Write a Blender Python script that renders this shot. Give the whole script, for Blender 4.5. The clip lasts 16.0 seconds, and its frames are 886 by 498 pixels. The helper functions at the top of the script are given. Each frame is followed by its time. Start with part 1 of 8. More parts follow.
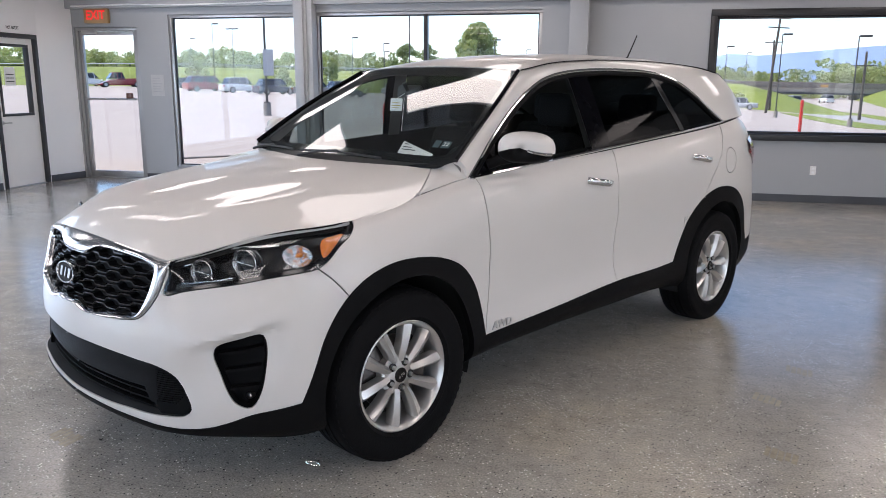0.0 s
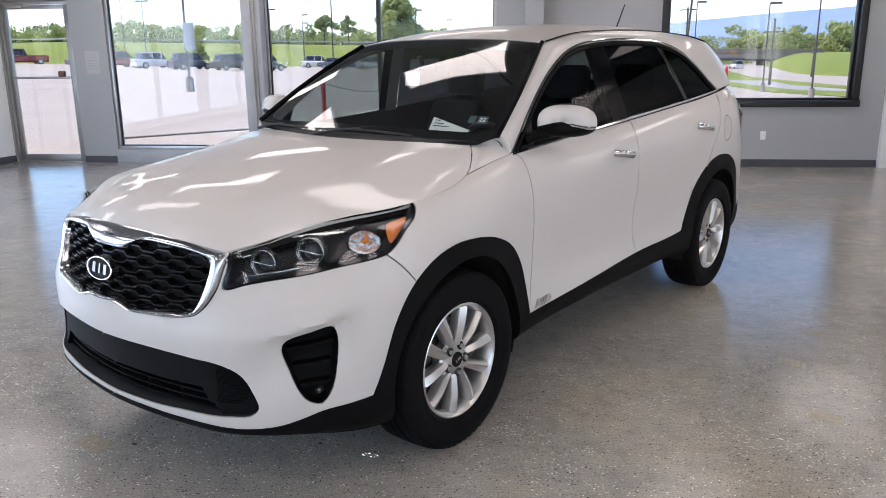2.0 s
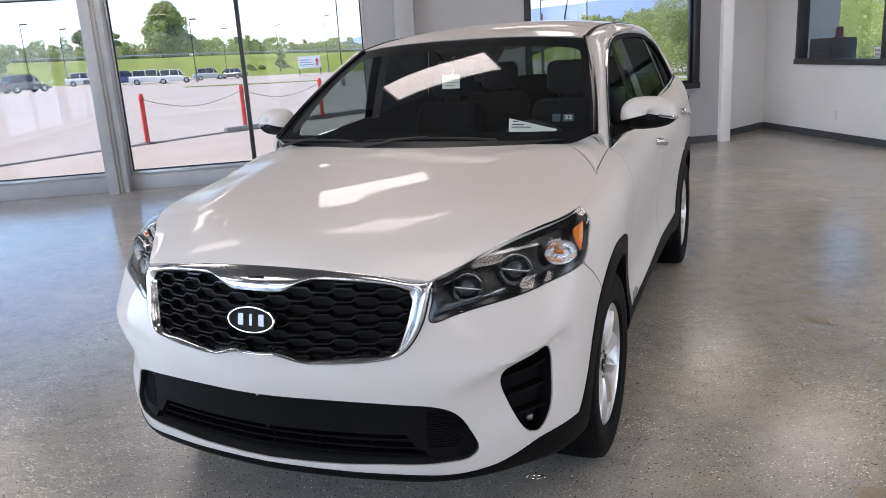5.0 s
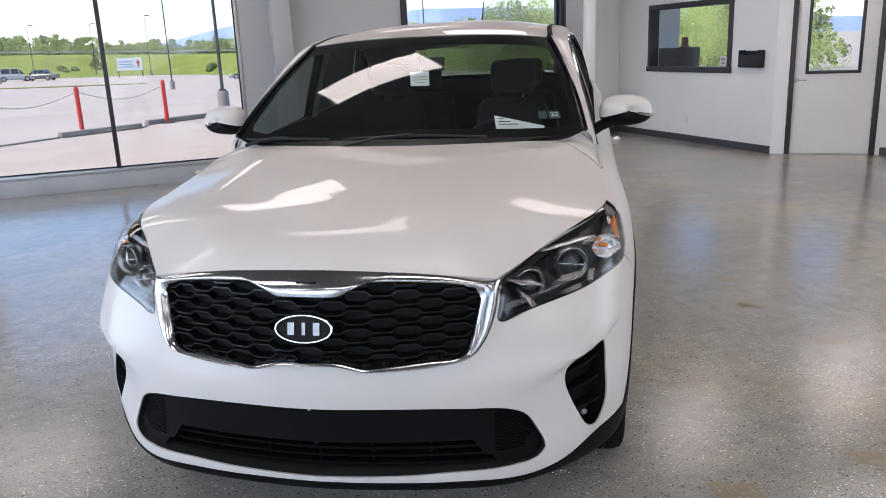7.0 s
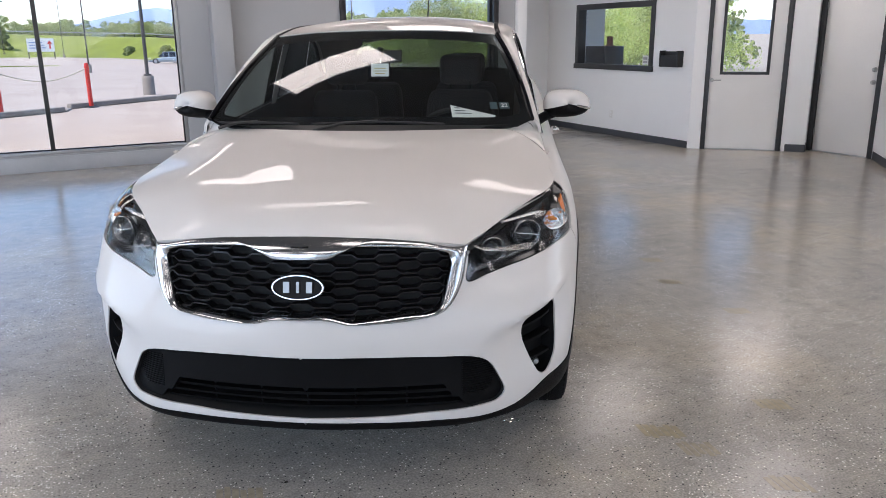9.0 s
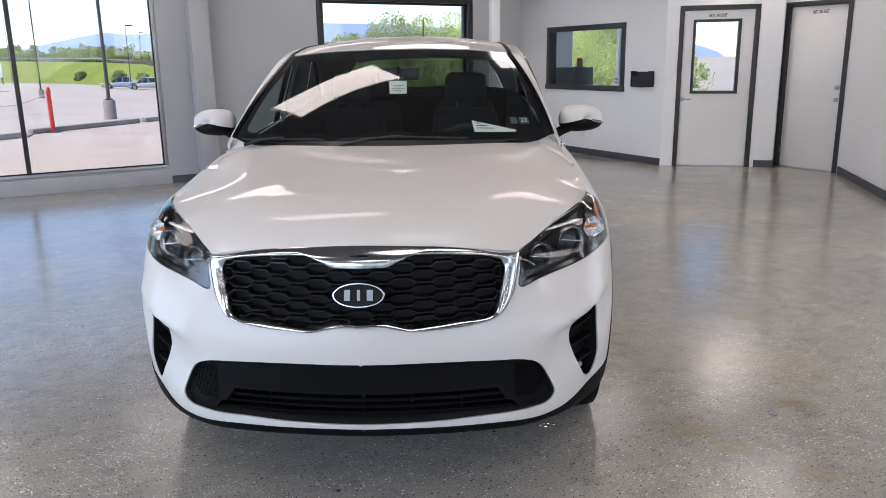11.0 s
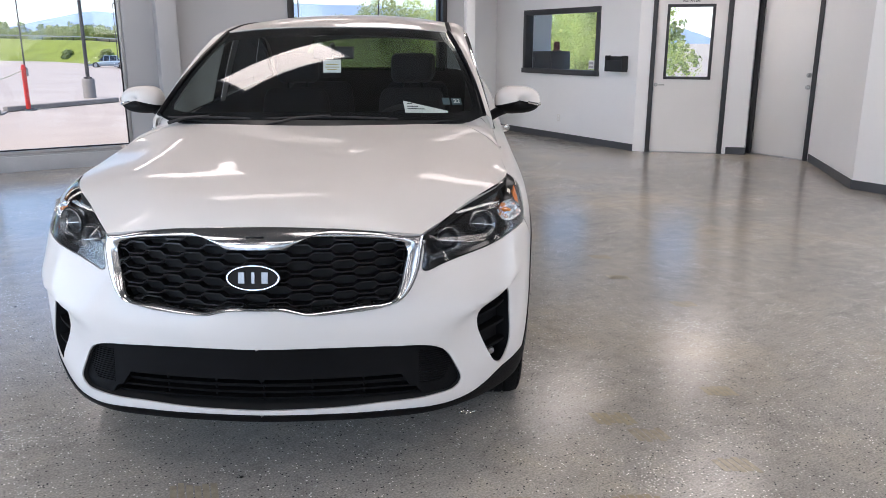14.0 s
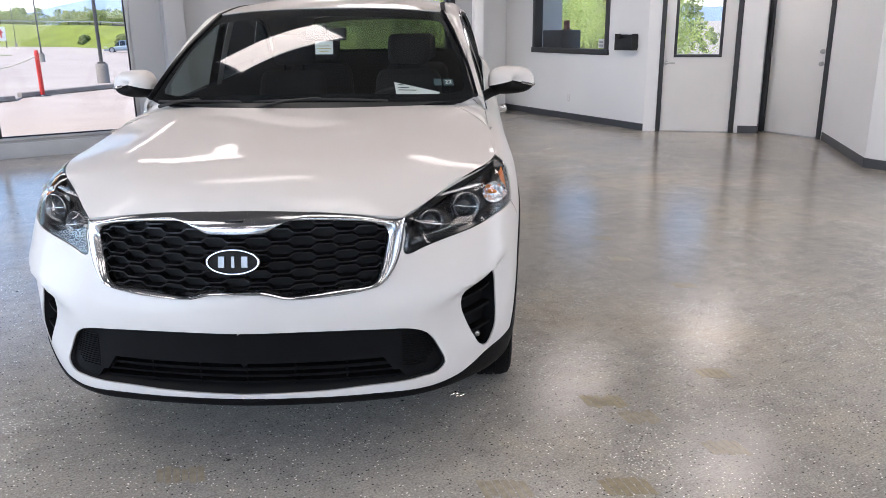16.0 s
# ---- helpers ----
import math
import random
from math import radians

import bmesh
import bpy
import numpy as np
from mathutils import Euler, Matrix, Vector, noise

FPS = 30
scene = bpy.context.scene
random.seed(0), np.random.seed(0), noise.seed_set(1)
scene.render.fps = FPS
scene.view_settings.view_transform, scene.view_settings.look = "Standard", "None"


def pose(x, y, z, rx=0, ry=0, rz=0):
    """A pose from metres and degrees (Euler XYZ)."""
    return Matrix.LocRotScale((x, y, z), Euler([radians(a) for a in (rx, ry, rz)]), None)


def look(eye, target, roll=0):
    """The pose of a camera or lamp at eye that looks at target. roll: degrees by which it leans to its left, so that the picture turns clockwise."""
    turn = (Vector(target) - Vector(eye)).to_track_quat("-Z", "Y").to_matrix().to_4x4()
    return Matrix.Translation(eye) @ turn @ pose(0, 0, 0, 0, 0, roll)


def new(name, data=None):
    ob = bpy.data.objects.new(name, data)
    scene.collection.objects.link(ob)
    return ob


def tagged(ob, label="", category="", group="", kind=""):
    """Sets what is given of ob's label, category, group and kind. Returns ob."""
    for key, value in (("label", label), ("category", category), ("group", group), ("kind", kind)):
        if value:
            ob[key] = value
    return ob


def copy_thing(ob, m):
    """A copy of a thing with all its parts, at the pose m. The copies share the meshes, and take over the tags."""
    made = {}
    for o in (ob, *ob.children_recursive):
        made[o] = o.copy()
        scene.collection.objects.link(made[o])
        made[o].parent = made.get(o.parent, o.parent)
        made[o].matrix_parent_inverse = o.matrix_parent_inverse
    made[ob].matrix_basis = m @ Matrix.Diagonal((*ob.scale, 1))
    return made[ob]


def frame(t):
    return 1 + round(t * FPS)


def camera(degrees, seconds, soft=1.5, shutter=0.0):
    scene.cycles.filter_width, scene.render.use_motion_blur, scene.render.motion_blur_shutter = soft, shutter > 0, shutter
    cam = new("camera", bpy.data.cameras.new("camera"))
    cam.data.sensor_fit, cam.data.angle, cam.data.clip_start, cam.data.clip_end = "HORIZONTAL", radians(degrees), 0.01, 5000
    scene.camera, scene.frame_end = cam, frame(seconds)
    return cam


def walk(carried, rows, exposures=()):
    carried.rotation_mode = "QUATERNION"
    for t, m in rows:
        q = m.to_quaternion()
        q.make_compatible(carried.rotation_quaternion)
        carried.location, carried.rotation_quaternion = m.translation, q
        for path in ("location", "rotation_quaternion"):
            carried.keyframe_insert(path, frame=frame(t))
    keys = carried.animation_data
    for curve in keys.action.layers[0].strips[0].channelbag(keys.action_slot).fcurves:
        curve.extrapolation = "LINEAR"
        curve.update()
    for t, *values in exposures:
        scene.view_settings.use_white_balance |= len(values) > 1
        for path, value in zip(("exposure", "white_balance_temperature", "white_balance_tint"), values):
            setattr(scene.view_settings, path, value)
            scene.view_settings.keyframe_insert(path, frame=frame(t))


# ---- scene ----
cam = camera(59.9, 16.0, soft=0.7)
METRES, EYE, TILT, LEAN, TURN = 4.008, 1.534, 0.0, 0.0, 12.5
ROWS = [
    (0.0, 0.0, 0.0, 0.0, 0.06, -12.18, -0.28),
    (0.5, -0.0039, 0.0007, -0.0001, 0.38, -12.84, -0.1),
    (1.0, -0.0479, -0.0021, -0.0009, -2.2, -13.18, 0.56),
    (1.5, -0.0943, 0.0039, 0.0035, -4.51, -13.72, 0.69),
    (2.0, -0.127, 0.0319, 0.0025, -5.84, -14.23, 0.57),
    (2.5, -0.1582, 0.0783, 0.004, -7.0, -14.74, 0.7),
    (3.0, -0.2133, 0.0875, -0.0001, -8.44, -15.15, 1.31),
    (5.5, -0.4783, 0.1639, 0.0114, -25.55, -14.21, 3.44),
    (6.0, -0.5138, 0.1808, 0.01, -28.51, -13.91, 3.23),
    (6.5, -0.5342, 0.2222, 0.0114, -31.47, -14.32, 2.99),
    (7.0, -0.5734, 0.2462, 0.0077, -34.34, -14.73, 2.31),
    (7.5, -0.6252, 0.2522, 0.01, -36.75, -15.16, 1.55),
    (8.0, -0.6417, 0.2275, 0.0093, -38.39, -15.44, 0.77),
    (8.5, -0.6402, 0.202, 0.0103, -39.24, -15.62, 0.49),
    (9.0, -0.6581, 0.1977, 0.0132, -39.66, -15.46, 0.58),
    (11.5, -0.739, 0.2382, 0.0052, -43.83, -13.61, 0.87),
    (12.0, -0.7368, 0.237, 0.0046, -44.49, -13.67, 0.88),
    (12.5, -0.738, 0.2359, 0.0041, -44.67, -13.85, 0.77),
    (13.0, -0.7271, 0.2267, 0.003, -44.58, -14.13, 0.45),
    (13.5, -0.6986, 0.2102, 0.0028, -44.1, -14.51, 0.15),
    (14.0, -0.668, 0.1952, 0.0007, -43.43, -15.0, 0.04),
    (14.5, -0.651, 0.1862, 0.0011, -42.69, -15.44, 0.18),
    (15.0, -0.6458, 0.1808, -0.0001, -42.22, -15.81, 0.42),
    (15.5, -0.6442, 0.1779, 0.0004, -42.14, -16.08, 0.64),
    (16.0, -0.6423, 0.1789, -0.0003, -42.3, -16.34, 0.75),
]
walk(cam, [(t, pose(0, 0, EYE, TILT, LEAN, TURN) @ pose(METRES * x, METRES * y, METRES * z, 90 + pitch, roll, yaw)) for t, x, y, z, yaw, pitch, roll in ROWS],
     [(0.0, 0.96, 5850, 17), (3.0, 0.97, 5850, 17), (6.0, 0.93, 5850, 17), (9.0, 0.96, 5850, 17), (12.5, 0.91, 5850, 17), (14.0, 1.10, 5850, 17), (16.0, 1.20, 5850, 17)])

# ---- world, sun, lights ----
world = bpy.data.worlds.new("daylight")
scene.world = world
world.use_nodes = True
SUN_ELEV, SUN_ROT = radians(58), radians(-84)
wn = world.node_tree
sky = wn.nodes.new("ShaderNodeTexSky")
sky.sky_type, sky.sun_disc = "NISHITA", False
sky.sun_elevation, sky.sun_rotation = SUN_ELEV, SUN_ROT
sky.dust_density, sky.air_density, sky.ozone_density = 0.15, 1.0, 3.0
wn.links.new(sky.outputs[0], wn.nodes["Background"].inputs[0])
wn.nodes["Background"].inputs[1].default_value = 0.14
sun = new("sun", bpy.data.lights.new("sun", "SUN"))
sun.data.energy, sun.data.angle, sun.data.color = 3.3, radians(0.5), (1.0, 0.85, 0.67)
sd = Vector((-math.cos(SUN_ELEV) * 0.995, -math.cos(SUN_ELEV) * 0.10, math.sin(SUN_ELEV)))
sun.matrix_world = look(sd * 60, (0, 0, 0))
# fill lamps as sky light, in added unseen windows of side and back walls
BLUE, PALE = (0.76, 0.88, 1.0), (1.0, 0.97, 0.93)
for wx, wy, tx, ty, wide, watts, tone in ((-8.68, -3.3, 0.0, -3.3, 4.1, 58, BLUE), (-8.68, 1.3, 0.0, 1.3, 4.1, 72, BLUE), (-8.68, 5.9, 0.0, 5.9, 4.1, 86, BLUE),
                                          (2.7, -6.42, 2.7, 0.0, 3.7, 40, PALE), (-1.5, -6.42, -1.5, 0.0, 3.7, 18, PALE), (5.50, 0.35, 0.0, 0.35, 3.9, 42, PALE)):
    wl = new("window_light", bpy.data.lights.new("window_light", "AREA"))
    wl.data.shape, wl.data.size, wl.data.size_y, wl.data.energy, wl.data.color = "RECTANGLE", wide, 2.5, watts, tone
    wl.matrix_world = look((wx, wy, 1.5), (tx, ty, 1.5))


# ---- materials ----
def nodes_of(name):
    m = bpy.data.materials.new(name)
    m.use_nodes = True
    nt = m.node_tree
    return m, nt, nt.nodes["Principled BSDF"]


def add(nt, kind, **inputs):
    n = nt.nodes.new(kind)
    for k, v in inputs.items():
        n.inputs[k.replace("_", " ")].default_value = v
    return n


def ramp(nt, src, stops):
    r = nt.nodes.new("ShaderNodeValToRGB")
    e = r.color_ramp.elements
    e[0].position, e[0].color = stops[0][0], (*stops[0][1], 1)
    e[1].position, e[1].color = stops[-1][0], (*stops[-1][1], 1)
    for p, c in stops[1:-1]:
        x = e.new(p)
        x.color = (*c, 1)
    nt.links.new(src, r.inputs[0])
    return r


def mat(name, col, rough=0.5, metal=0.0, vary=0.12, scale=6.0, fine=60.0, bump=0.05, coat=0.0, spec=0.5, coords="Object"):
    """A surface with variation at two scales and a fine relief."""
    m, nt, p = nodes_of(name)
    tc = nt.nodes.new("ShaderNodeTexCoord")
    n1 = add(nt, "ShaderNodeTexNoise", Scale=scale, Detail=4.0)
    n2 = add(nt, "ShaderNodeTexNoise", Scale=fine, Detail=3.0)
    for n in (n1, n2):
        nt.links.new(tc.outputs[coords], n.inputs["Vector"])
    mx = nt.nodes.new("ShaderNodeMath")
    mx.operation = "MULTIPLY_ADD"
    mx.inputs[1].default_value = 0.45
    nt.links.new(n2.outputs[0], mx.inputs[0])
    nt.links.new(n1.outputs[0], mx.inputs[2])
    lo = tuple(c * (1 - vary) for c in col)
    hi = tuple(min(1, c * (1 + vary)) for c in col)
    r = ramp(nt, mx.outputs[0], [(0.45, lo), (1.0, hi)])
    nt.links.new(r.outputs[0], p.inputs["Base Color"])
    p.inputs["Roughness"].default_value = rough
    p.inputs["Metallic"].default_value = metal
    p.inputs["Specular IOR Level"].default_value = spec
    p.inputs["Coat Weight"].default_value = coat
    p.inputs["Coat Roughness"].default_value = 0.03
    if bump:
        b = add(nt, "ShaderNodeBump", Strength=bump, Distance=0.01)
        nt.links.new(n2.outputs[0], b.inputs["Height"])
        nt.links.new(b.outputs[0], p.inputs["Normal"])
    return m


def glow(name, col, strength):
    m, nt, p = nodes_of(name)
    p.inputs["Base Color"].default_value = (*col, 1)
    p.inputs["Emission Color"].default_value = (*col, 1)
    p.inputs["Emission Strength"].default_value = strength
    return m


def glass(name, tint=(1, 1, 1), rough=0.0, film=0.04, graze=0.7):
    """Thin pane: clear, with a reflection that grows at grazing angles."""
    m, nt, p = nodes_of(name)
    out = nt.nodes["Material Output"]
    tr = nt.nodes.new("ShaderNodeBsdfTransparent")
    tr.inputs[0].default_value = (*tint, 1)
    gl = nt.nodes.new("ShaderNodeBsdfGlossy")
    gl.inputs["Roughness"].default_value = rough
    lw = nt.nodes.new("ShaderNodeLayerWeight")
    pw = nt.nodes.new("ShaderNodeMath")
    pw.operation = "POWER"
    pw.inputs[1].default_value = 4.5
    nt.links.new(lw.outputs["Facing"], pw.inputs[0])
    ma = nt.nodes.new("ShaderNodeMath")
    ma.operation = "MULTIPLY_ADD"
    ma.inputs[1].default_value, ma.inputs[2].default_value = graze, film
    nt.links.new(pw.outputs[0], ma.inputs[0])
    mx = nt.nodes.new("ShaderNodeMixShader")
    nt.links.new(ma.outputs[0], mx.inputs[0])
    nt.links.new(tr.outputs[0], mx.inputs[1])
    nt.links.new(gl.outputs[0], mx.inputs[2])
    nt.links.new(mx.outputs[0], out.inputs[0])
    return m


def floor_material():
    """Grey epoxy with light and dark chips, worn patches and scuffs."""
    m, nt, p = nodes_of("epoxy_floor")
    tc = nt.nodes.new("ShaderNodeTexCoord")
    L = nt.links.new

    def tex(kind, sc, **k):
        n = add(nt, kind, Scale=sc, **k)
        L(tc.outputs["Object"], n.inputs["Vector"])
        return n
    big = tex("ShaderNodeTexNoise", 0.55, Detail=5.0, Roughness=0.6)
    mid = tex("ShaderNodeTexNoise", 1.9, Detail=7.0, Roughness=0.68)
    base = ramp(nt, big.outputs[0], [(0.30, (0.320, 0.308, 0.285)), (0.50, (0.375, 0.355, 0.315)), (0.70, (0.45, 0.40, 0.31))])
    chips = tex("ShaderNodeTexVoronoi", 122.0)
    chips.inputs["Randomness"].default_value = 1.0
    cell = nt.nodes.new("ShaderNodeSeparateColor")
    L(chips.outputs["Color"], cell.inputs[0])
    wear = ramp(nt, mid.outputs[0], [(0.44, (0.05, 0.05, 0.05)), (0.56, (0.35, 0.35, 0.35)), (0.66, (1, 1, 1))])
    # chip is light where cell random is high, dark where low; more of them in worn spots
    th = nt.nodes.new("ShaderNodeMath"); th.operation = "MULTIPLY_ADD"
    th.inputs[1].default_value, th.inputs[2].default_value = -0.30, 1.0
    L(wear.outputs[0], th.inputs[0])
    gt = nt.nodes.new("ShaderNodeMath"); gt.operation = "GREATER_THAN"
    L(cell.outputs[0], gt.inputs[0]); L(th.outputs[0], gt.inputs[1])
    near = nt.nodes.new("ShaderNodeMath"); near.operation = "LESS_THAN"
    near.inputs[1].default_value = 0.42
    L(chips.outputs["Distance"], near.inputs[0])
    lightm = nt.nodes.new("ShaderNodeMath"); lightm.operation = "MULTIPLY"
    L(gt.outputs[0], lightm.inputs[0]); L(near.outputs[0], lightm.inputs[1])
    lt = nt.nodes.new("ShaderNodeMath"); lt.operation = "GREATER_THAN"
    lt.inputs[1].default_value = 0.945
    L(cell.outputs[1], lt.inputs[0])
    darkm = nt.nodes.new("ShaderNodeMath"); darkm.operation = "MULTIPLY"
    L(lt.outputs[0], darkm.inputs[0]); L(near.outputs[0], darkm.inputs[1])
    a = nt.nodes.new("ShaderNodeMix"); a.data_type = "RGBA"
    L(lightm.outputs[0], a.inputs[0]); L(base.outputs[0], a.inputs[6]); a.inputs[7].default_value = (0.88, 0.86, 0.80, 1)
    b = nt.nodes.new("ShaderNodeMix"); b.data_type = "RGBA"
    L(darkm.outputs[0], b.inputs[0]); L(a.outputs[2], b.inputs[6]); b.inputs[7].default_value = (0.05, 0.05, 0.05, 1)
    fine = tex("ShaderNodeTexNoise", 120.0, Detail=2.0)
    fr = ramp(nt, fine.outputs[0], [(0.3, (0.68, 0.68, 0.68)), (0.7, (1.22, 1.22, 1.22))])
    c = nt.nodes.new("ShaderNodeMix"); c.data_type = "RGBA"; c.blend_type = "MULTIPLY"; c.inputs[0].default_value = 1.0
    L(b.outputs[2], c.inputs[6]); L(fr.outputs[0], c.inputs[7])
    mott = tex("ShaderNodeTexNoise", 9.0, Detail=8.0, Roughness=0.7)
    mr = ramp(nt, mott.outputs[0], [(0.32, (0.80, 0.80, 0.81)), (0.5, (1.0, 1.0, 1.0)), (0.70, (1.12, 1.10, 1.05))])
    c2 = nt.nodes.new("ShaderNodeMix"); c2.data_type = "RGBA"; c2.blend_type = "MULTIPLY"; c2.inputs[0].default_value = 1.0
    L(c.outputs[2], c2.inputs[6]); L(mr.outputs[0], c2.inputs[7])
    # fine scratches
    sc = nt.nodes.new("ShaderNodeMapping"); sc.inputs["Scale"].default_value = (1.5, 46.0, 1.0); sc.inputs["Rotation"].default_value = (0, 0, 0.6)
    L(tc.outputs["Object"], sc.inputs["Vector"])
    sn = add(nt, "ShaderNodeTexNoise", Scale=2.2, Detail=6.0)
    L(sc.outputs[0], sn.inputs["Vector"])
    sr = ramp(nt, sn.outputs[0], [(0.36, (0.88, 0.88, 0.88)), (0.42, (1.0, 1.0, 1.0))])
    c3 = nt.nodes.new("ShaderNodeMix"); c3.data_type = "RGBA"; c3.blend_type = "MULTIPLY"; c3.inputs[0].default_value = 1.0
    L(c2.outputs[2], c3.inputs[6]); L(sr.outputs[0], c3.inputs[7])
    L(c3.outputs[2], p.inputs["Base Color"])
    rr = ramp(nt, mid.outputs[0], [(0.30, (0.09, 0.09, 0.09)), (0.50, (0.13, 0.13, 0.13)), (0.72, (0.26, 0.26, 0.26))])
    L(rr.outputs[0], p.inputs["Roughness"])
    p.inputs["Specular IOR Level"].default_value = 0.43
    bp = add(nt, "ShaderNodeBump", Strength=0.06, Distance=0.01)
    ad = nt.nodes.new("ShaderNodeMath"); ad.operation = "ADD"
    L(mid.outputs[0], ad.inputs[0]); L(fine.outputs[0], ad.inputs[1])
    L(ad.outputs[0], bp.inputs["Height"]); L(bp.outputs[0], p.inputs["Normal"])
    return m


M_FLOOR = floor_material()
M_WALL = mat("white_wall_paint", (0.91, 0.91, 0.905), 0.55, vary=0.035, scale=0.8, fine=90, bump=0.06)
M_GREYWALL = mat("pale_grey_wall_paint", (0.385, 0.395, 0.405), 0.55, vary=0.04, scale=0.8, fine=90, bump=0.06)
M_CEIL = mat("dark_grey_ceiling_board", (0.15, 0.148, 0.145), 0.85, vary=0.05, scale=3, fine=160, bump=0.2)
M_DARKTRIM = mat("dark_grey_trim_paint", (0.040, 0.041, 0.045), 0.42, vary=0.2, scale=5, fine=60, bump=0.05)
M_BASE = mat("grey_vinyl_baseboard", (0.070, 0.075, 0.085), 0.5, vary=0.15, scale=3, fine=40, bump=0.04)
M_BLACKFRAME = mat("black_window_frame", (0.012, 0.012, 0.014), 0.35, vary=0.2, scale=4, fine=50, bump=0.04)
M_ALU = mat("dull_aluminium", (0.42, 0.42, 0.42), 0.38, metal=0.75, vary=0.12, scale=4, fine=80, bump=0.04)
M_GREYSTEEL = mat("grey_painted_steel", (0.40, 0.41, 0.42), 0.45, vary=0.1, scale=3, fine=60, bump=0.05)
M_DOORWHITE = mat("white_door_enamel", (0.84, 0.825, 0.80), 0.38, vary=0.04, scale=1.5, fine=70, bump=0.03)
M_GLASS = glass("window_glass", (0.97, 0.985, 0.98), film=0.03)
M_CHROME = mat("chrome", (0.80, 0.81, 0.82), 0.07, metal=1.0, vary=0.02, scale=3, fine=20, bump=0)
M_SATIN = mat("satin_chrome", (0.55, 0.56, 0.57), 0.15, metal=1.0, vary=0.02, scale=3, fine=20, bump=0)
M_MARK = mat("dull_silver_mark", (0.30, 0.30, 0.305), 0.35, metal=1.0, vary=0.08, scale=30, fine=120, bump=0.02)
M_STEEL = mat("brushed_steel", (0.5, 0.5, 0.49), 0.3, metal=1.0, vary=0.08, scale=6, fine=120, bump=0.03)
M_PAPER = mat("white_paper", (0.78, 0.78, 0.76), 0.8, vary=0.03, scale=10, fine=100, bump=0.03)
M_INK = mat("dark_ink", (0.03, 0.03, 0.035), 0.7, vary=0.1, scale=10, fine=90, bump=0)
M_TROFFER = glow("lit_diffuser", (1.0, 0.87, 0.735), 3.1)
M_BLACKPLASTIC = mat("black_textured_plastic", (0.012, 0.012, 0.013), 0.5, vary=0.25, scale=8, fine=300, bump=0.12)


# ---- mesh helpers ----
def smooth_mesh(me, angle=35):
    me.polygons.foreach_set("use_smooth", [True] * len(me.polygons))
    me.set_sharp_from_angle(angle=radians(angle))


def mesh_of(name, bm, material, smooth=True, angle=35):
    me = bpy.data.meshes.new(name)
    bm.to_mesh(me)
    bm.free()
    for m in (material if isinstance(material, (list, tuple)) else (material,)):
        me.materials.append(m)
    if smooth:
        smooth_mesh(me, angle)
    return me


def part(name, bm, material, parent=None, label="", smooth=True, angle=35):
    ob = new(name, mesh_of(name, bm, material, smooth, angle))
    if parent is not None:
        ob.parent = parent
    if label:
        tagged(ob, label)
    return ob


def empty(name, label, category, m=None, group="", kind=""):
    ob = new(name)
    ob.empty_display_size = 0.1
    if m is not None:
        ob.matrix_world = m
    return tagged(ob, label, category, group, kind)


def box(bm, x0, x1, y0, y1, z0, z1, bevel=0.0, segs=2, m=None):
    r = bmesh.ops.create_cube(bm, size=1.0)
    vs = r["verts"]
    for v in vs:
        v.co = Vector(((x0 + x1) / 2 + v.co.x * (x1 - x0), (y0 + y1) / 2 + v.co.y * (y1 - y0), (z0 + z1) / 2 + v.co.z * (z1 - z0)))
    if bevel:
        es = list({e for v in vs for e in v.link_edges})
        rb = bmesh.ops.bevel(bm, geom=es, offset=bevel, segments=segs, affect="EDGES", profile=0.5)
        vs = list({v for f in rb["faces"] for v in f.verts} | {v for v in vs if v.is_valid})
    if m is not None:
        bmesh.ops.transform(bm, matrix=m, verts=vs)
    return vs


def boxed(name, dims, material, parent=None, label="", bevel=0.004, m=None):
    bm = bmesh.new()
    box(bm, *dims, bevel=bevel, m=m)
    return part(name, bm, material, parent, label)


def tube(bm, pts, r, seg=12, closed=False, r_end=None):
    """A round bar through points."""
    pts = [Vector(p) for p in pts]
    n = len(pts)
    rings = []
    for i, p in enumerate(pts):
        a = pts[i - 1] if (i or closed) else p
        b = pts[(i + 1) % n] if (i < n - 1 or closed) else p
        d = (b - a).normalized()
        up = Vector((0, 0, 1)) if abs(d.z) < 0.9 else Vector((1, 0, 0))
        s = d.cross(up).normalized()
        t = s.cross(d)
        rr = r if r_end is None else r + (r_end - r) * i / (n - 1)
        rings.append([bm.verts.new(p + (s * math.cos(k) + t * math.sin(k)) * rr) for k in (2 * math.pi * j / seg for j in range(seg))])
    for i in range(n if closed else n - 1):
        A, B = rings[i], rings[(i + 1) % n]
        for j in range(seg):
            bm.faces.new((A[j], A[(j + 1) % seg], B[(j + 1) % seg], B[j]))
    if not closed:
        bm.faces.new(rings[0][::-1])
        bm.faces.new(rings[-1])


def lathe(bm, profile, seg=32, m=None):
    """A turned form round z from (radius, height) pairs."""
    rings = []
    for r, z in profile:
        rings.append([bm.verts.new((r * math.cos(2 * math.pi * j / seg), r * math.sin(2 * math.pi * j / seg), z)) for j in range(seg)])
    for A, B in zip(rings, rings[1:]):
        for j in range(seg):
            bm.faces.new((A[j], A[(j + 1) % seg], B[(j + 1) % seg], B[j]))
    bmesh.ops.remove_doubles(bm, verts=[v for ring in rings for v in ring], dist=1e-5)
    vs = [v for ring in rings for v in ring if v.is_valid]
    if m is not None:
        bmesh.ops.transform(bm, matrix=m, verts=vs)
    bmesh.ops.recalc_face_normals(bm, faces=list({f for v in vs for f in v.link_faces}))


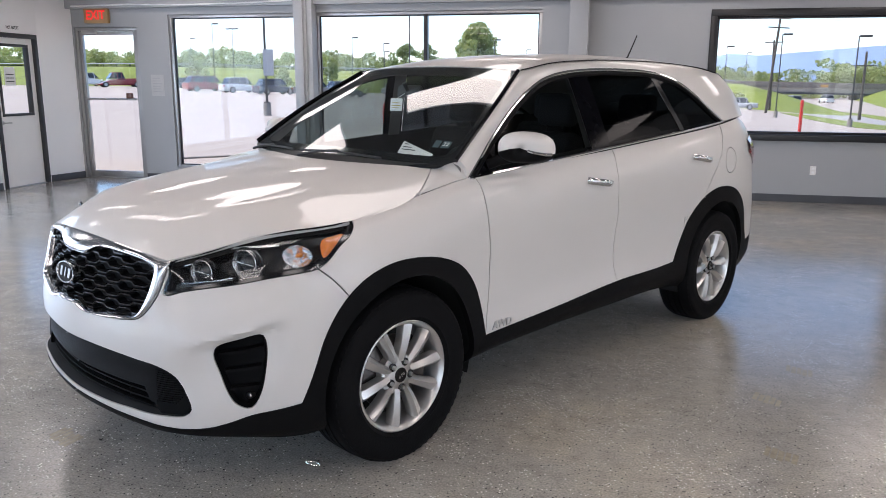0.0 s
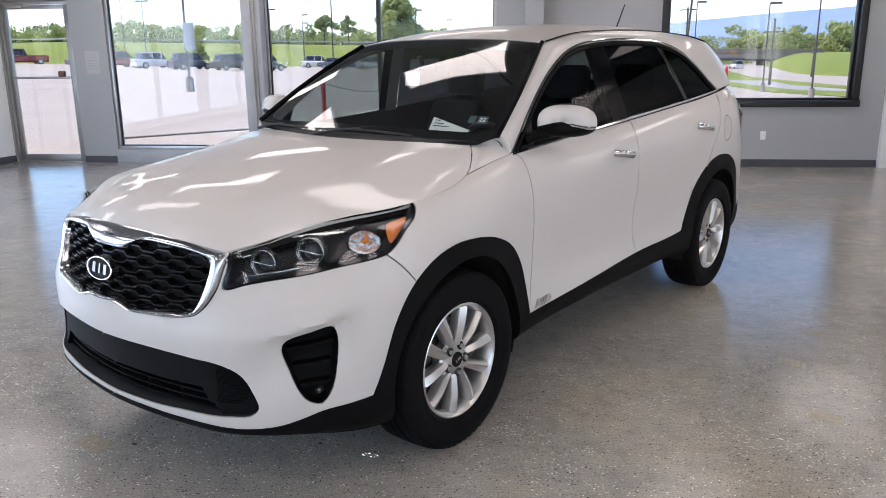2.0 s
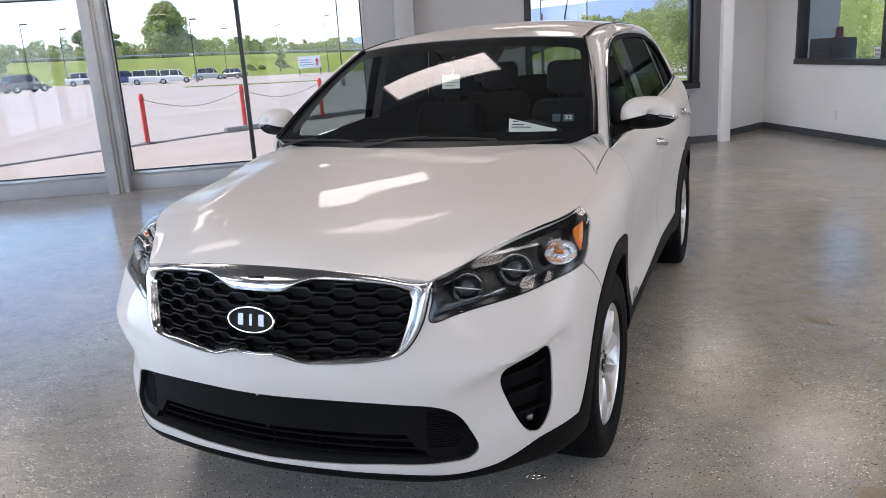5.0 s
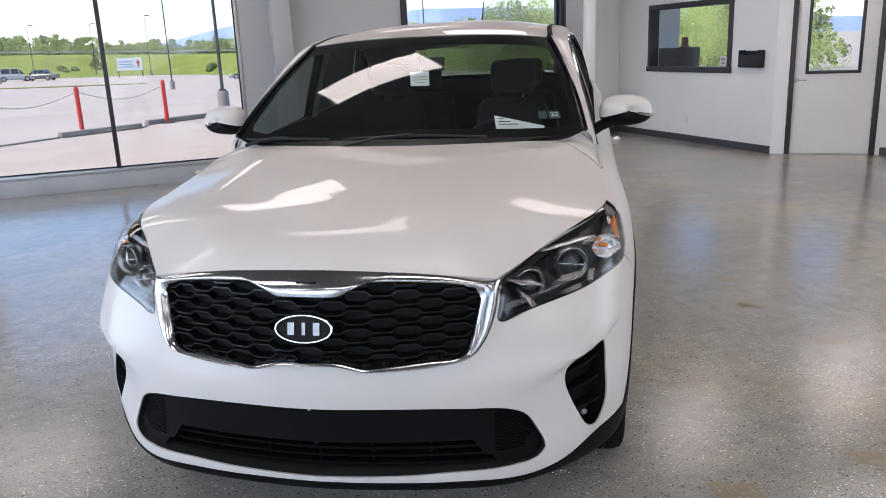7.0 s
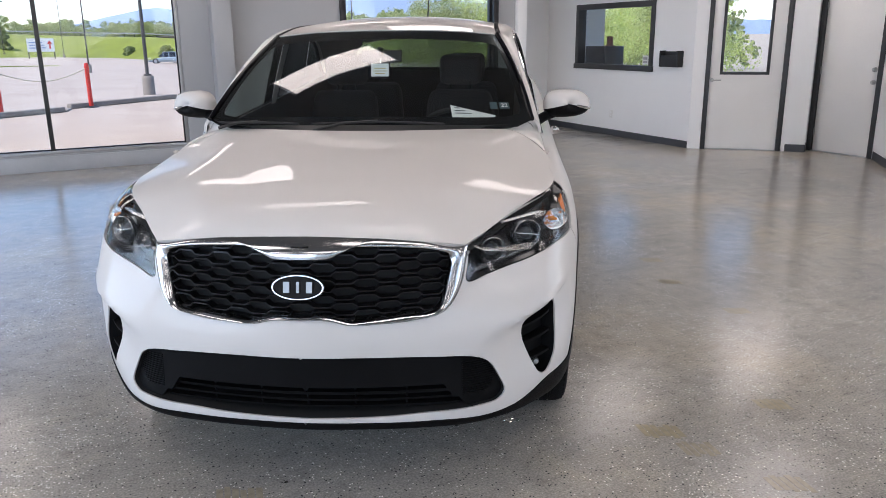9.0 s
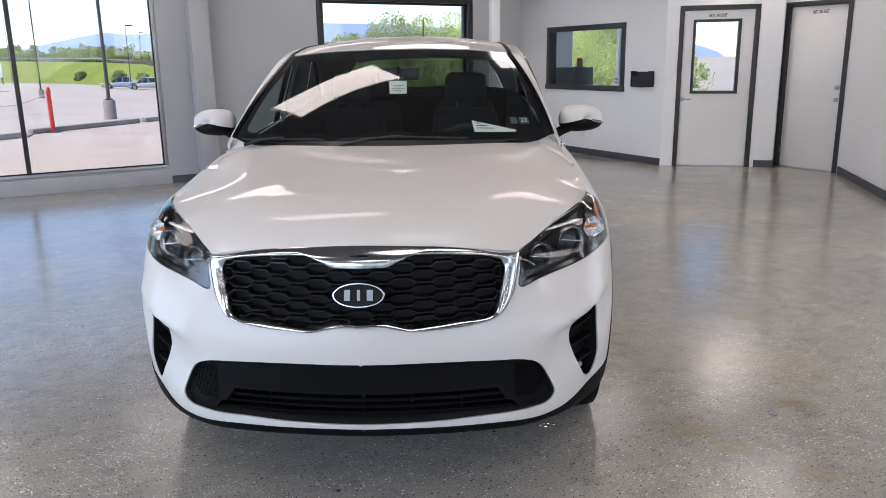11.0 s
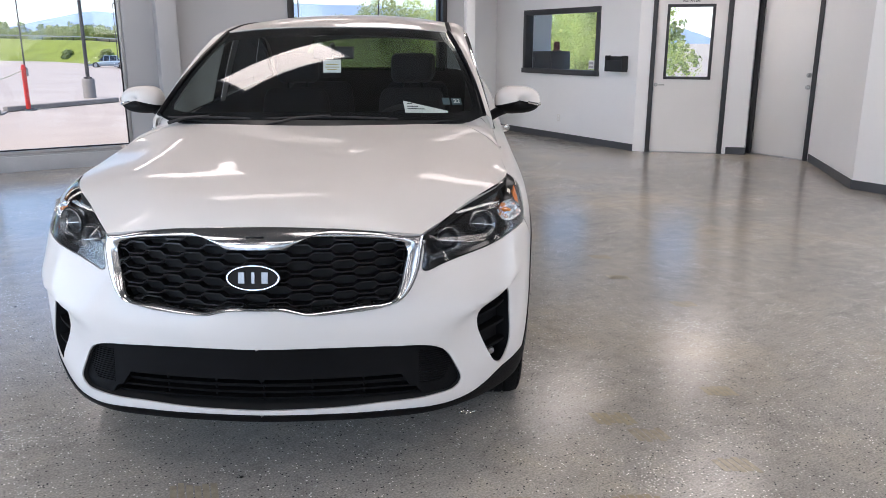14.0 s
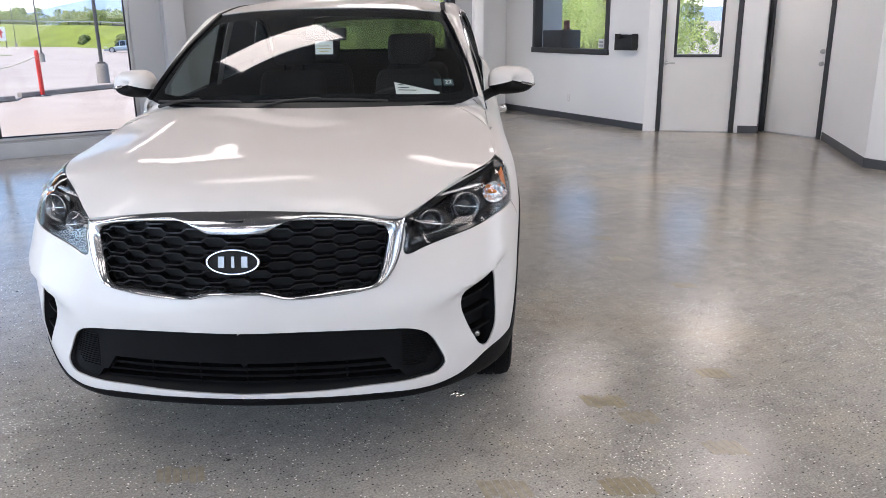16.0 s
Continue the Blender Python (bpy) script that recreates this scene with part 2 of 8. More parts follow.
def text_mesh(name, words, size, material, m, parent=None, label="", depth=0.002, bold=0.0, squeeze=1.0):
    cu = bpy.data.curves.new(name, "FONT")
    cu.body, cu.size, cu.extrude, cu.offset = words, size, depth, bold
    cu.align_x, cu.align_y = "CENTER", "CENTER"
    tmp = bpy.data.objects.new(name + "_tmp", cu)
    me = bpy.data.meshes.new_from_object(tmp)
    bpy.data.objects.remove(tmp)
    me.name = name
    me.transform(Matrix.Diagonal((squeeze, 1, 1, 1)))
    me.materials.clear()
    me.materials.append(material)
    ob = new(name, me)
    if parent is not None:
        ob.parent = parent
    ob.matrix_basis = m
    if label:
        tagged(ob, label)
    return ob


from mathutils import geometry

# ---- the room ----
CEIL = 3.05
FRONT = 10.85


def floor_and_ceiling():
    bm = bmesh.new()
    box(bm, -8.9, 8.6, -6.4, FRONT + 0.2, -0.3, 0.0)
    box(bm, 4.18, 8.6, FRONT + 0.2, 12.5, -0.3, 0.0)
    ob = part("floor", bm, M_FLOOR, smooth=False)
    tagged(ob, "worn grey epoxy floor with light chips and scuffs", "floor", kind="structure")
    bm = bmesh.new()
    box(bm, -8.9, 8.6, -6.4, 12.6, CEIL, CEIL + 0.2)
    # unseen overhang, added to keep the sun out of the left windows
    box(bm, -12.2, -8.9, -6.4, 10.7, CEIL + 0.002, CEIL + 0.198)
    # fine reveal between ceiling boards
    for i in range(14):
        box(bm, -8.9, 8.6, -6.0 + i * 1.22, -5.976 + i * 1.22, CEIL - 0.012, CEIL - 0.0005)
    for i in range(28):
        box(bm, -8.6 + i * 0.61, -8.576 + i * 0.61, -6.4, 12.6, CEIL - 0.0115, CEIL - 0.0004)
    ob = part("ceiling", bm, M_CEIL, smooth=False)
    tagged(ob, "dark grey suspended ceiling of square boards, with an added sun-blocking overhang", "ceiling", kind="structure")


def wall_run(name, a, b, holes, material, thick=0.2, z1=CEIL, label="", end0=0.0, end1=0.0):
    """A wall from a to b (inner face), with the outside to the left of the way; holes are (s0, s1, z0, z1)."""
    a, b = Vector((*a, 0)), Vector((*b, 0))
    d = (b - a)
    n = d.length
    ang = math.atan2(d.y, d.x)
    bm = bmesh.new()
    cuts = sorted({-end0, n + end1} | {v for h in holes for v in h[:2]})
    for s0, s1 in zip(cuts, cuts[1:]):
        solid = [(0.0, z1)]
        for h in holes:
            if h[0] <= s0 + 1e-6 and h[1] >= s1 - 1e-6:
                solid = [q for z0_, z1_ in solid for q in ((z0_, min(z1_, h[2])), (max(z0_, h[3]), z1_)) if q[1] - q[0] > 1e-4]
        for q0, q1 in solid:
            box(bm, s0, s1, 0, thick, q0, q1)
    bmesh.ops.remove_doubles(bm, verts=bm.verts[:], dist=1e-5)
    ob = part(name, bm, material, smooth=False)
    ob.matrix_world = Matrix.Translation(a) @ Matrix.Rotation(ang, 4, "Z")
    return tagged(ob, label, "wall", kind="structure")


def baseboard(a, b, h=0.10, proud=0.012, lift=0.0):
    a, b = Vector((*a, 0)), Vector((*b, 0))
    d = b - a
    bm = bmesh.new()
    box(bm, 0, d.length, -proud, -0.001, lift, h, bevel=0.003, segs=1)
    ob = part("baseboard", bm, M_BASE)
    ob.matrix_world = Matrix.Translation(a) @ Matrix.Rotation(math.atan2(d.y, d.x), 4, "Z")
    return tagged(ob, "dark grey vinyl baseboard along the wall foot", "baseboard", kind="structure")


def ring_frame(bm, x0, x1, z0, z1, w, y0, y1, bevel=0.004):
    box(bm, x0, x1, y0, y1, z1 - w, z1, bevel)
    box(bm, x0, x1, y0, y1, z0, z0 + w, bevel)
    box(bm, x0, x0 + w, y0, y1, z0 + w, z1 - w, bevel)
    box(bm, x1 - w, x1, y0, y1, z0 + w, z1 - w, bevel)


def pane(name, x0, x1, z0, z1, y, parent, material=None, label=""):
    bm = bmesh.new()
    box(bm, x0, x1, y - 0.003, y + 0.003, z0, z1)
    ob = part(name, bm, material or M_GLASS, parent, label, smooth=False)
    ob.visible_shadow = False
    return ob


floor_and_ceiling()
WX0, WX1 = -8.33, 4.18
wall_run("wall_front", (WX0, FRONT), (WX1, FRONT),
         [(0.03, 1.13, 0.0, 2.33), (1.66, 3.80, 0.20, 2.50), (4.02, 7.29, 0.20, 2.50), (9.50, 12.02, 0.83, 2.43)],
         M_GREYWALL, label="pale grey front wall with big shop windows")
LEFT_X = -8.45
wall_run("wall_left", (LEFT_X, -6.2), (LEFT_X, 10.22), [(0.8, 5.0, 0.2, 2.8), (5.4, 9.6, 0.2, 2.8), (10.0, 14.2, 0.2, 2.8), (15.48, 16.39, 0.0, 2.18)], M_WALL, label="white side wall with added unseen windows and a glazed door", end0=0.2)
wall_run("wall_left_return", (LEFT_X, 10.22), (WX0, FRONT), [], M_WALL, label="short white return beside the entrance", end1=0.2)
OFF = [(WX1, FRONT), (4.46, 11.30), (5.42, 11.95), (5.34, 8.34), (6.42, 7.26), (6.62, 7.42), (6.62, 6.40), (5.20, 4.92), (5.24, -6.2)]
OFF_LABEL = ["white return beside the picture window", "white angled wall at the corner", "white office wall with an interior window", "white angled wall with a glazed door",
             "narrow white wall between the doors", "white wall with a plain door", "white angled wall", "white side wall with an added unseen window"]
OFF_HOLES = {7: [(2.55, 6.60, 0.2, 2.8)], 2: [(0.85, 2.78, 1.03, 2.04)], 3: [(0.17, 1.22, 0.0, 2.22)], 5: [(0.03, 1.0, 0.0, 2.22)]}
for i, (a, b) in enumerate(zip(OFF, OFF[1:])):
    wall_run("wall_office_%d" % (i + 1), a, b, OFF_HOLES.get(i, []), M_WALL, thick=0.12, label=OFF_LABEL[i])
wall_run("wall_back", (5.4, -6.2), (-8.6, -6.2), [(0.8, 4.6, 0.2, 2.8), (5.0, 8.8, 0.2, 2.8), (9.2, 13.0, 0.2, 2.8)], M_WALL, label="white back wall with added unseen windows")
for a, b in (((LEFT_X, -6.2), (LEFT_X, 9.24)), ((LEFT_X, 10.22), (WX0, FRONT)), ((WX0 + 1.13, FRONT), (WX0 + 1.64, FRONT)), ((-1.02, FRONT), (WX1, FRONT)),
             (OFF[0], OFF[1]), (OFF[1], OFF[2]), (OFF[2], OFF[3]), (OFF[4], OFF[5]), (OFF[6], OFF[7]), (OFF[7], OFF[8]), ((6.24, 7.44), (6.42, 7.26))):
    baseboard(a, b)


# ---- fittings of the room ----
def placed(ob, a, b):
    """Set a thing built along x on the wall from a to b."""
    d = Vector((*b, 0)) - Vector((*a, 0))
    ob.matrix_world = Matrix.Translation((*a, 0)) @ Matrix.Rotation(math.atan2(d.y, d.x), 4, "Z")
    return ob


def frame_parts(parent, x0, x1, z0, z1, w, y0, y1, material, sill=True, name="window_frame"):
    boxed(name, (x0, x1, y0, y1, z1 - w, z1), material, parent)
    if sill:
        boxed("window_sill", (x0 - 0.01, x1 + 0.01, y0 - 0.015, y1, z0, z0 + w), material, parent)
    boxed(name, (x0, x0 + w, y0, y1, z0 + (w if sill else 0), z1 - w), material, parent)
    boxed(name, (x1 - w, x1, y0, y1, z0 + (w if sill else 0), z1 - w), material, parent)


def shop_window(name, x0, x1, mullions, label):
    win = tagged(new(name), label, "window", kind="structure")
    frame_parts(win, x0, x1, 0.20, 2.50, 0.045, 0.03, 0.13, M_ALU)
    xs = [x0 + 0.045] + mullions + [x1 - 0.045]
    for m in mullions:
        boxed("mullion", (m - 0.026, m + 0.026, 0.02, 0.12, 0.245, 2.455), M_DARKALU, win)
    for a, b in zip(xs, xs[1:]):
        pane("pane", a + 0.005, b - 0.005, 0.245, 2.455, 0.08, win)
        bm = bmesh.new()
        ring_frame(bm, a, b, 0.245, 2.455, 0.016, 0.066, 0.094, 0.0)
        part("gasket", bm, M_BLACKFRAME, win)
    # kerb facing under the glass
    boxed("kerb_board", (x0 - 0.02, x1 + 0.02, -0.014, -0.002, 0.0, 0.185), M_GREYSTEEL, win)
    return placed(win, (0, FRONT), (1, FRONT))


M_DARKALU = mat("dark_anodised_aluminium", (0.055, 0.055, 0.055), 0.4, metal=0.5, vary=0.15, scale=5, fine=80, bump=0.03)
M_TAN = mat("aged_sign_plastic", (0.42, 0.27, 0.12), 0.5, vary=0.12, scale=6, fine=60, bump=0.04)
M_SIGNRED = glow("sign_red", (0.80, 0.022, 0.016), 0.5)
shop_window("window_1", -6.67, -4.53, [], "tall shop window in an aluminium frame")
shop_window("window_2", -4.31, -1.04, [-2.68], "wide shop window in two panes")

# windows out of view, added so daylight enters from the sides and back
for nm, wa, wb, spans in (("window_9", OFF[7], OFF[8], ((2.55, 6.60),)), ("window_7", (5.4, -6.2), (-8.6, -6.2), ((0.8, 4.6), (5.0, 8.8), (9.2, 13.0))), ("window_8", (LEFT_X, -6.2), (LEFT_X, 10.22), ((0.8, 5.0), (5.4, 9.6), (10.0, 14.2)))):
    for x0, x1 in spans:
        win = tagged(new(nm), "tall shop window in an aluminium frame", "window", kind="structure")
        frame_parts(win, x0, x1, 0.20, 2.80, 0.05, 0.03, 0.13, M_ALU)
        boxed("mullion", ((x0 + x1) / 2 - 0.026, (x0 + x1) / 2 + 0.026, 0.02, 0.12, 0.25, 2.75), M_ALU, win)
        pane("pane", x0 + 0.05, (x0 + x1) / 2 - 0.026, 0.25, 2.75, 0.08, win)
        pane("pane", (x0 + x1) / 2 + 0.026, x1 - 0.05, 0.25, 2.75, 0.08, win)
        placed(win, wa, wb)

steel_post = empty("steel_post", "grey painted steel post between the shop windows", "post", kind="structure")
boxed("flange", (-4.535, -4.40, FRONT - 0.265, FRONT - 0.002, 0, CEIL - 0.002), M_GREYSTEEL, steel_post, bevel=0.006)
boxed("web", (-4.40, -4.36, FRONT - 0.225, FRONT - 0.003, 0, CEIL - 0.002), M_GREYSTEEL, steel_post, bevel=0.004)
boxed("flange", (-4.36, -4.285, FRONT - 0.20, FRONT - 0.002, 0, CEIL - 0.002), M_GREYSTEEL, steel_post, bevel=0.006)
bm = bmesh.new()
box(bm, WX0, WX1, FRONT - 0.13, FRONT - 0.002, 2.60, CEIL - 0.002, bevel=0.006)
tagged(part("soffit", bm, M_GREYSTEEL), "grey boxed header above the shop windows", "trim", kind="structure")
bm = bmesh.new()
tube(bm, [(-8.2, FRONT - 0.15, 2.63), (-7.2, FRONT - 0.15, 2.645), (-6.4, FRONT - 0.15, 2.625), (-5.2, FRONT - 0.15, 2.64), (-4.6, FRONT - 0.15, 2.66)], 0.012, 8)
tagged(part("cable", bm, M_WALL), "white cable clipped along the header", "cable")
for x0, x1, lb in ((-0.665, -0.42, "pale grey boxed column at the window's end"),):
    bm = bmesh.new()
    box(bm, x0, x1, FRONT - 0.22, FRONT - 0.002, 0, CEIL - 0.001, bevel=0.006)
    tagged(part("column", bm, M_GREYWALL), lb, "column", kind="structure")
    for a, b in (((x0, FRONT - 0.22), (x1, FRONT - 0.22)),):
        baseboard(a, b)
bm = bmesh.new()
box(bm, 4.02, 4.18, FRONT - 0.09, FRONT - 0.002, 0, CEIL - 0.001, bevel=0.004)
tagged(part("column", bm, M_WALL), "white boxed pilaster beside the picture window", "column", kind="structure")

# picture window
pw = tagged(new("window_3"), "picture window in a heavy black frame", "window", kind="structure")
frame_parts(pw, 1.13, 3.70, 0.80, 2.46, 0.085, -0.035, 0.06, M_BLACKFRAME)
bm = bmesh.new()
ring_frame(bm, 1.215, 3.615, 0.885, 2.375, 0.03, 0.05, 0.12, 0.003)
part("inner_frame", bm, M_BLACKFRAME, pw)
pane("pane", 1.245, 3.585, 0.915, 2.345, 0.09, pw)
placed(pw, (0, FRONT), (1, FRONT))

# entrance door
ent = tagged(new("door_1"), "glazed entrance door in an aluminium frame", "door", kind="structure")
frame_parts(ent, -8.295, -7.205, 0.0, 2.325, 0.045, 0.02, 0.14, M_ALU, sill=False, name="door_frame")
for d in ((-8.248, -8.195, 0.045, 0.095, 0.02, 2.272), (-7.305, -7.252, 0.045, 0.095, 0.02, 2.272), (-8.195, -7.305, 0.045, 0.095, 2.215, 2.272), (-8.195, -7.305, 0.045, 0.095, 0.02, 0.115)):
    boxed("door_rail", d, M_ALU, ent)
pane("pane", -8.19, -7.31, 0.115, 2.215, 0.07, ent)
boxed("push_bar", (-8.20, -7.30, 0.005, 0.035, 1.228, 1.262), M_ALU, ent, bevel=0.01)
boxed("latch_box", (-7.47, -7.37, -0.012, 0.04, 1.255, 1.34), mat("brown_latch_box", (0.13, 0.06, 0.04), 0.4, vary=0.2, bump=0.05), ent, bevel=0.012)
boxed("door_closer", (-8.16, -7.92, -0.02, 0.045, 2.235, 2.29), M_STEEL, ent, bevel=0.008)
boxed("threshold", (-8.25, -7.25, 0.0, 0.14, 0.001, 0.018), M_ALU, ent)
placed(ent, (0, FRONT), (1, FRONT))
ex = empty("exit_sign", "tan exit sign with red letters above the entrance", "sign")
boxed("sign_case", (-8.05, -7.64, -0.075, -0.003, 2.385, 2.612), M_TAN, ex, bevel=0.012)
text_mesh("sign_letters", "EXIT", 0.185, M_SIGNRED, pose(-7.845, -0.077, 2.499, 90, 0, 0), ex, "red letters", 0.001, 0.004, 0.86)
placed(ex, (0, FRONT), (1, FRONT))
nt_ = empty("wall_notice", "faint white notice taped to the wall", "notice")
boxed("sheet", (-7.02, -6.80, -0.004, -0.002, 1.30, 1.62), mat("yellowed_notice", (0.48, 0.485, 0.48), 0.7, vary=0.06, scale=9, fine=70, bump=0.02), nt_, bevel=0)
for k in range(6):
    boxed("print_bar", (-6.99, -6.86 + 0.01 * (k % 3), -0.0055, -0.0042, 1.56 - k * 0.04, 1.572 - k * 0.04), M_GREYSTEEL, nt_, bevel=0)
placed(nt_, (0, FRONT), (1, FRONT))


def swing_door(name, wall_a, wall_b, s0, s1, z1, label, window=None, lever=None, knobs=None, sign=None, hinges=None, back=0.03, paper=False):
    """A painted steel door in a dark frame, set along a wall."""
    d = tagged(new(name), label, "door", kind="structure")
    w = 0.062
    frame_parts(d, s0, s1, 0.0, z1, w, -0.018, 0.10, M_DARKTRIM, sill=False, name="door_frame")
    a, b, top = s0 + w + 0.004, s1 - w - 0.004, z1 - w - 0.004
    if window:
        x0, x1, q0, q1 = window
        leaf = new("door_leaf")
        leaf.parent = d
        for dims in ((a, x0, back, back + 0.045, 0.012, top), (x1, b, back, back + 0.045, 0.012, top), (x0, x1, back, back + 0.045, 0.012, q0), (x0, x1, back, back + 0.045, q1, top)):
            boxed("leaf_panel", dims, M_DOORWHITE, leaf, bevel=0)
        bm = bmesh.new()
        ring_frame(bm, x0 - 0.012, x1 + 0.012, q0 - 0.012, q1 + 0.012, 0.038, back - 0.012, back + 0.055, 0.003)
        part("vision_frame", bm, M_DARKTRIM, d)
        pane("pane", x0 + 0.02, x1 - 0.02, q0 + 0.02, q1 - 0.02, back + 0.02, d)
        if paper:
            boxed("notice", (x0 + 0.10, x0 + 0.30, back - 0.004, back + 0.0, q0 + 0.42, q0 + 0.68), M_PAPER, d, bevel=0)
            for k in range(3):
                boxed("print_bar", (x0 + 0.12, x0 + 0.27, back - 0.006, back - 0.0045, q0 + 0.47 + 0.05 * k, q0 + 0.482 + 0.05 * k), M_INK, d, bevel=0)
    else:
        boxed("door_leaf", (a, b, back, back + 0.045, 0.012, top), M_DOORWHITE, d, bevel=0.002)
    if lever:
        x, z, way = lever
        bm = bmesh.new()
        lathe(bm, [(0.0, 0.016), (0.022, 0.016), (0.027, 0.010), (0.027, 0.0)], 20, pose(x, back, z, 90, 0, 0))
        tube(bm, [(x, back - 0.012, z), (x, back - 0.048, z), (x + 0.02 * way, back - 0.055, z), (x + 0.115 * way, back - 0.052, z)], 0.009, 8)
        part("door_handle", bm, M_STEEL, d, "satin steel lever handle")
    for kx, kz, kr in knobs or ():
        bm = bmesh.new()
        lathe(bm, [(0.0, 0.05), (kr * 0.7, 0.048), (kr, 0.036), (kr * 0.8, 0.02), (kr * 0.5, 0.014), (kr * 1.15, 0.006), (kr * 1.15, 0.0)], 20, pose(kx, back, kz, 90, 0, 0))
        part("door_knob", bm, M_STEEL, d)
    for hz in (0.25, 1.08, 1.92):
        if hinges is not None:
            boxed("hinge", (hinges - 0.008, hinges + 0.008, back - 0.012, back + 0.004, hz - 0.05, hz + 0.05), M_STEEL, d, bevel=0.003)
    if sign:
        x, z, y = sign
        text_mesh("door_sign", "NOT AN EXIT", 0.062, M_INK, pose(x, y, z, 90, 0, 0), d, "black letters", 0.0006, 0.0012, 0.62)
    boxed("threshold", (a, b, back - 0.03, back + 0.06, 0.0005, 0.010), M_ALU, d, bevel=0.002)
    return placed(d, wall_a, wall_b)


swing_door("door_2", (LEFT_X, -6.2), (LEFT_X, 10.22), 15.48, 16.39, 2.18, "white steel door with a tall window, dark frame", window=(15.63, 16.22, 1.03, 2.02), lever=(15.60, 0.93, 1),
           sign=(15.94, 2.255, -0.004), paper=True)
swing_door("door_3", OFF[3], OFF[4], 0.17, 1.22, 2.215, "white steel door with a dark-framed window", window=(0.37, 0.98, 1.035, 2.02), lever=(0.265, 0.948, 1), sign=(0.675, 2.078, 0.029))
swing_door("door_4", OFF[5], OFF[6], 0.035, 1.0, 2.23, "plain white steel door with a dark frame", knobs=((0.875, 1.108, 0.027), (0.875, 0.953, 0.026)), sign=(0.53, 2.085, 0.029), hinges=0.105)

# office window and the office behind it
ow = tagged(new("window_4"), "interior office window in a dark frame", "window", kind="structure")
frame_parts(ow, 0.85, 2.79, 1.03, 2.045, 0.08, -0.022, 0.13, M_DARKTRIM)
pane("pane", 0.93, 2.71, 1.11, 1.965, 0.06, ow)
boxed("glass_label", (2.50, 2.63, 0.045, 0.050, 1.13, 1.26), M_PAPER, ow, bevel=0)
boxed("print_bar", (2.52, 2.61, 0.040, 0.044, 1.20, 1.235), M_GREYSTEEL, ow, bevel=0)
boxed("print_bar", (2.52, 2.61, 0.040, 0.044, 1.15, 1.18), M_GREYSTEEL, ow, bevel=0)
placed(ow, OFF[2], OFF[3])
wall_run("wall_outer_office", (8.45, 12.4), (8.45, 4.6), [(0.5, 4.1, 0.12, 2.9)], M_WALL, thick=0.18, label="white outer office wall with windows")
wall_run("wall_office_end", (5.30, 12.3), (8.6, 12.3), [(1.62, 2.95, 0.85, 2.95)], M_WALL, thick=0.18, label="white end wall of the office with a window")
ew = tagged(new("window_6"), "office end window in a white frame", "window", kind="structure")
frame_parts(ew, 1.62, 2.95, 0.85, 2.95, 0.05, 0.03, 0.12, M_DOORWHITE)
pane("pane", 1.67, 2.90, 0.90, 2.90, 0.08, ew)
placed(ew, (5.30, 12.3), (8.6, 12.3))
wall_run("wall_office_inner", (8.5, 5.6), (6.75, 5.6), [], M_WALL, thick=0.1, label="plain white inner office wall")
gw = tagged(new("window_5"), "outer office window in white frames", "window", kind="structure")
frame_parts(gw, 0.5, 4.1, 0.12, 2.9, 0.06, 0.03, 0.12, M_DOORWHITE)
for m in (1.35, 2.75):
    boxed("mullion", (m - 0.05, m + 0.05, 0.02, 0.12, 0.18, 2.84), M_DOORWHITE, gw)
for a, b in ((0.56, 1.3), (1.4, 2.7), (2.8, 4.04)):
    pane("pane", a, b, 0.18, 2.84, 0.08, gw)
placed(gw, (8.45, 12.4), (8.45, 4.6))
cab = empty("office_cabinet", "dark filing cabinet behind the office window", "cabinet", pose(5.95, 10.35, 0))
boxed("body", (-0.2, 0.2, 0.42, 0.95, 0.0, 1.38), M_DARKTRIM, cab, bevel=0.008)
for k in range(4):
    boxed("drawer", (-0.215, -0.2, 0.44, 0.93, 0.05 + k * 0.33, 0.36 + k * 0.33), M_DARKTRIM, cab, bevel=0.004)
bm = bmesh.new()
lathe(bm, [(0.0, 0.0), (0.085, 0.0), (0.085, 0.012), (0.055, 0.02), (0.05, 0.15), (0.04, 0.16), (0.0, 0.16)], 24, Matrix.Translation((5.95, 10.90, 1.381)))
tagged(part("desk_pot", bm, mat("dark_red_pot", (0.10, 0.02, 0.02), 0.4, vary=0.2)), "dark red pot standing on the filing cabinet", "pot")
rack = empty("leaflet_rack", "black plastic leaflet rack on the office wall", "rack")
boxed("rack_back", (3.03, 3.42, -0.02, -0.002, 1.14, 1.33), M_BLACKPLASTIC, rack)
boxed("rack_front", (3.05, 3.40, -0.10, -0.085, 1.12, 1.275), M_BLACKPLASTIC, rack, bevel=0.006)
boxed("rack_floor", (3.05, 3.40, -0.10, -0.002, 1.115, 1.13), M_BLACKPLASTIC, rack)
for x in (3.035, 3.39):
    boxed("rack_side", (x, x + 0.025, -0.105, -0.002, 1.115, 1.34), M_BLACKPLASTIC, rack, bevel=0.005)
placed(rack, OFF[2], OFF[3])


def outlet(a, b, s, z):
    o = empty("wall_outlet", "white wall outlet with a flush plate", "outlet")
    boxed("plate", (s - 0.036, s + 0.036, -0.006, -0.001, z - 0.058, z + 0.058), M_DOORWHITE, o, bevel=0.002)
    for dz in (-0.024, 0.024):
        boxed("socket", (s - 0.016, s + 0.016, -0.008, -0.005, z + dz - 0.014, z + dz + 0.014), M_WALL, o, bevel=0.002)
    placed(o, a, b)


outlet(OFF[2], OFF[3], 1.87, 0.34)
outlet((WX0, FRONT), (WX1, FRONT), 10.87, 0.42)


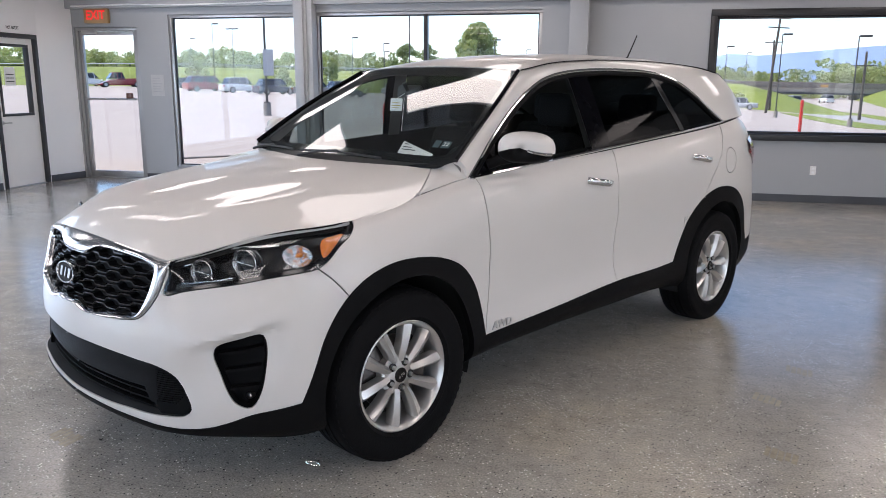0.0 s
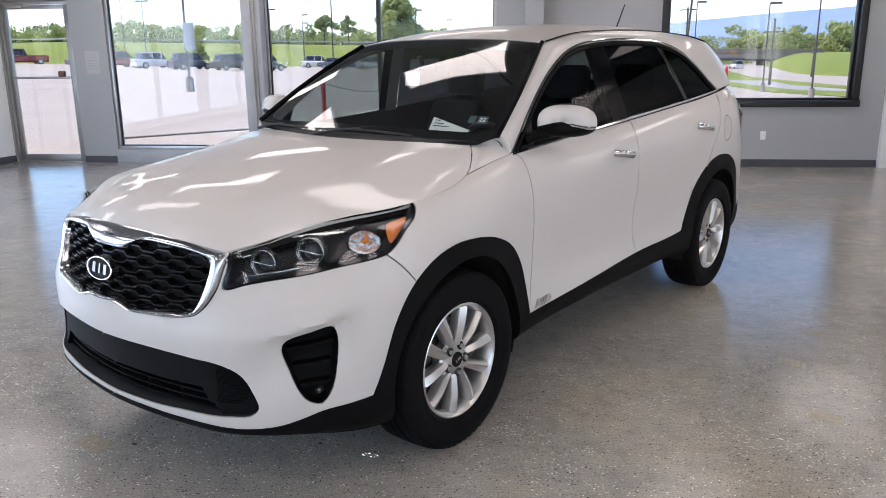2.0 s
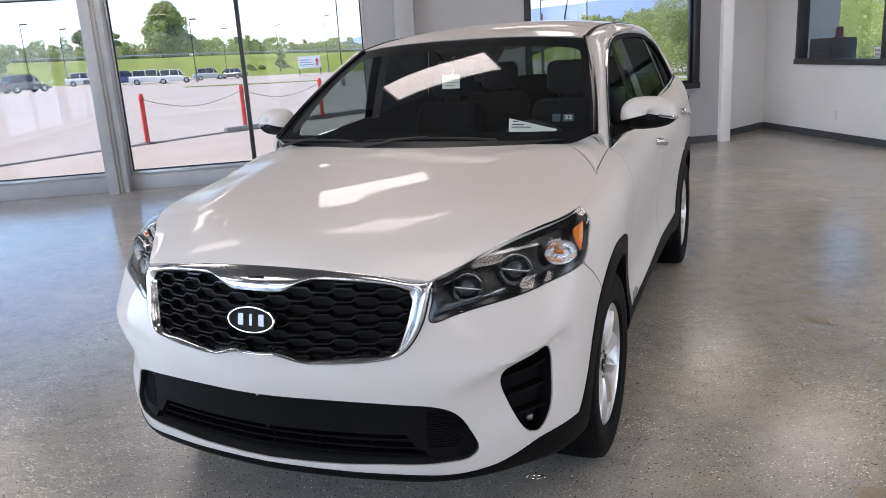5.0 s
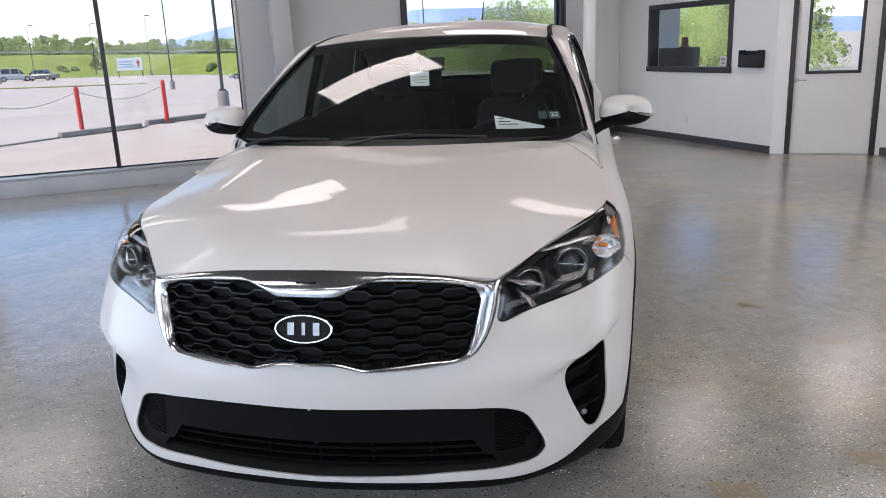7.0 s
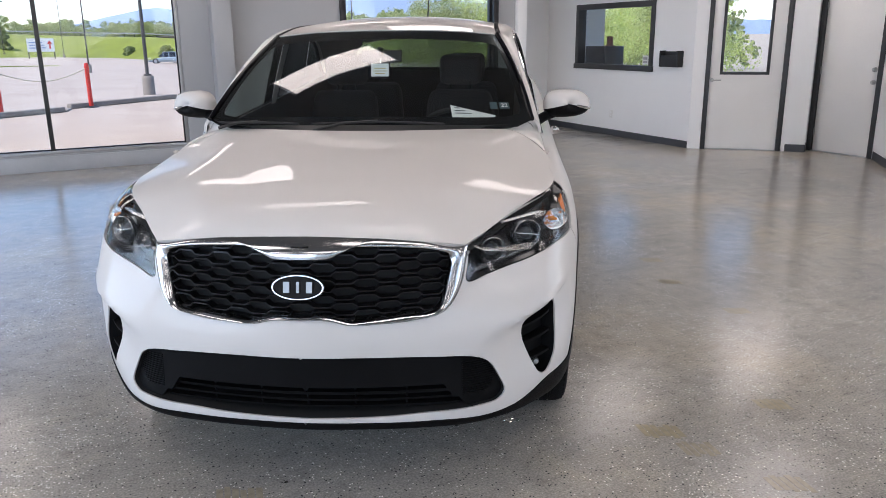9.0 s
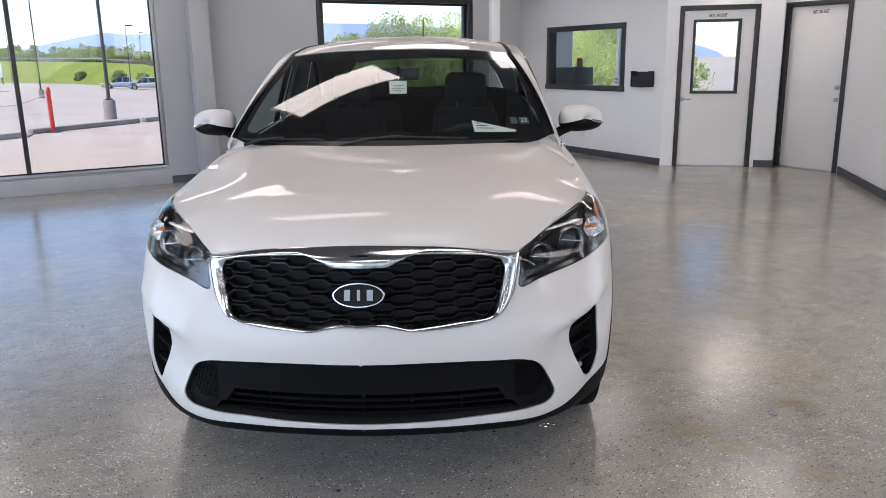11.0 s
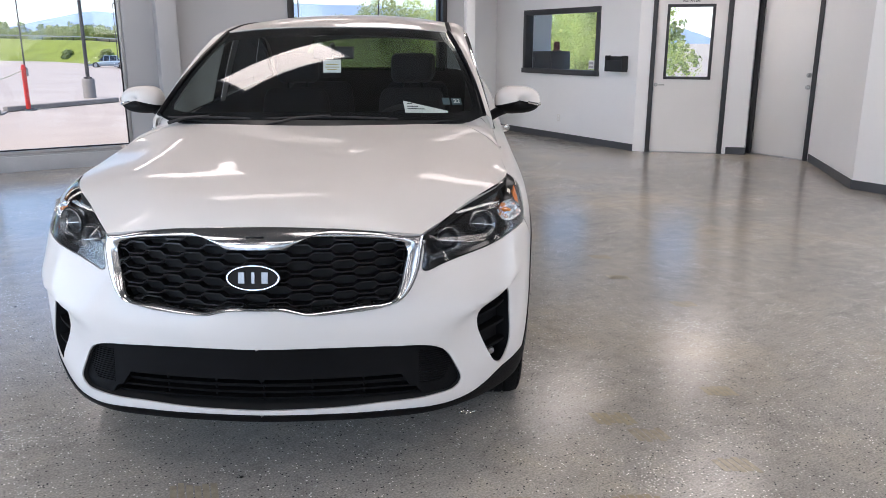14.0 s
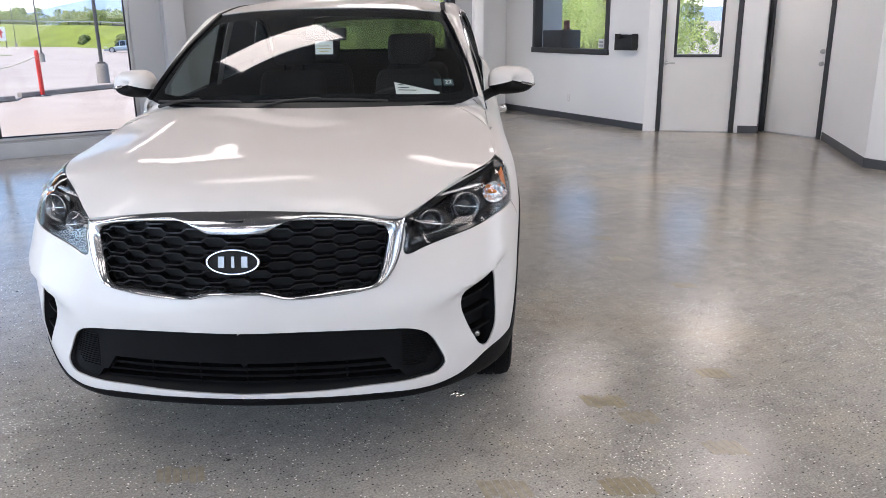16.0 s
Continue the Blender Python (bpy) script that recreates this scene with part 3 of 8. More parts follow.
# ---- ceiling lights ----
def ceiling_light():
    t = empty("ceiling_light", "lit recessed fluorescent ceiling light with a diffuser", "ceiling light", group="ceiling lights")
    boxed("diffuser", (-0.59, 0.59, -0.29, 0.29, -0.014, -0.006), M_TROFFER, t, bevel=0)
    bm = bmesh.new()
    for x0, x1, y0, y1 in ((-0.615, 0.615, 0.29, 0.315), (-0.615, 0.615, -0.315, -0.29), (-0.615, -0.59, -0.29, 0.29), (0.59, 0.615, -0.29, 0.29)):
        box(bm, x0, x1, y0, y1, -0.02, 0.0, bevel=0.003, segs=1)
    part("light_frame", bm, M_DOORWHITE, t)
    return t


lamp0 = ceiling_light()
lamp0.matrix_world = pose(-1.48, 4.88, CEIL - 0.0125)
for ix in range(-2, 3):
    for iy in range(-3, 3):
        if (ix, iy) != (0, 0):
            copy_thing(lamp0, pose(-1.48 + ix * 2.44, 4.88 + iy * 2.44, CEIL - 0.0125))
# unseen extra light off the grid, added to brighten the office doors
for x, y in ((5.84, 7.32),):
    copy_thing(lamp0, pose(x, y, CEIL - 0.0125))


# ---- outside ----
M_LOT = mat("sun_bleached_asphalt", (0.385, 0.332, 0.280), 0.9, vary=0.10, scale=0.25, fine=30, bump=0.15)
M_WALK = mat("concrete_walk", (0.39, 0.327, 0.268), 0.9, vary=0.10, scale=0.8, fine=40, bump=0.15)
M_GRASS = mat("mown_grass", (0.17, 0.21, 0.022), 0.9, vary=0.25, scale=0.25, fine=6, bump=0.4)


def leaf_material(name, col):
    """Leaves that let some light through."""
    m = mat(name, col, 0.6, vary=0.4, scale=0.35, fine=3, bump=0.0)
    nt = m.node_tree
    p, out = nt.nodes["Principled BSDF"], nt.nodes["Material Output"]
    tr = nt.nodes.new("ShaderNodeBsdfTranslucent")
    tr.inputs[0].default_value = (col[0] * 1.3, col[1] * 1.4, col[2] * 0.8, 1)
    mx = nt.nodes.new("ShaderNodeMixShader")
    mx.inputs[0].default_value = 0.4
    nt.links.new(p.outputs[0], mx.inputs[1])
    nt.links.new(tr.outputs[0], mx.inputs[2])
    nt.links.new(mx.outputs[0], out.inputs[0])
    return m


# both far foliage colours are lightened and dulled to hold distance haze
M_LEAF = leaf_material("tree_leaves", (0.23, 0.27, 0.12))
M_LEAF2 = leaf_material("yellow_green_leaves", (0.32, 0.35, 0.15))
# lighter copy of the leaf colour, with the sun's brightness painted in
M_LEAF3 = leaf_material("sunlit_leaves", (0.46, 0.52, 0.18))
M_BARK = mat("grey_bark", (0.09, 0.075, 0.06), 0.9, vary=0.3, scale=6, fine=40, bump=0.5)
M_CONC = mat("grey_concrete", (0.25, 0.225, 0.195), 0.9, vary=0.15, scale=3, fine=40, bump=0.2)
M_POLE = mat("brown_steel_pole", (0.055, 0.05, 0.045), 0.55, vary=0.15, scale=3, fine=40, bump=0.05)
M_RED = mat("red_post_plastic", (0.62, 0.035, 0.022), 0.5, vary=0.12, scale=4, fine=40, bump=0.05)
M_CHAIN = mat("yellowed_chain", (0.50, 0.47, 0.34), 0.6, vary=0.15, scale=4, fine=40, bump=0.05)
M_ROAD = mat("pale_road", (0.33, 0.32, 0.31), 0.9, vary=0.08, scale=0.2, fine=20, bump=0.1)
# distance haze is put into the ridge's blue colour
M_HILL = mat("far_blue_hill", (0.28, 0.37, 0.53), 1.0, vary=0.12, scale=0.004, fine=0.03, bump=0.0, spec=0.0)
LOT_EDGE = 26.0


def lot_z(y, x):
    """Height of the ground outside: level by the building, then falling to the underpass and rising the other way."""
    if y < LOT_EDGE:
        return -0.12
    a = max(-0.7, min(0.6, x / y))
    fall = -1.0 - 3.05 * a if a < 0.06 else -1.183 - 5.8 * (a - 0.06)
    return -0.12 + fall * (1 - math.exp((LOT_EDGE - y) / 40))


def sheet(name, label, category, material, pts, lift=0.05):
    """A flat piece laid on the ground, with a little thickness."""
    bm = bmesh.new()
    edge = []
    for (x0, y0), (x1, y1) in zip(pts, pts[1:] + pts[:1]):
        n = max(2, int(math.hypot(x1 - x0, y1 - y0) / 8))
        edge += [(x0 + (x1 - x0) * k / n, y0 + (y1 - y0) * k / n) for k in range(n)]
    bm.faces.new([bm.verts.new((x, y, lot_z(y, x) + lift)) for x, y in edge])
    r = bmesh.ops.extrude_face_region(bm, geom=bm.faces[:])
    for v in r["geom"]:
        if isinstance(v, bmesh.types.BMVert):
            v.co.z -= 0.3
    bmesh.ops.triangulate(bm, faces=[f for f in bm.faces if len(f.verts) > 4])
    bmesh.ops.recalc_face_normals(bm, faces=bm.faces[:])
    tagged(part(name, bm, material, smooth=False), label, category, kind="structure")


FOOT = [(-900, 500), (-400, 270), (-200, 165), (-120, 118), (-75, 98), (-45, 115), (-20, 131), (0, 142), (9, 134), (14, 118), (18, 106), (22, 101), (26, 99), (30, 98)]
CREST = [(-900, 8.0), (-200, 5.6), (-75, 4.0), (-16, 3.0), (13, 2.1), (18, 1.55), (22, 0.3), (26, -1.2), (30, -2.4)]


def along(table, x):
    return float(np.interp(x, [p[0] for p in table], [p[1] for p in table]))


def build_ground():
    bm = bmesh.new()
    tilt = (-80, -8, -2.5, -1.2, -0.7, -0.5, -0.35, -0.2, -0.08, 0.06, 0.15, 0.25, 0.35, 0.45, 0.6, 1.2, 2.5, 8, 80)
    ys = [-60, 2, 12, LOT_EDGE, 32, 40, 50, 62, 78, 95, 115, 140, 180, 260, 500, 4200]
    rows = [[bm.verts.new((a * max(y, 26.0), y, lot_z(y, a * y) - (0.2 if y < 11 else 0))) for a in tilt] for y in ys]
    for A, B in zip(rows, rows[1:]):
        for j in range(len(tilt) - 1):
            bm.faces.new((A[j], A[j + 1], B[j + 1], B[j]))
    tagged(part("ground", bm, M_LOT), "sun-bleached car park asphalt", "ground", kind="structure")
    bm = bmesh.new()
    vs = [(-30, FRONT + 0.2), (20, FRONT + 0.2), (20, 25.5), (3.0, 26.0), (-2.2, 22.0), (-4.2, 20.1), (-9.5, 14.6), (-30, 12.5)]
    bm.faces.new([bm.verts.new((x, y, -0.11)) for x, y in vs])
    tagged(part("pavement", bm, M_WALK, smooth=False), "pale concrete walk along the building", "pavement", kind="structure")
    # grass bank with a road on top
    bm = bmesh.new()
    prof = [(0, 0.0), (4, 0.10), (10, 0.42), (16, 0.78), (21, 0.97), (25, 1.0), (42, 1.0), (60, 0.95), (260, 0.9)]
    rows = []
    for x in (-900, -400, -200, -150, -120, -95, -75, -60, -45, -32, -20, -10, 0, 5, 9, 14, 18, 20, 22, 24, 26, 30):
        f, c = along(FOOT, x), along(CREST, x)
        base = lot_z(f, x) - 0.05
        rows.append([bm.verts.new((x + (0.05 * max(0, x) * d / 20), f + d, base + (c - base) * h + 0.18 * h * noise.noise((x * 0.06, d * 0.15, 1)))) for d, h in prof])
    for A, B in zip(rows, rows[1:]):
        for j in range(len(prof) - 1):
            bm.faces.new((A[j], B[j], B[j + 1], A[j + 1]))
    tagged(part("grass_bank", bm, M_GRASS), "green mown grass bank carrying a road", "grass bank", kind="structure")
    bm = bmesh.new()
    xs = [-400, -300, -200, -150, -120, -95, -75, -60, -45, -32, -20, -10, 0, 5, 9, 14, 18]
    A = [[bm.verts.new((x, along(FOOT, x) + d, along(CREST, x) + 0.16)) for x in xs] for d in (26, 33)]
    for j in range(len(xs) - 1):
        bm.faces.new((A[0][j], A[0][j + 1], A[1][j + 1], A[1][j]))
    tagged(part("road", bm, M_ROAD, smooth=False), "pale road on top of the bank", "road", kind="structure")
    rail = empty("guard_rail", "long steel guard rail along the road", "guard rail")
    for x0, x1 in zip(xs, xs[1:]):
        bm = bmesh.new()
        p0, p1 = [Vector((x, along(FOOT, x) + 24.6, along(CREST, x) + 0.55)) for x in (x0, x1)]
        vs = [p0 + Vector((0, 0, -0.09)), p1 + Vector((0, 0, -0.09)), p1 + Vector((0, 0, 0.09)), p0 + Vector((0, 0, 0.09))]
        q = [bm.verts.new(v) for v in vs] + [bm.verts.new(v + Vector((0, 0.12, 0))) for v in vs]
        for f in ((0, 1, 2, 3), (7, 6, 5, 4), (0, 4, 5, 1), (3, 2, 6, 7)):
            bm.faces.new([q[i] for i in f])
        part("beam", bm, M_ALU, rail, smooth=False)
        n = int((p1 - p0).length / 4)
        if x0 >= -95:
            for k in range(n):
                p = p0.lerp(p1, k / n)
                boxed("rail_post", (p.x - 0.08, p.x + 0.08, p.y + 0.12, p.y + 0.27, p.z - 0.7, p.z + 0.15), M_POLE, rail, bevel=0)
    sheet("grass_verge", "green grass verge beside the road", "grass verge", M_GRASS, [(18.9, 99.0), (17.9, 81.3), (17.4, 69.7), (17.5, 63.0), (22.7, 59.8), (40, 52), (48, 60), (29.4, 76.8), (22.6, 74.5), (21.5, 84), (20.6, 98)])
    sheet("grass_verge", "green grass island between roads", "grass verge", M_GRASS, [(30.4, 118.5), (28.1, 91.6), (32.4, 84.7), (60, 70), (66, 78), (36.5, 95.6), (33.2, 106), (32.0, 118)])
    sheet("road", "pale access road past the car park", "road", M_ROAD, [(20.9, 110), (21.2, 98), (22.4, 84), (23.5, 75.5), (29.4, 77.4), (48, 60.6), (60, 69), (32.2, 84), (27.6, 91.2), (29.6, 118)], 0.02)
    sheet("grass_verge", "thin grass strip in the car park", "grass verge", M_GRASS, [(-14, 78.5), (-7.3, 80.8), (-0.75, 86.2), (-1.0, 87.6), (-7.6, 84.5), (-14, 81.0)])


build_ground()


RIDGE = [(-0.4, 0.004), (-0.02, 0.010), (0.04, 0.018), (0.076, 0.0256), (0.10, 0.031), (0.134, 0.0368), (0.166, 0.034), (0.221, 0.0392), (0.297, 0.0451), (0.37, 0.0500), (0.50, 0.050), (0.62, 0.044), (0.9, 0.03), (1.6, 0.01)]


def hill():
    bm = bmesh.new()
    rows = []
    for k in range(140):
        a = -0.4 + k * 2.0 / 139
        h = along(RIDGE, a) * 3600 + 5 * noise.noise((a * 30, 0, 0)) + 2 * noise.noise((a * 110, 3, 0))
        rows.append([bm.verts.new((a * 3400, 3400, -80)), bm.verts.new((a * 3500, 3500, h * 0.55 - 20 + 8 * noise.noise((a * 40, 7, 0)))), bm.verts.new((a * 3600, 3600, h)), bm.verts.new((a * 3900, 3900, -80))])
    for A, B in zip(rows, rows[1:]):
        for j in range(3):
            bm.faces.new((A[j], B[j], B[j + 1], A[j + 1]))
    tagged(part("backdrop", bm, M_HILL), "far wooded ridge with haze painted in as blue", "hill", kind="structure")


hill()


def leaf_cloud(verts, faces, c, r, n, size, rng, squash=0.8):
    """Small leaf quads over a lumpy clump."""
    for _ in range(n):
        d = Vector((rng.gauss(0, 1), rng.gauss(0, 1), rng.gauss(0, 1))).normalized()
        p = Vector(c) + Vector((d.x * r, d.y * r, d.z * r * squash)) * (0.55 + 0.5 * rng.random())
        s = size * (0.6 + 0.8 * rng.random())
        t = (d + Vector((rng.gauss(0, 0.5), rng.gauss(0, 0.5), rng.gauss(0, 0.5)))).normalized()
        u = t.orthogonal().normalized() * s
        w = t.cross(u).normalized() * s * 0.7
        b = len(verts)
        verts += [tuple(p - u), tuple(p - w * 0.9), tuple(p + u), tuple(p + w)]
        faces.append((b, b + 1, b + 2, b + 3))


def raw_mesh(name, verts, faces, material):
    me = bpy.data.meshes.new(name)
    me.from_pydata(verts, [], faces)
    me.materials.append(material)
    return me


def tree(name, label, base, height, spread, seed, leaf, clumps=34, leaves=120, size=0.22, trunk_share=0.25):
    rng = random.Random(seed)
    t = empty(name, label, "tree", Matrix.Translation(base))
    bm = bmesh.new()
    tube(bm, [(0, 0, -0.2), (0.03 * spread, 0, height * 0.2), (0, 0.02 * spread, height * 0.45), (0.02 * spread, 0, height * 0.75)], 0.035 * height * 0.6, 10, r_end=0.01 * height)
    for k in range(7):
        a = k * 2.4 + rng.random()
        z0 = height * (0.22 + 0.06 * k)
        tube(bm, [(0, 0, z0), (math.cos(a) * spread * 0.3, math.sin(a) * spread * 0.3, z0 + height * 0.12), (math.cos(a) * spread * 0.62, math.sin(a) * spread * 0.62, z0 + height * 0.2)], 0.011 * height, 6, r_end=0.003 * height)
    part("trunk", bm, M_BARK, t)
    verts, faces = [], []
    for k in range(clumps):
        a, q = rng.random() * 2 * math.pi, rng.random() ** 0.5
        zz = trunk_share + (1 - trunk_share) * rng.random()
        env = math.sin(math.pi * min(1, max(0.08, (zz - trunk_share * 0.7) / (1.02 - trunk_share * 0.7))) ** 0.8)
        rr = spread * env * q * 0.85
        leaf_cloud(verts, faces, (math.cos(a) * rr, math.sin(a) * rr, height * zz * 0.94), spread * (0.20 + 0.12 * rng.random()), leaves, size, rng)
    ob = new("crown", raw_mesh("crown", verts, faces, leaf))
    ob.parent = t
    return t


def woods(name, label, runs, seed, leaf, size=0.5, leaves=42):
    """A far belt of trees as one mass of leaf clumps: runs of (x0, y0, x1, y1, height, trees)."""
    rng = random.Random(seed)
    verts, faces = [], []
    for x0, y0, x1, y1, z0, hh, n in runs:
        for k in range(n):
            f = (k + rng.random()) / n
            h = hh * (0.6 + 0.6 * rng.random())
            x, y = x0 + (x1 - x0) * f + rng.gauss(0, 2.0), y0 + (y1 - y0) * f + rng.gauss(0, 3.0)
            for j in range(7):
                zz = 0.12 + 0.8 * rng.random()
                rad = h * 0.26 * (1.1 - 0.5 * zz)
                leaf_cloud(verts, faces, (x + rng.gauss(0, h * 0.16), y + rng.gauss(0, h * 0.16), z0 + h * zz), rad, leaves, size * h / 9, rng)
    ob = new(name, raw_mesh(name, verts, faces, leaf))
    return tagged(ob, label, "woods", kind="stuff")


woods("far_woods", "belt of green deciduous trees behind the bank", [(-330, 300, -200, 240, 3, 9.5, 60), (-200, 240, -110, 215, 3, 7.4, 56), (-110, 212, -60, 222, 2.6, 6.2, 52), (-60, 222, -12, 228, 2.4, 5.2, 56), (-12, 228, 36, 232, 1.8, 3.9, 64)], 3, M_LEAF2)
woods("far_woods", "darker trees deeper in the belt", [(-330, 312, -200, 252, 3, 10.5, 44), (-200, 250, -110, 225, 3, 8.2, 40), (-110, 226, -60, 236, 3, 6.8, 36), (-60, 236, -12, 242, 3, 5.6, 40), (-12, 242, 40, 248, 2.4, 4.3, 44)], 4, M_LEAF)
woods("roadside_woods", "green woods beyond the overpass", [(24, 262, 62, 268, -2.5, 8.0, 40), (60, 262, 112, 246, -2.5, 10.6, 46)], 5, M_LEAF2, 0.42)
woods("roadside_woods", "thick green trees beyond the road", [(38.5, 94, 60, 82, -2.6, 9.0, 26), (60, 82, 72, 75, -2.6, 10.5, 16)], 9, M_LEAF2, 0.13, 300)
woods("roadside_woods", "darker green woods beyond the overpass", [(70, 285, 170, 225, -2.5, 11.5, 50), (46, 100, 84, 82, -2.6, 9.5, 22)], 6, M_LEAF, 0.5)
woods("underpass_brush", "green brush under the overpass", [(36, 248, 62, 244, -3.0, 2.6, 40)], 8, M_LEAF2, 0.5)
woods("side_woods", "green trees beside the building", [(62, 44, 68, 30, -0.2, 2.3, 12), (22.5, 33, 26.5, 43, -0.2, 6.0, 20)], 7, M_LEAF3, 0.11, 330)
tree("broad_tree", "broad round-crowned green tree behind the bank", (-28.0, 158, 3.0), 10.2, 5.6, 11, M_LEAF2, 90, 170, 0.30, 0.04)
tree("thin_tree", "tall thin tree above the belt", (-47, 172, 3.4), 7.2, 2.6, 12, M_LEAF, 16, 80, 0.28, 0.5)
tree("thin_tree", "tall thin tree above the belt", (-42.5, 176, 3.4), 6.8, 2.4, 13, M_LEAF, 14, 80, 0.28, 0.5)
tree("small_tree", "small dark young tree on the bank", (-7.1, 147, -0.7), 4.0, 1.35, 14, M_LEAF, 34, 100, 0.17, 0.02)
for bx, by, bh, wide, sd_ in ((-45, 120, 4.0, 2.6, 22), (-58, 101, 3.6, 2.2, 21), (-50, 112, 3.0, 2.0, 23), (-12.5, 143, 1.5, 1.4, 24), (-10.6, 144, 1.4, 1.3, 25), (10.6, 136, 1.5, 1.4, 26), (14.6, 124, 2.2, 1.2, 27), (-84, 104, 4.0, 2.6, 28), (16.5, 116, 1.8, 1.2, 29)):
    tree("bush", "rounded green bush on the grass", (bx, by, lot_z(by, bx) + 0.25), bh, wide, sd_, M_LEAF2 if sd_ % 2 else M_LEAF, 26, 100, 0.17, 0.0)


def lamp_post(x, y, h, head=1, base_h=0.6):
    p = empty("lamp_post", "brown steel car park lamp on a concrete base", "lamp post", Matrix.Translation((x, y, lot_z(y, x))), group="car park lamps")
    bm = bmesh.new()
    lathe(bm, [(0.0, base_h), (0.165, base_h), (0.185, base_h - 0.03), (0.19, -0.3)], 20)
    part("concrete_base", bm, M_CONC, p)
    bm = bmesh.new()
    tube(bm, [(0, 0, base_h), (0, 0, h * 0.5), (0, 0, h)], 0.058, 10, r_end=0.042)
    part("pole", bm, M_POLE, p)
    bm = bmesh.new()
    box(bm, -0.11, 0.11, -0.11, 0.11, base_h, base_h + 0.05, bevel=0.01)
    part("base_plate", bm, M_POLE, p)
    for sg in ((1,) if head == 1 else (1, -1)):
        bm = bmesh.new()
        box(bm, 0.05 if sg > 0 else -0.85, 0.85 if sg > 0 else -0.05, -0.17, 0.17, h - 0.08, h + 0.08, bevel=0.03)
        part("lamp_head", bm, M_POLE, p)
    return p


for x, y, h, hd in ((-16.3, 34.6, 8.2, 2), (-16.8, 62.75, 8.0, 1), (0.36, 26.9, 8.2, 1), (0.59, 63.5, 8.2, 1), (14.65, 78.8, 7.6, 1), (17.06, 63.5, 6.6, 1), (16.9, 52.1, 7.2, 1), (13.0, 104, 7.6, 1), (21.5, 145, 8.6, 1),
                    (-34.2, 113, 7.4, 1), (-16.5, 106, 7.8, 1), (-16.0, 139, 8.0, 1), (-7.2, 143, 8.4, 1), (1.2, 140, 9.5, 1), (-51.5, 94, 8.4, 1), (-50, 96.5, 8.0, 2), (-60, 103, 7.0, 1), (-36, 104, 7.6, 1), (-38, 126, 6.8, 1)):
    lamp_post(x, y, h, hd)
banner = empty("banner", "pale blank banner on a lamp pole", "banner", Matrix.Translation((-16.3, 34.4, lot_z(34.6, -16.3))))
boxed("cloth", (-0.02, 0.50, -0.02, 0.02, 1.85, 3.05), M_GREYWALL, banner, bevel=0)


def red_post(x, y):
    p = empty("red_post", "red plastic marker post on a black foot", "post", Matrix.Translation((x, y, -0.11)), group="red marker posts")
    bm = bmesh.new()
    lathe(bm, [(0.0, 1.12), (0.035, 1.12), (0.045, 1.08), (0.06, 1.02), (0.06, 1.0), (0.052, 0.98), (0.055, 0.05), (0.06, 0.0)], 20)
    part("post_tube", bm, M_RED, p)
    bm = bmesh.new()
    lathe(bm, [(0.0, 0.04), (0.14, 0.04), (0.19, 0.02), (0.20, 0.0)], 20)
    part("post_foot", bm, M_BLACKPLASTIC, p)
    return p


REDS = [(-5.62, 18.6), (-3.60, 20.6), (-1.62, 22.3), (6.19, 28.85)]
for x, y in REDS:
    red_post(x, y)
for (x0, y0), (x1, y1) in zip(REDS[:2], REDS[1:3]):
    bm = bmesh.new()
    tube(bm, [(x0 + (x1 - x0) * t, y0 + (y1 - y0) * t, 0.88 - 0.26 * math.sin(math.pi * t)) for t in np.linspace(0, 1, 16)], 0.012, 6)
    tagged(part("chain", bm, M_CHAIN), "pale plastic chain slung between red posts", "chain")
for x0, y0, x1, y1 in ((-4.05, 20.0, -2.3, 21.2), (-2.15, 22.05, 0.75, 24.2), (0.9, 24.3, 2.9, 25.9)):
    d = Vector((x1 - x0, y1 - y0, 0))
    bm = bmesh.new()
    box(bm, 0, d.length, -0.09, 0.09, 0, 0.13, bevel=0.03)
    ob = part("wheel_stop", bm, M_CONC)
    ob.matrix_world = Matrix.Translation((x0, y0, -0.11)) @ Matrix.Rotation(math.atan2(d.y, d.x), 4, "Z")
    tagged(ob, "grey concrete wheel stop lying on the asphalt", "wheel stop", group="wheel stops")
for x0, y0, x1, y1 in ((-9.5, 14.6, -4.1, 20.0), (-2.3, 21.2, -2.15, 22.0)):
    d = Vector((x1 - x0, y1 - y0, 0))
    bm = bmesh.new()
    box(bm, 0, d.length, -0.07, 0.07, -0.05, 0.035, bevel=0.01)
    ob = part("kerb", bm, M_CONC)
    ob.matrix_world = Matrix.Translation((x0, y0, -0.11)) @ Matrix.Rotation(math.atan2(d.y, d.x), 4, "Z")
    tagged(ob, "low concrete kerb at the walk's edge", "kerb", kind="structure")

sign = empty("yard_sign", "white banner sign with a red arrow on posts", "sign", Matrix.Translation((-2.0, 128.0, lot_z(128.0, -2.0))) @ Matrix.Scale(1.85, 4))
boxed("board", (-0.95, 0.95, -0.02, 0.02, 0.55, 1.55), M_PAPER, sign, bevel=0)
boxed("arrow_stem", (0.58, 0.70, -0.03, -0.021, 0.75, 1.15), M_RED, sign, bevel=0)
bm = bmesh.new()
bm.faces.new([bm.verts.new(p) for p in ((0.46, -0.03, 1.12), (0.82, -0.03, 1.12), (0.64, -0.03, 1.40))])
part("arrow_head", bm, M_RED, sign, smooth=False)
for k in range(3):
    boxed("print_bar", (-0.8, 0.35 - 0.1 * k, -0.03, -0.021, 0.80 + 0.2 * k, 0.88 + 0.2 * k), M_HILL, sign, bevel=0)
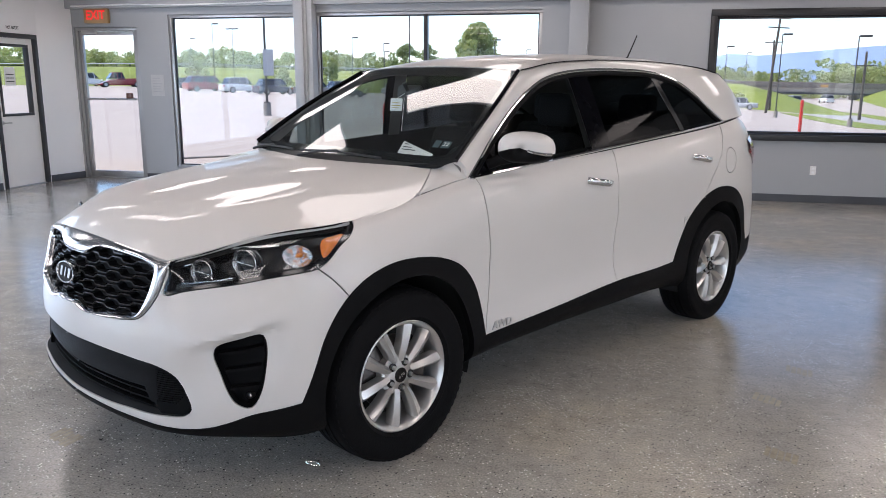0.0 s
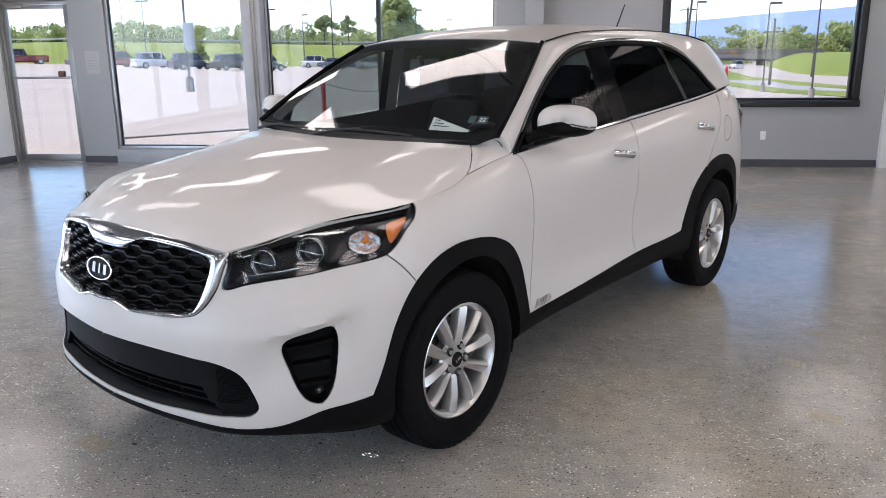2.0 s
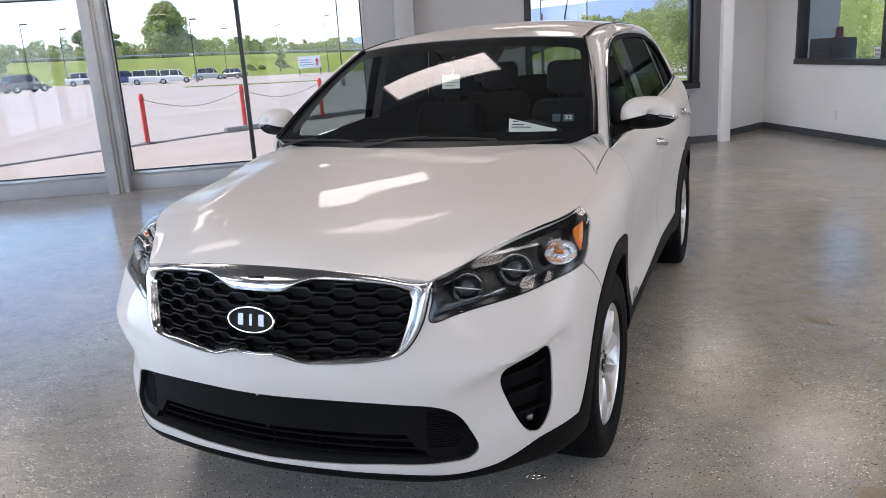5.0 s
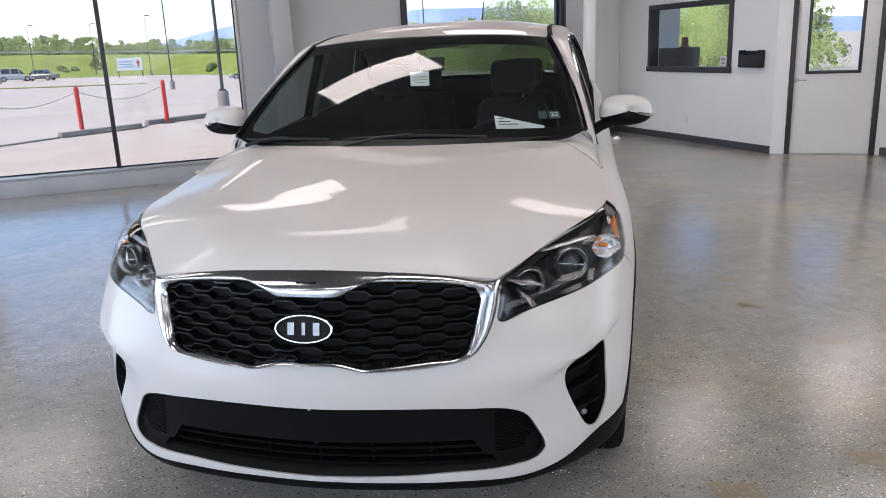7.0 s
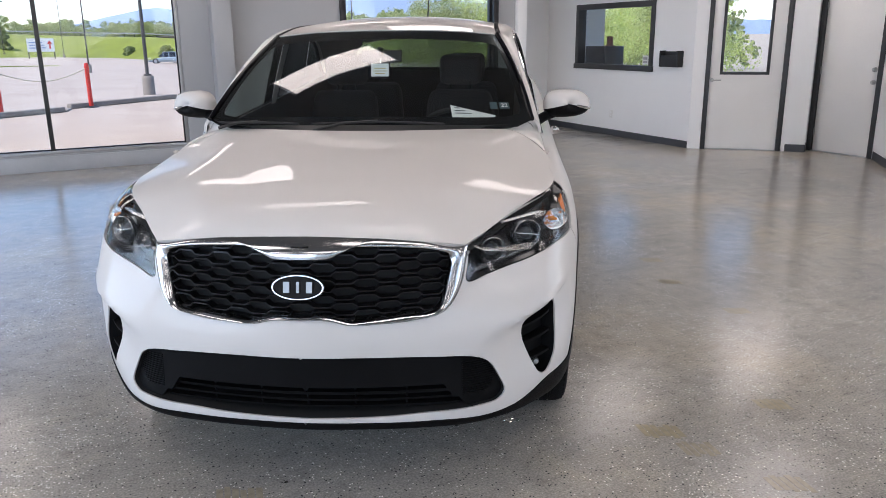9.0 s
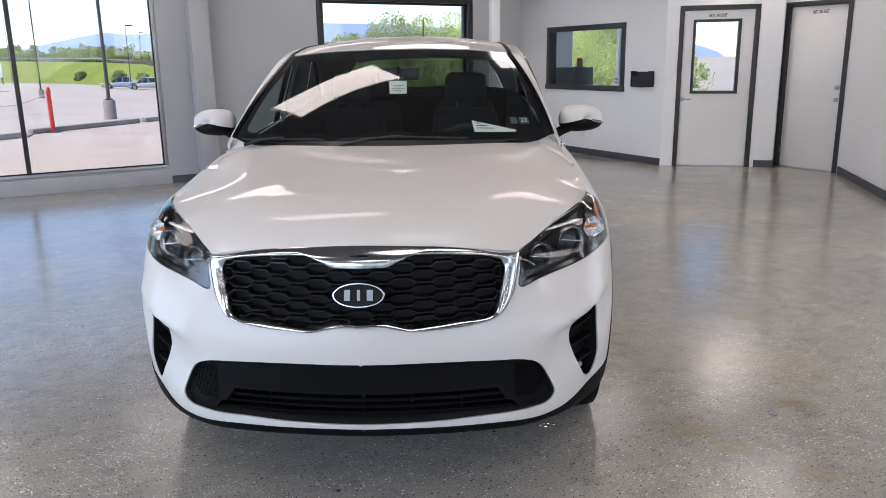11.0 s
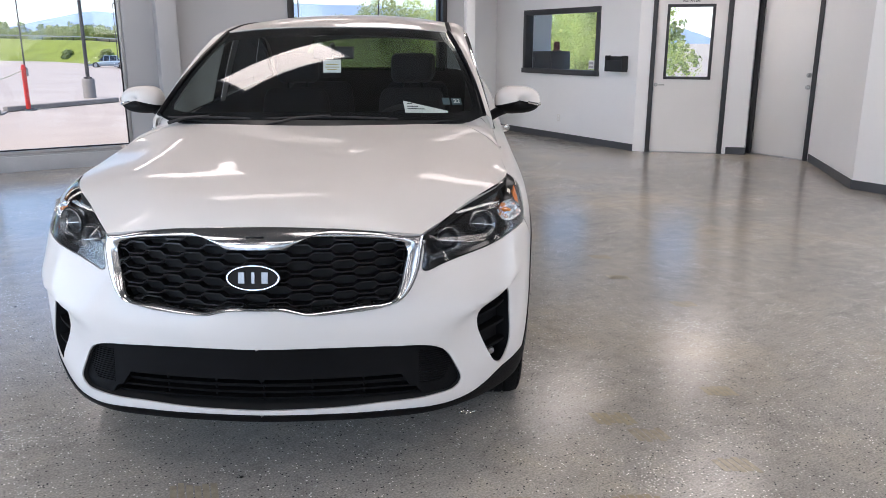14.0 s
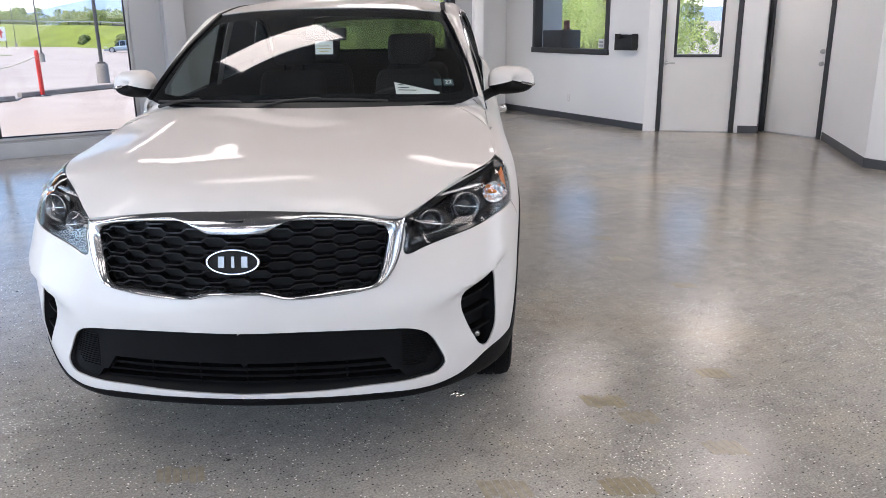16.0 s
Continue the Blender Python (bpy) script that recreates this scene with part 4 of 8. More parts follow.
for x in (-0.9, 0.9):
    boxed("sign_post", (x - 0.04, x + 0.04, -0.01, 0.05, 0.0, 1.5), M_POLE, sign, bevel=0)


def parked(x, y, turn, kind, paint, label):
    """A parked car as body, glass, wheels and lamps."""
    L, W, H, hood, deck = {"suv": (4.6, 1.85, 1.70, 1.25, 0.25), "van": (4.9, 1.9, 1.75, 1.0, 0.1), "sedan": (4.7, 1.82, 1.45, 1.3, 0.9), "pickup": (5.6, 1.95, 1.85, 1.4, 2.0), "jeep": (4.3, 1.85, 1.85, 1.3, 0.1)}[kind]
    c = empty("parked_car", label, "car", Matrix.Translation((x, y, lot_z(y, x) + 0.01)) @ Matrix.Rotation(turn, 4, "Z"), group="parked cars")
    belt = H * 0.60
    bm = bmesh.new()
    sec = [(0.0, 0.80, 0.42), (0.08, 0.93, 0.50), (0.28, 0.98, belt * 0.86 / 1.0), (0.5, 1.0, belt * 0.98), (0.75, 1.0, belt), (0.93, 0.97, belt), (1.0, 0.88, belt * 0.94)]
    rows = []
    for t, wv, top in sec:
        xx = L / 2 - t * L
        w = W / 2 * wv
        rows.append([bm.verts.new((xx, sy * w * k, z)) for sy, k, z in ((1, 0.86, 0.26), (1, 1.0, 0.45), (1, 0.99, top * 0.86), (1, 0.88, top), (-1, 0.88, top), (-1, 0.99, top * 0.86), (-1, 1.0, 0.45), (-1, 0.86, 0.26))])
    for A, B in zip(rows, rows[1:]):
        for j in range(7):
            bm.faces.new((A[j], A[j + 1], B[j + 1], B[j]))
    bm.faces.new(rows[0])
    bm.faces.new(rows[-1][::-1])
    bmesh.ops.recalc_face_normals(bm, faces=bm.faces[:])
    part("body", bm, paint, c, angle=30)
    x0, x1 = L / 2 - hood + 0.10, -L / 2 + deck + 0.10
    cabs = [(x0, belt * 0.97, 0.86), (x0 - 0.62, H - 0.04, 0.70), (x0 - 1.1, H, 0.68), (x1 + 0.45, H - 0.02, 0.68), (x1, belt * 0.98, 0.84)]
    if kind == "pickup":
        cabs = [(x0, belt * 0.97, 0.86), (x0 - 0.55, H - 0.04, 0.72), (x0 - 1.7, H, 0.70), (x0 - 2.0, belt * 0.98, 0.84)]
    bm = bmesh.new()
    rows = [[bm.verts.new((xx, sy * W / 2 * k, zz)) for sy in (1, -1)] + [bm.verts.new((xx, sy * W / 2 * min(0.88, k + 0.14 * (zz > belt)), belt * 0.97)) for sy in (-1, 1)] for xx, zz, k in cabs]
    for A, B in zip(rows, rows[1:]):
        for j in range(4):
            bm.faces.new((A[j], A[(j + 1) % 4], B[(j + 1) % 4], B[j]))
    bm.faces.new(rows[0])
    bm.faces.new(rows[-1][::-1])
    bmesh.ops.recalc_face_normals(bm, faces=bm.faces[:])
    part("windows", bm, M_CARGLASS, c, angle=20)
    bm = bmesh.new()
    ra, rb = cabs[1], cabs[-2]
    box(bm, rb[0] - 0.02, ra[0] + 0.05, -W / 2 * 0.69, W / 2 * 0.69, H - 0.055, H + 0.012, bevel=0.025)
    part("roof", bm, paint, c)
    for px in ((ra[0] + rb[0]) / 2, rb[0] - (0.12 if kind != "pickup" else -0.1), ra[0] - 0.02):
        for sy in (1, -1):
            bm = bmesh.new()
            tube(bm, [(px, sy * W / 2 * 0.695, H - 0.04), (px + 0.03, sy * W / 2 * 0.865, belt * 0.97)], 0.045, 6)
            part("pillar", bm, paint, c)
    for wx in (L / 2 - 0.9, -L / 2 + 0.95):
        for sy in (1, -1):
            w = new("wheel")
            w.parent = c
            w.matrix_basis = Matrix.Translation((wx, sy * (W / 2 - 0.10), 0.35)) @ Matrix.Rotation(radians(-90 * sy), 4, "X")
            bm = bmesh.new()
            lathe(bm, [(0.0, -0.1), (0.33, -0.1), (0.35, -0.06), (0.35, 0.08), (0.33, 0.11), (0.22, 0.11), (0.21, 0.08)], 20)
            part("tyre", bm, M_CARTYRE, w)
            bm = bmesh.new()
            lathe(bm, [(0.22, 0.09), (0.20, 0.105), (0.08, 0.085), (0.0, 0.095)], 16)
            part("rim", bm, M_ALU, w)
    for sx, mtl in ((1, M_PAPER), (-1, M_CARRED)):
        for sy in (1, -1):
            boxed("lamp", (sx * L / 2 * 0.985 - 0.06, sx * L / 2 * 0.985 + 0.02, sy * W / 2 * 0.78 - 0.12, sy * W / 2 * 0.78 + 0.12, belt * 0.70, belt * 0.86), mtl, c, bevel=0.015)
    if kind == "jeep":
        bm = bmesh.new()
        lathe(bm, [(0.0, -0.02), (0.36, -0.02), (0.37, 0.1), (0.33, 0.16), (0.2, 0.16), (0.0, 0.12)], 20, pose(-L / 2 - 0.05, 0.1, 1.05, 0, -90, 0))
        part("spare_wheel", bm, M_CARTYRE, c)
    return c


M_CARGLASS = mat("dark_car_windows", (0.02, 0.024, 0.028), 0.08, vary=0.1, bump=0)
M_CARTYRE = mat("worn_car_tyre", (0.02, 0.02, 0.02), 0.8, vary=0.2, bump=0.1)
M_CARRED = mat("red_tail_lamp", (0.35, 0.01, 0.01), 0.2, vary=0.2, bump=0)
PAINTS = {"red": (0.22, 0.015, 0.02), "white": (0.72, 0.72, 0.70), "navy": (0.018, 0.025, 0.055), "grey": (0.10, 0.105, 0.115), "dark": (0.03, 0.032, 0.035), "silver": (0.42, 0.43, 0.44), "blue": (0.02, 0.04, 0.18), "teal": (0.26, 0.33, 0.39)}
PAINT_M = {k: mat(k + "_parked_paint", v, 0.3, vary=0.04, scale=2, fine=40, bump=0, coat=0.6) for k, v in PAINTS.items()}
for x, y, deg, kind, col, label in (
        (-72.0, 96.5, 62, "jeep", "white", "white off-road car with a spare wheel behind"),
        (-62.2, 89.2, 228, "pickup", "red", "dark red pickup truck with a pale trim"),
        (-51.3, 85.2, 58, "sedan", "navy", "dark blue sedan in the parked row"),
        (-46.3, 82.3, 55, "van", "red", "red family van in the parked row"),
        (-41.8, 82.0, 52, "suv", "white", "white compact SUV in the parked row"),
        (-36.7, 80.0, 52, "suv", "navy", "dark blue SUV in the parked row"),
        (-32.6, 81.4, 50, "suv", "dark", "black SUV in the parked row"),
        (-28.9, 80.8, 50, "suv", "grey", "grey SUV in the parked row"),
        (-31.3, 110.0, 12, "suv", "white", "white SUV at the far side of the car park"),
        (-28.6, 108.6, 10, "sedan", "grey", "grey sedan at the far side of the car park"),
        (-25.6, 107.2, 14, "suv", "blue", "blue SUV at the far side of the car park"),
        (-23.0, 108.5, 10, "suv", "dark", "black SUV at the far side of the car park"),
        (-21.9, 103.8, 8, "van", "white", "white van at the far side of the car park"),
        (-18.7, 102.8, 5, "suv", "white", "white square SUV at the far side of the car park"),
        (-16.4, 118.0, 15, "suv", "silver", "silver SUV at the far side of the car park"),
        (-13.6, 120.5, 160, "sedan", "grey", "grey sedan at the far side of the car park"),
        (14.6, 102.5, 170, "sedan", "silver", "silver sedan by the grass bank"),
        (12.0, 104.5, 165, "sedan", "teal", "pale blue car by the grass bank"),
        (29.9, 146.5, 100, "suv", "white", "white car on the road to the overpass"),
        (43.8, 182.0, 95, "van", "white", "white van on the road to the overpass")):
    parked(x, y, radians(deg), kind, PAINT_M[col], label)


M_RUST = mat("brown_parapet", (0.20, 0.165, 0.14), 0.8, vary=0.25, scale=1, fine=12, bump=0.1)


def overpass():
    o = empty("overpass", "grey concrete road overpass with a parapet", "bridge", Matrix.Translation((28, 228, 0)) @ Matrix.Rotation(radians(0.9), 4, "Y"))
    boxed("deck", (0, 50, 0, 9, -0.55, 1.05), M_CONC, o, bevel=0.05)
    boxed("parapet", (-1, 50, -0.3, 0.0, 1.05, 2.55), M_RUST, o, bevel=0.02)
    for k in range(24):
        boxed("rail_upright", (k * 2.1, k * 2.1 + 0.15, -0.42, -0.3, 1.1, 2.6), M_CONC, o, bevel=0)
    for x in (34.5, 37.5):
        boxed("pier", (x, x + 1.1, 0.6, 8.4, -4.5, -0.55), M_CONC, o, bevel=0.05)
    boxed("girder", (-0.5, 50, -0.15, 0.25, -0.62, -0.1), M_POLE, o, bevel=0)
    boxed("warning_board", (25, 26.8, -0.6, -0.43, 1.3, 2.0), mat("orange_board", (0.5, 0.22, 0.03), 0.6, vary=0.1), o, bevel=0)


overpass()
bm = bmesh.new()
foot = [(62, 236), (54, 190), (45.5, 150), (46.5, 142.5), (52, 141), (62, 142), (80, 144), (120, 146)]
crest = [(74, 236, 0.9), (70, 215, 0.9), (66, 196, 0.75), (66, 190, 0.7), (68, 187, 0.75), (76, 185, 0.8), (92, 186, 0.9), (130, 190, 1.2)]
rows = [[bm.verts.new((x0 + (x1 - x0) * f, y0 + (y1 - y0) * f, -3.2 + (z1 + 3.2) * (1 - (1 - f) ** 1.5) + 0.1 * noise.noise((x0 * 0.1, f * 3, 2)))) for f in (0, 0.2, 0.4, 0.6, 0.8, 1.0)] for (x0, y0), (x1, y1, z1) in zip(foot, crest)]
for A, B in zip(rows, rows[1:]):
    for j in range(5):
        bm.faces.new((A[j], B[j], B[j + 1], A[j + 1]))
back = [bm.verts.new((x, 250, z)) for (x, y, z) in ((130, 0, 1.2), (74, 0, 0.9))]
bm.faces.new([r[-1] for r in rows] + back)
bmesh.ops.recalc_face_normals(bm, faces=bm.faces[:])
tagged(part("grass_mound", bm, M_GRASS), "green grass mound beside the overpass", "grass mound", kind="structure")


def utility_pole(x, y, h, lean, arms):
    p = empty("utility_pole", "leaning wooden utility pole with cross arms", "utility pole", Matrix.Translation((x, y, lot_z(y, x))) @ Matrix.Rotation(radians(lean), 4, "Y"))
    bm = bmesh.new()
    tube(bm, [(0, 0, -0.3), (0, 0, h)], 0.16, 10, r_end=0.11)
    part("pole", bm, M_BARK, p)
    for z in arms:
        boxed("cross_arm", (-1.1, 1.1, -0.06, 0.06, z - 0.06, z + 0.06), M_BARK, p, bevel=0)


utility_pole(16.6, 95.0, 10.6, 3.6, (10.4, 9.4))
utility_pole(19.1, 107.0, 8.8, -1, (8.5,))
utility_pole(24.5, 88.0, 6.9, 0, (5.5,))
utility_pole(44.0, 134.0, 6.2, 1, (5.9,))
utility_pole(30.0, 52.0, 10.0, 0, (9.6,))
utility_pole(38.0, 50.0, 10.0, 0, (9.6,))

# the plan above is drawn to a scale that the room's true size exceeds slightly
for ob in [o for o in scene.objects if o.parent is None and o.type in ("MESH", "EMPTY")]:
    ob.matrix_basis = Matrix.Scale(1.012, 4) @ ob.matrix_basis


# ---- prints and crumbs on the floor ----
M_PRINT = mat("tan_tyre_print", (0.25, 0.21, 0.125), 0.3, vary=0.25, scale=30, fine=260, bump=0.03)
M_FAINT = mat("faint_tan_tyre_print", (0.33, 0.295, 0.225), 0.25, vary=0.25, scale=30, fine=260, bump=0.03)
for x, y, turn, n, faint in ((-0.635, 2.343, -32, 6, False), (-0.603, 2.165, -30, 5, True), (-0.495, 1.833, -30, 5, True), (-0.035, 2.295, -34, 5, False), (0.815, 3.845, -36, 5, False),
                             (0.765, 3.234, -34, 5, True), (-2.29, 2.70, -28, 6, True), (-1.348, 2.031, -30, 6, True), (-0.981, 1.83, -32, 6, False), (1.06, 4.30, -30, 5, True)):
    pr = empty("tread_print", "faint tan tyre tread print on the floor" if faint else "tan tyre tread print on the floor", "tyre print", pose(x, y, 0.0004, 0, 0, turn), group="tyre prints")
    jag = random.Random(round(x * 1000))
    for k in range(n):
        bm = bmesh.new()
        vs = box(bm, -0.0105 - 0.002 * jag.random(), 0.0105 + 0.002 * jag.random(), -0.058 + 0.022 * jag.random(), 0.058 - 0.022 * jag.random(), 0.0, 0.0006)
        for v in vs:
            v.co.x += k * 0.029 - n * 0.0145 - v.co.y * 0.30
        part("tread_bar", bm, M_FAINT if faint else M_PRINT, pr, smooth=False)
rng_ = random.Random(5)
crumbs = []
for k in range(70):
    a, b = rng_.uniform(-7, 5), rng_.uniform(0.6, 9.5)
    crumbs.append((a, b, rng_.uniform(0.003, 0.009)))
M_CRUMB = mat("dark_crumb", (0.02, 0.018, 0.015), 0.8, vary=0.3)
bm = bmesh.new()
for a, b, r in crumbs:
    m = bmesh.ops.create_icosphere(bm, subdivisions=1, radius=r)
    for v in m["verts"]:
        v.co = Vector((v.co.x * rng_.uniform(0.8, 1.8) + a, v.co.y + b, v.co.z * 0.5 + r * 0.4))
tagged(part("floor_crumbs", bm, M_CRUMB), "dark crumbs of dirt scattered over the floor", "dirt", kind="stuff")
# shiny clear plastic piece, its glint made with a thin chrome ring
clip = empty("metal_clip", "small shiny clear plastic clip lying on the floor", "clip", pose(-1.146, 2.718, 0.004, 0, 0, -14))
bm = bmesh.new()
tube(bm, [(0.035 * math.cos(t) - 0.0, 0.012 * math.sin(t), 0) for t in np.linspace(0, 2 * math.pi, 20, endpoint=False)], 0.0018, 6, closed=True)
part("wire", bm, M_CHROME, clip)
# ---- the car's body form: X ahead of the front axle, Y to its left, Z up ----
def spline(xs, ys):
    """A smooth curve through points (cubic Hermite, slopes from neighbours)."""
    xs, ys = np.asarray(xs, float), np.asarray(ys, float)
    h, d = np.diff(xs), np.diff(ys) / np.diff(xs)
    m = np.empty_like(ys)
    m[0], m[-1] = d[0], d[-1]
    m[1:-1] = (d[:-1] * h[1:] + d[1:] * h[:-1]) / (h[1:] + h[:-1])

    def f(x):
        x = np.asarray(x, float)
        i = np.clip(np.searchsorted(xs, x) - 1, 0, len(h) - 1)
        t = np.clip((x - xs[i]) / h[i], -0.5, 1.5)
        return ((1 + 2 * t) * (1 - t) ** 2 * ys[i] + t * (1 - t) ** 2 * h[i] * m[i]
                + t * t * (3 - 2 * t) * ys[i + 1] + t * t * (t - 1) * h[i] * m[i + 1])
    return f


PLAN = [(0.958, 0.0), (0.946, 0.2), (0.915, 0.4), (0.868, 0.56), (0.79, 0.70), (0.66, 0.825), (0.50, 0.897), (0.30, 0.935), (0.0, 0.945), (-0.5, 0.935),
        (-1.2, 0.932), (-2.0, 0.932), (-2.78, 0.942), (-3.2, 0.912), (-3.55, 0.82), (-3.75, 0.6), (-3.83, 0.3), (-3.85, 0.0)]


def plan_curve():
    pts = np.array([(x, -y) for x, y in PLAN[2:0:-1]] + PLAN + [(x, -y) for x, y in PLAN[-2:-4:-1]])
    c = np.r_[0, np.cumsum(np.hypot(*np.diff(pts, axis=0).T))]
    c -= c[2]
    fx, fy = spline(c, pts[:, 0]), spline(c, pts[:, 1])
    u = np.linspace(c[0], c[-1], 4000)
    x, y = fx(u), fy(u)
    s = np.r_[0, np.cumsum(np.hypot(np.diff(x), np.diff(y)))]
    s -= np.interp(0, u, s)
    end = np.interp(c[len(PLAN) + 1], u, s)
    return s, x, y, end


PS, PX, PY, S_END = plan_curve()


def s_at_x(x):
    """The place along the plan curve at that X, on the left side."""
    k = (PS > 0.0) & (PS < S_END)
    return np.interp(-np.asarray(x, float), -PX[k], PS[k])


def s_at_y(y):
    k = (PS >= -0.01) & (PX > 0.3)
    return np.interp(np.asarray(y, float), PY[k], PS[k])


# profile stations: X or Y on the plan, then (offset, height) from the bottom edge to the top edge
STATIONS = [
    (0.0, [(-0.05, 0.252), (-0.012, 0.266), (0.0, 0.32), (0.0, 0.46), (0.004, 0.585), (-0.01, 0.675), (-0.022, 0.78), (-0.05, 0.88), (-0.10, 0.935)]),
    (0.40, [(-0.05, 0.250), (-0.010, 0.266), (0.006, 0.32), (0.002, 0.46), (0.004, 0.585), (-0.015, 0.665), (-0.035, 0.765), (-0.055, 0.86), (-0.085, 0.912)]),
    (0.56, [(-0.045, 0.248), (-0.006, 0.266), (0.012, 0.325), (0.004, 0.46), (0.003, 0.585), (-0.012, 0.665), (-0.045, 0.765), (-0.065, 0.845), (-0.080, 0.888)]),
    (0.70, [(-0.045, 0.244), (-0.008, 0.264), (0.008, 0.33), (0.004, 0.46), (0.006, 0.59), (-0.008, 0.68), (-0.05, 0.79), (-0.092, 0.872), (-0.135, 0.917)]),
    (0.825, [(-0.045, 0.235), (-0.01, 0.265), (0.006, 0.34), (0.008, 0.47), (0.012, 0.60), (0.004, 0.71), (-0.03, 0.82), (-0.085, 0.910), (-0.165, 0.962)]),
]
SIDES = [
    (0.50, [(-0.05, 0.22), (-0.01, 0.27), (0.004, 0.35), (0.008, 0.48), (0.012, 0.62), (0.008, 0.745), (-0.015, 0.855), (-0.060, 0.945), (-0.125, 0.985)]),
    (0.30, [(-0.05, 0.22), (-0.01, 0.27), (0.004, 0.36), (0.008, 0.50), (0.012, 0.64), (0.010, 0.77), (-0.008, 0.88), (-0.040, 0.962), (-0.083, 0.998)]),
    (0.0, [(-0.05, 0.22), (-0.01, 0.27), (0.002, 0.37), (0.004, 0.52), (0.008, 0.67), (0.010, 0.80), (-0.002, 0.92), (-0.045, 1.005), (-0.095, 1.038)]),
    (-0.45, [(-0.06, 0.285), (-0.015, 0.325), (-0.004, 0.39), (-0.016, 0.52), (-0.014, 0.67), (0.0, 0.82), (0.004, 0.96), (-0.035, 1.06), (-0.100, 1.108)]),
    (-1.0, [(-0.07, 0.30), (-0.02, 0.34), (-0.002, 0.41), (-0.034, 0.53), (-0.028, 0.67), (-0.002, 0.84), (0.004, 0.985), (-0.035, 1.085), (-0.100, 1.136)]),
    (-1.6, [(-0.07, 0.30), (-0.02, 0.345), (-0.002, 0.42), (-0.034, 0.55), (-0.028, 0.70), (-0.002, 0.86), (0.004, 1.015), (-0.035, 1.115), (-0.098, 1.168)]),
    (-2.2, [(-0.06, 0.295), (-0.015, 0.34), (0.0, 0.41), (-0.010, 0.54), (-0.010, 0.71), (0.002, 0.88), (0.004, 1.04), (-0.035, 1.15), (-0.098, 1.207)]),
    (-2.78, [(-0.05, 0.22), (-0.01, 0.29), (0.004, 0.42), (0.006, 0.57), (0.008, 0.74), (0.008, 0.91), (0.0, 1.07), (-0.045, 1.19), (-0.105, 1.248)]),
    (-3.2, [(-0.05, 0.23), (-0.01, 0.31), (0.004, 0.44), (0.006, 0.60), (0.008, 0.77), (0.004, 0.94), (-0.01, 1.10), (-0.05, 1.22), (-0.11, 1.285)]),
    (-3.55, [(-0.05, 0.25), (-0.01, 0.34), (0.0, 0.47), (0.0, 0.62), (-0.01, 0.79), (-0.03, 0.96), (-0.06, 1.12), (-0.11, 1.24), (-0.16, 1.30)]),
]
TAIL = [(-0.08, 0.26), (-0.02, 0.36), (0.0, 0.48), (0.0, 0.62), (-0.03, 0.79), (-0.06, 0.96), (-0.09, 1.12), (-0.13, 1.24), (-0.17, 1.31)]
LEVELS = 9
FLARE = {0.70: (-0.010, -0.010, -0.007, 0.002, 0.009, 0.005), 0.825: (-0.014, -0.014, -0.010, 0.006, 0.023, 0.013, 0.003), 0.50: (0.006, 0.008, 0.014, 0.021, 0.021, 0.011, 0.007, 0.003),
         0.30: (0.004, 0.005, 0.008, 0.010, 0.012, 0.014, 0.014, 0.007), 0.0: (0.0, 0.0, 0.003, 0.006, 0.010, 0.013, 0.014, 0.008)}
for at, prof in STATIONS + SIDES:
    for k, d in enumerate(FLARE.get(at, ())):
        prof[k] = (prof[k][0] + d, prof[k][1])


def body_lines():
    ss = [float(s_at_y(y)) for y, _ in STATIONS] + [float(s_at_x(x)) for x, _ in SIDES] + [S_END - 0.55, S_END]
    pr = [p for _, p in STATIONS] + [p for _, p in SIDES] + [TAIL, TAIL]
    ss = [-ss[2], -ss[1]] + ss + [S_END + 0.55]
    pr = [pr[2], pr[1]] + pr + [TAIL]
    pr = np.array(pr)
    return [(spline(ss, pr[:, k, 0]), spline(ss, pr[:, k, 1])) for k in range(LEVELS)]


LINES = body_lines()


def body_profile(s, v):
    """Offset and height at s (along the plan) and v (0 bottom edge to 1 top edge)."""
    s, v = np.broadcast_arrays(np.asarray(s, float), np.asarray(v, float))
    off = np.stack([f(s) for f, _ in LINES], -1)
    zz = np.stack([g(s) for _, g in LINES], -1)
    t = np.clip(v, 0, 1) * (LEVELS - 1)
    i = np.clip(np.floor(t).astype(int), 0, LEVELS - 2)
    f = t - i

    def pick(a, j):
        return np.take_along_axis(a, np.clip(j, 0, LEVELS - 1)[..., None], -1)[..., 0]

    def cubic(a):
        p1, p2 = pick(a, i), pick(a, i + 1)
        m1 = np.where(i > 0, (p2 - pick(a, i - 1)) / 2, p2 - p1)
        m2 = np.where(i < LEVELS - 2, (pick(a, i + 2) - p1) / 2, p2 - p1)
        return (1 + 2 * f) * (1 - f) ** 2 * p1 + f * (1 - f) ** 2 * m1 + f * f * (3 - 2 * f) * p2 + f * f * (f - 1) * m2
    return cubic(off), cubic(zz)


def step01(a, b, x):
    t = np.clip((x - a) / (b - a), 0, 1)
    return t * t * (3 - 2 * t)


def sculpt(s, z):
    """The hollow under the crease that runs from the grille's corner to the side duct."""
    zc = 0.567 + 0.303 * (s - 0.60)
    d = zc - z
    across = step01(0.57, 0.83, s) * (1 - step01(0.975, 1.08, s))
    return -0.038 * across * step01(-0.012, 0.034, d) * (1 - step01(0.08, 0.25, d)) + 0.004 * across * np.exp(-((d + 0.02) / 0.03) ** 2)


